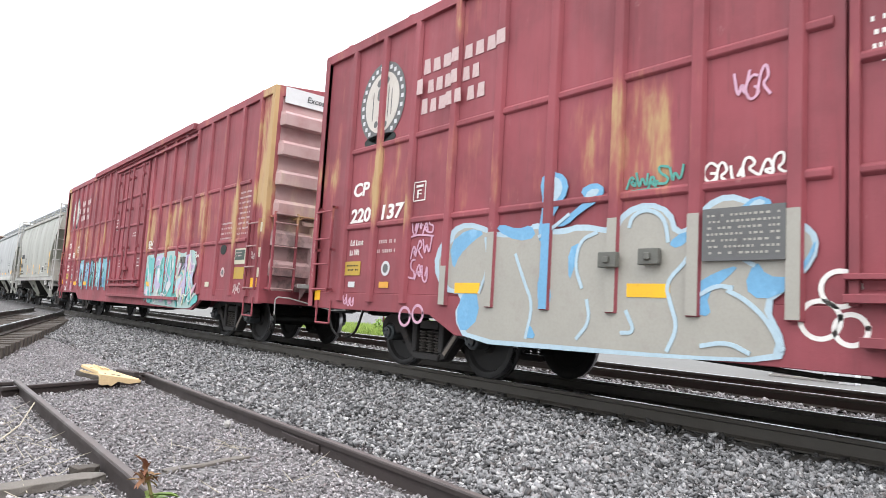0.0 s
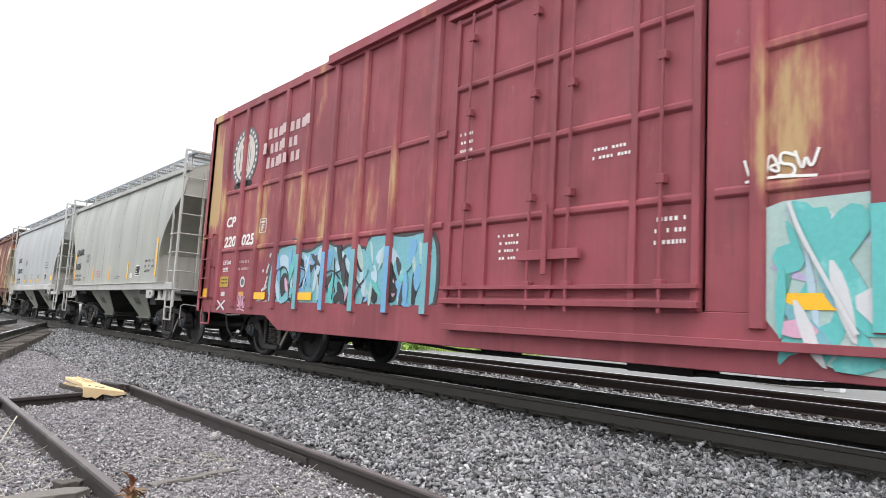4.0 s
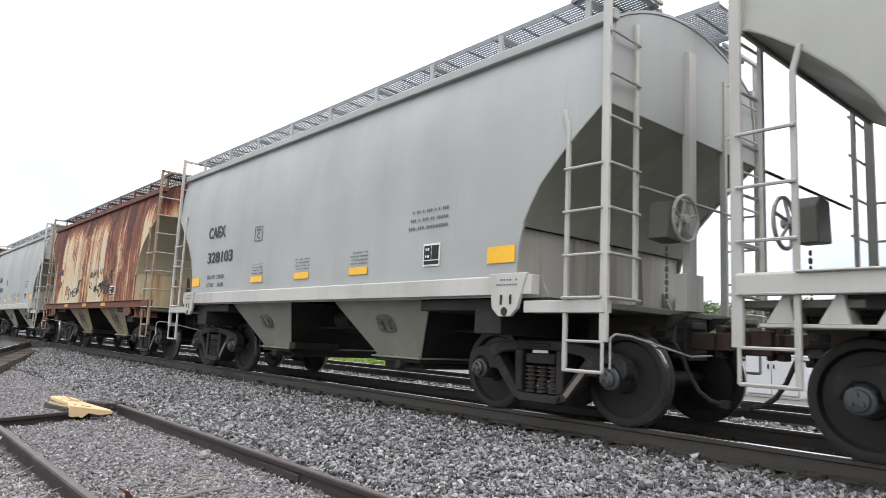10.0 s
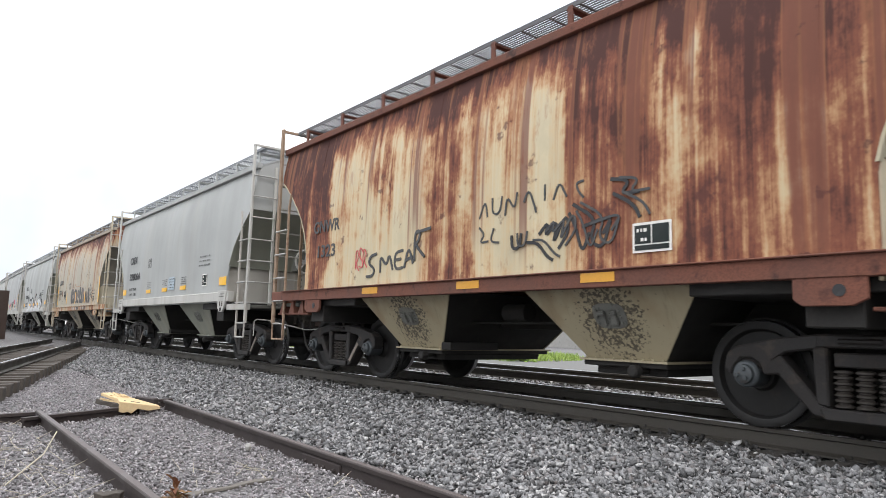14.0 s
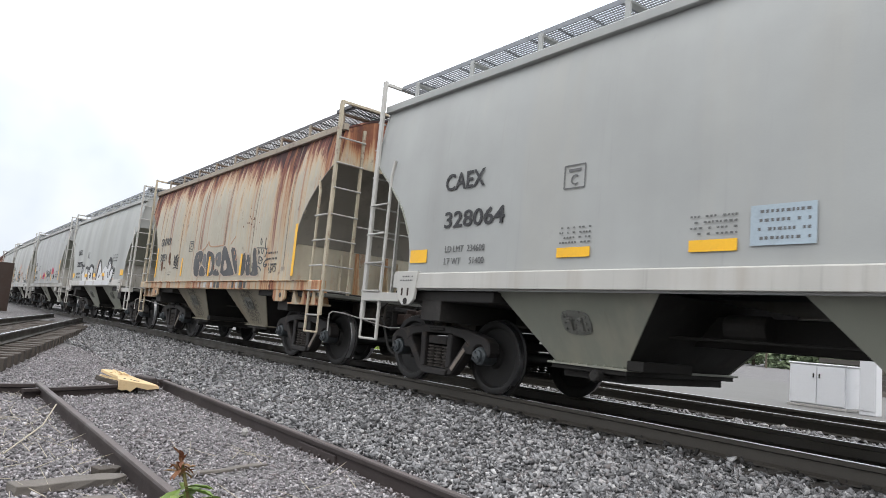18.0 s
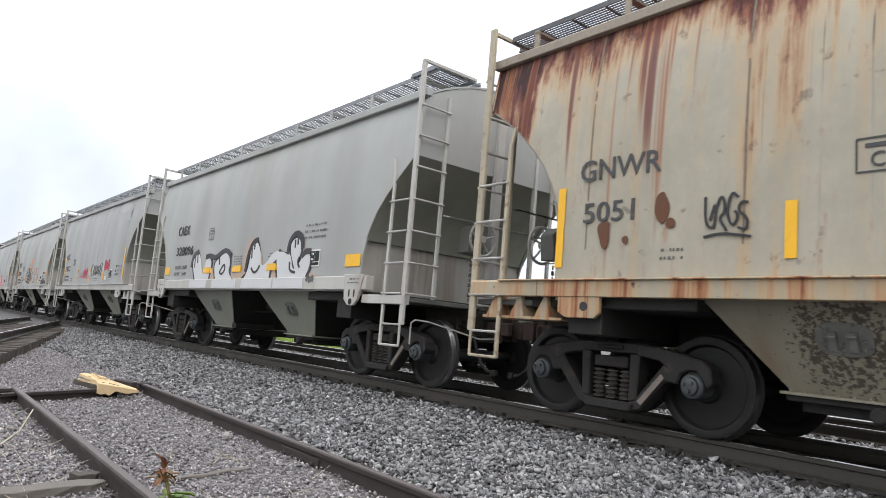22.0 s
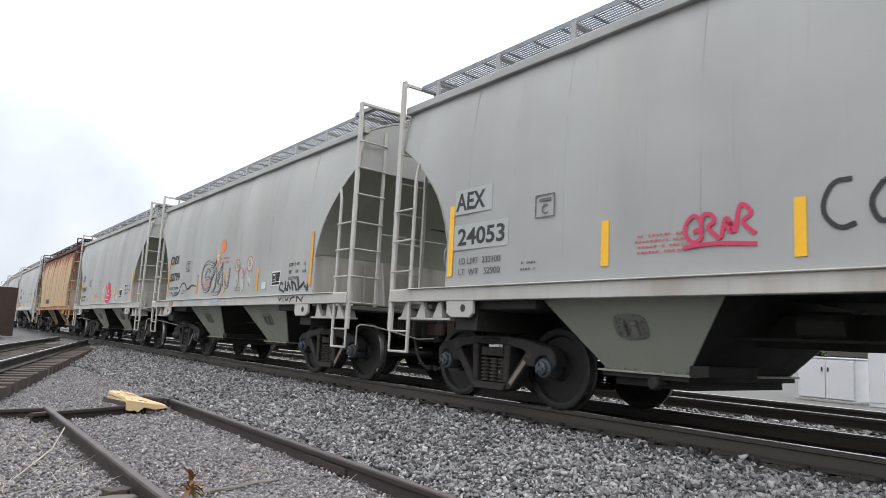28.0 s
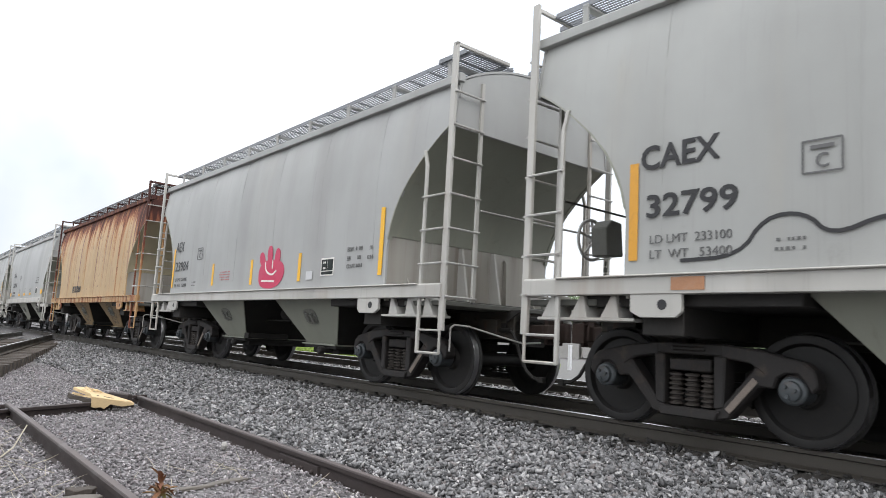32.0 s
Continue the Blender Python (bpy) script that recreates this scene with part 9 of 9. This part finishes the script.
def weed(x, y, tall, seed, red):
    rng = random.Random(seed)
    plant = thing("weed", "leafy green weed with reddish young leaves at its top" if red else "small green weed in the gravel", "plant", at=pose(x, y, ground_z(x, y)))
    stem = Shape()
    pts = [Vector((0.02 * math.sin(3 * k), 0.02 * math.cos(2 * k), tall * k / 6)) for k in range(7)]
    for i, (p, q) in enumerate(zip(pts, pts[1:])):
        stem.tube(p, q, 0.009 - 0.001 * i, 6)
    part("stem", stem.mesh("stem"), M_STEM, plant)
    low, top = Shape(), Shape()
    for k in range(84):
        h = tall * (0.2 + 0.72 * (k / 83) ** 0.45)
        size = rng.uniform(0.09, 0.12) * (1.25 - 0.4 * h / tall)
        c = Vector((0.02 * math.sin(3 * h / tall * 6), 0.02 * math.cos(12 * h / tall), h))
        m = Matrix.Translation(c) @ pose(0, 0, 0, 0, 0, 137.5 * k + rng.uniform(-15, 15)) @ pose(0, 0, 0, rng.uniform(-40, 15), rng.uniform(-20, 20), 0)
        low.add([m @ Vector(p) for p in leaf_points(rng, size)], LEAF_F)
    for k in range(26 if red else 0):
        m = Matrix.Translation(pts[-1] - Vector((0, 0, rng.uniform(-0.01, 0.045)))) @ pose(0, 0, 0, 0, 0, 137.5 * k) @ pose(0, 0, 0, rng.uniform(-45, 80), rng.uniform(-20, 20), 0)
        top.add([m @ Vector(p) for p in leaf_points(rng, rng.uniform(0.030, 0.044))], LEAF_F)
    part("leaves", low.mesh("leaves"), M_WEED, plant)
    if red:
        part("young_leaves", top.mesh("young_leaves"), M_REDLEAF, plant, "reddish brown young leaves")


def straw():
    rng = random.Random(12)
    s = Shape()
    for k in range(200):
        x, y = rng.uniform(-0.3, 1.1), rng.uniform(3.4, 8.5)
        if k % 11 == 0:
            x, y = rng.uniform(1.4, 2.6), rng.uniform(3.8, 5.5)
        a = rng.uniform(0, math.pi)
        d = rng.uniform(0.05, 0.28)
        z = ground_z(x, y)
        s.tube((x, y, z + 0.02), (x + d * math.cos(a), y + d * math.sin(a), z + rng.uniform(0.02, 0.10)), 0.0028, 4, 0.001)
    s.pipe([(0.60, 5.45, -0.36), (0.92, 6.2, -0.30), (1.14, 7.1, -0.26)], 0.006, 5)
    tagged(part("dry_straw", s.mesh("dry_straw"), M_STRAW), "bleached dry grass stalks strewn over the gravel", "dry grass", kind="stuff")


def grass_patch(name, label, cx, cy, rx, ry, count, tall, material, seed):
    rng = np.random.default_rng(seed)
    s = Shape()
    for _ in range(count):
        a, r = rng.uniform(0, 6.283), math.sqrt(rng.random())
        x, y = cx + rx * r * math.cos(a), cy + ry * r * math.sin(a)
        z = ground_z(x, y) - 0.01
        h, t = tall * rng.uniform(0.5, 1.2), rng.uniform(0, 6.283)
        w = 0.012 + 0.02 * rng.random()
        dx, dy = math.cos(t), math.sin(t)
        lx, ly = rng.normal(0, 0.3 * h), rng.normal(0, 0.3 * h)
        s.add([(x - dx * w, y - dy * w, z), (x + dx * w, y + dy * w, z), (x + lx * 0.5, y + ly * 0.5, z + h * 0.7), (x + lx, y + ly, z + h)], [(0, 1, 2), (0, 2, 3)])
    me = bpy.data.meshes.new(name)
    me.from_pydata(s.v, [], s.f)
    tagged(part(name, me, material), label, "grass", kind="stuff")


def leafy_clump(rng, count, size, spread):
    """Small leaves thrown over an uneven crown; spread gives the crown's half sizes."""
    v, f = [], []
    lobes = [(rng.normal(0, 0.45, 3), rng.uniform(0.35, 0.75)) for _ in range(9)]
    for _ in range(count):
        c, r = lobes[rng.integers(len(lobes))]
        d = rng.normal(size=3)
        d /= np.linalg.norm(d)
        p = (c + d * r * rng.uniform(0.55, 1.0)) * spread
        m = Euler(rng.uniform(0, 6.28, 3)).to_matrix()
        s = size * rng.uniform(0.6, 1.4)
        k = len(v)
        v += [tuple(Vector(p) + m @ Vector(q)) for q in ((-s * 0.4, 0, 0), (0, s * 0.5, s * 0.1), (s * 0.4, 0, 0), (0, -s * 0.5, s * 0.1))]
        f += [(k, k + 1, k + 2), (k, k + 2, k + 3)]
    me = bpy.data.meshes.new("crown")
    me.from_pydata(v, [], f)
    return me


def build_green():
    rng = np.random.default_rng(17)
    for x, y, sx, sz, n in ((15.3, 20.2, 0.9, 0.55, 2600), (16.6, 22.5, 0.7, 0.4, 1500), (17.6, 17.9, 0.5, 0.28, 900)):
        b = thing("bush", "bright yellow-green leafy bush beyond the second track", "bush", at=pose(x, y, -0.3))
        part("crown", leafy_clump(rng, n, 0.09, np.array((sx, sx, sz))), M_BUSH, b, "", pose(0, 0, sz * 0.75))
        st = Shape()
        for k in range(7):
            a = k * 0.9
            st.tube((0, 0, 0), (0.4 * sx * math.cos(a), 0.4 * sx * math.sin(a), sz), 0.014, 5, 0.006)
        part("stem", st.mesh("stem"), M_STEM, b)
    grass_patch("grass_strip", "short bright grass beyond the service road", 19.5, 27.0, 5.0, 9.5, 16000, 0.28, M_GRASS, 3)
    st_ = thing("marker_stake", "short white marker stake beyond the service road", "stake", at=pose(20.8, 17.2, -0.3))
    part("post", Shape().box(-0.06, 0.06, -0.06, 0.06, 0, 0.95).mesh("post", 0.01), M_CABINET, st_)
    part("cap", Shape().box(-0.07, 0.07, -0.07, 0.07, 0.95, 1.0).mesh("cap", 0.01), M_CABINET, st_)
    # the far row of trees
    crowns = [leafy_clump(rng, 5200, 0.55, np.array((4.0, 4.0, 4.2))) for _ in range(4)]
    trunk = Shape().tube((0, 0, 0), (0.1, 0.1, 3.5), 0.28, 8, 0.2).tube((0.1, 0.1, 3.3), (1.2, 0.4, 6.0), 0.16, 6, 0.06).tube((0.1, 0.1, 3.3), (-1.0, -0.5, 6.2), 0.16, 6, 0.06).tube((0.1, 0.1, 3.3), (0.2, 0.8, 6.8), 0.15, 6, 0.05).mesh("trunk")
    pr = random.Random(9)
    for i in range(52):
        az = radians(40 + 62 * i / 51 + pr.uniform(-0.6, 0.6))
        d = pr.uniform(118, 160)
        x, y = d * math.sin(az), d * math.cos(az)
        k = pr.uniform(0.85, 1.3)
        t = thing("tree", "leafy green tree in the row beyond the yard", "tree", "far row of trees", at=pose(x, y, -0.4, 0, 0, pr.uniform(0, 360)))
        part("trunk", trunk, M_BARK, t)
        c = part("crown", crowns[i % 4], M_TREE, t, "", pose(0, 0, 5.6 * k))
        c.scale = (k * 1.15, k * 1.15, k * 0.8)


def build_yard():
    # pale service road beyond the second track
    me = Shape()
    xs, ys = [13.2, 14.2, 16, 20, 26, 34], [-30, -10, -2, 4, 10, 16, 24, 40, 70, 110]
    rows = [[(x + line_x(y), y, -0.262 + 0.012 * math.sin(x * 2 + y)) for x in xs] for y in ys]
    tagged(part("service_road", me.sheet(rows, (0, 0, -0.05)).mesh("service_road"), M_ROAD), "pale dusty service road behind the tracks", "road", kind="structure")
    # white cabinet
    cab = thing("equipment_cabinet", "white two-door steel equipment cabinet on a low plinth", "cabinet", at=pose(17.3, 7.22, -0.27, 0, 0, -4))
    part("plinth", Shape().box(-0.40, 0.40, -0.70, 0.70, 0, 0.06).mesh("plinth", 0.01), M_CONCRETE, cab)
    part("body", Shape().box(-0.36, 0.36, -0.66, 0.66, 0.06, 1.00).box(-0.39, 0.39, -0.69, 0.69, 1.00, 1.04).mesh("body", 0.012), M_CABINET, cab)
    for k in (-1, 1):
        d = part("door", Shape().box(-0.015, 0.012, -0.31, 0.31, 0, 0.88).mesh("door", 0.006), M_CABINET, cab, "", pose(-0.375, k * 0.32, 0.09))
        part("handle", Shape().box(-0.03, 0, -0.012, 0.012, -0.05, 0.05).mesh("handle", 0.004), M_UNDER, d, "", pose(-0.015, -k * 0.25, 0.66))
    # a second pale box further along
    bx = thing("junction_box", "pale grey steel junction box beside the service road", "junction box", at=pose(13.9, 2.6, -0.27))
    part("body", Shape().box(-0.2, 0.2, -0.25, 0.25, 0.0, 0.62).box(-0.23, 0.23, -0.28, 0.28, 0.62, 0.66).mesh("body", 0.01), M_CABINET, bx)
    part("door", Shape().box(-0.012, 0, -0.2, 0.2, 0, 0.5).mesh("door", 0.004), M_CABINET, bx, "", pose(-0.203, 0, 0.06))
    # tall slim box beside the cabinet
    mast = thing("slim_cabinet", "tall slim white steel cabinet beside the low one", "cabinet", at=pose(16.85, 6.08, -0.27))
    part("body", Shape().box(-0.16, 0.16, -0.17, 0.17, 0.0, 1.50).box(-0.18, 0.18, -0.19, 0.19, 1.50, 1.55).mesh("body", 0.01), M_CABINET, mast)
    part("door", Shape().box(-0.012, 0, -0.14, 0.14, 0, 1.3).mesh("door", 0.004), M_CABINET, mast, "", pose(-0.163, 0, 0.1))
    # stacked old ties and rails beyond the road
    tie = [tie_mesh(60 + k, 6.5, 0.28, 0.2) for k in range(3)]
    rng = random.Random(77)
    for row in range(11):
        for col in range(3):
            ob = part("stacked_timber", rng.choice(tie), M_STACK if row % 4 else M_DRYWOOD, None, "", pose(30 + 0.34 * col, 9.2 + 0.4 * rng.uniform(-1, 1), -0.08 + 0.225 * row, 0, 0, 90))
            tagged(ob, "dark weathered timber in a tall stack beyond the service road", "timber", "stacked timbers")
    # grey flat-topped shed far behind
    sh = thing("low_shed", "long low grey shed with a flat roof beyond the yard", "shed", at=pose(46, 42, -0.35, 0, 0, -20))
    part("wall", Shape().box(-3, 3, -14, 14, 0, 2.3).mesh("wall", 0.02), M_CONCRETE, sh)
    part("roof", Shape().box(-3.3, 3.3, -14.3, 14.3, 2.3, 2.5).mesh("roof", 0.02), M_UNDER, sh)
    # poles and wires
    for i, (x, y) in enumerate(((70, 62), (96, 48), (116, 30), (42, 84))):
        p = thing("utility_pole", "tall brown wooden utility pole with a crossarm", "utility pole", "poles beyond the yard", at=pose(x, y, -0.4, 0, 0, 20))
        part("pole", Shape().tube((0, 0, 0), (0, 0, 9.0), 0.15, 8, 0.1).mesh("pole"), M_BARK, p)
        part("crossarm", Shape().box(-1.1, 1.1, -0.06, 0.06, 8.3, 8.45).mesh("crossarm", 0.01), M_BARK, p)
        for k in (-1.0, -0.4, 0.4, 1.0):
            part("insulator", kept("insulator", lambda: Shape().lathe([(0, 0.03), (0.08, 0.05), (0.16, 0.03)], 8, "z").mesh("insulator")), M_CABINET, p, "", pose(k, 0, 8.45))
    pts = [(42, 84), (70, 62), (96, 48), (116, 30)]
    for h in (8.55, 7.6):
        for a, b in zip(pts, pts[1:]):
            s = Shape()
            line = [(a[0] + (b[0] - a[0]) * t / 8, a[1] + (b[1] - a[1]) * t / 8, h - 0.4 - 1.2 * (1 - (t / 4 - 1) ** 2) * 0.5) for t in range(9)]
            s.pipe(line, 0.02, 4)
            tagged(part("overhead_wire", s.mesh("overhead_wire"), M_UNDER), "dark overhead wire between the poles", "wire", "overhead wires")
    # plank wall with a rusty steel end at the yard lead
    wl_ = thing("bulkhead_wall", "weathered plank bulkhead with a rusty steel end post", "bulkhead", at=pose(0, 42.5, -0.3))
    for k in range(8):
        part("plank", kept("bulkhead_plank", lambda: Shape().box(-3.7, 3.7, -0.06, 0.06, 0, 0.235).mesh("plank", 0.008)), M_PLANK if k < 6 else M_TIE, wl_, "", pose(-0.7, 0.02 * (k % 2), 0.15 + 0.245 * k))
    for x in (-4.0, -2.0, 0.0, 2.0):
        part("post", kept("bulkhead_post", lambda: Shape().box(-0.1, 0.1, -0.2, -0.08, 0, 2.15).mesh("post", 0.01)), M_TIE, wl_, "", pose(x, 0, 0))
    part("end_post", Shape().prism([(3.0, -0.3), (3.9, -0.3), (3.9, 0.3), (3.78, 0.3), (3.78, -0.16), (3.12, -0.16), (3.12, 0.3), (3.0, 0.3)], "z", 0.0, 2.55).mesh("end_post", 0.01), M_COUPLER, wl_, "rusty steel channel post")
    mound = Shape().lathe([(-0.4, 1.6), (0.1, 1.3), (0.32, 0.8), (0.42, 0.2)], 14, "z").mesh("gravel_mound", 0, True)
    tagged(part("gravel_mound", mound, M_GROUND, None, "", pose(1.9, 38.5, -0.35)), "low grey mound of gravel at the foot of the bulkhead", "mound")


build_siding_end()
weed(0.585, 1.745, 0.715, 3, True)
weed(0.72, 1.80, 0.49, 4, False)
weed(0.28, 2.35, 0.22, 5, False)
straw()
build_green()
build_yard()


def motions():
    steps = [i * 0.5 for i in range(65)]
    for car, middle in CARS:
        walk(car, [(t, on_track(middle - run(t))) for t in steps])
    # wheels: 0.457 m in radius, keyed every 0.15 s
    fine = [round(i * 0.15, 3) for i in range(214)]
    for axle, middle, y in AXLES:
        walk(axle, [(t, pose(0, y, 0.457, math.degrees(run(t) / 0.457) % 360)) for t in fine])


motions()
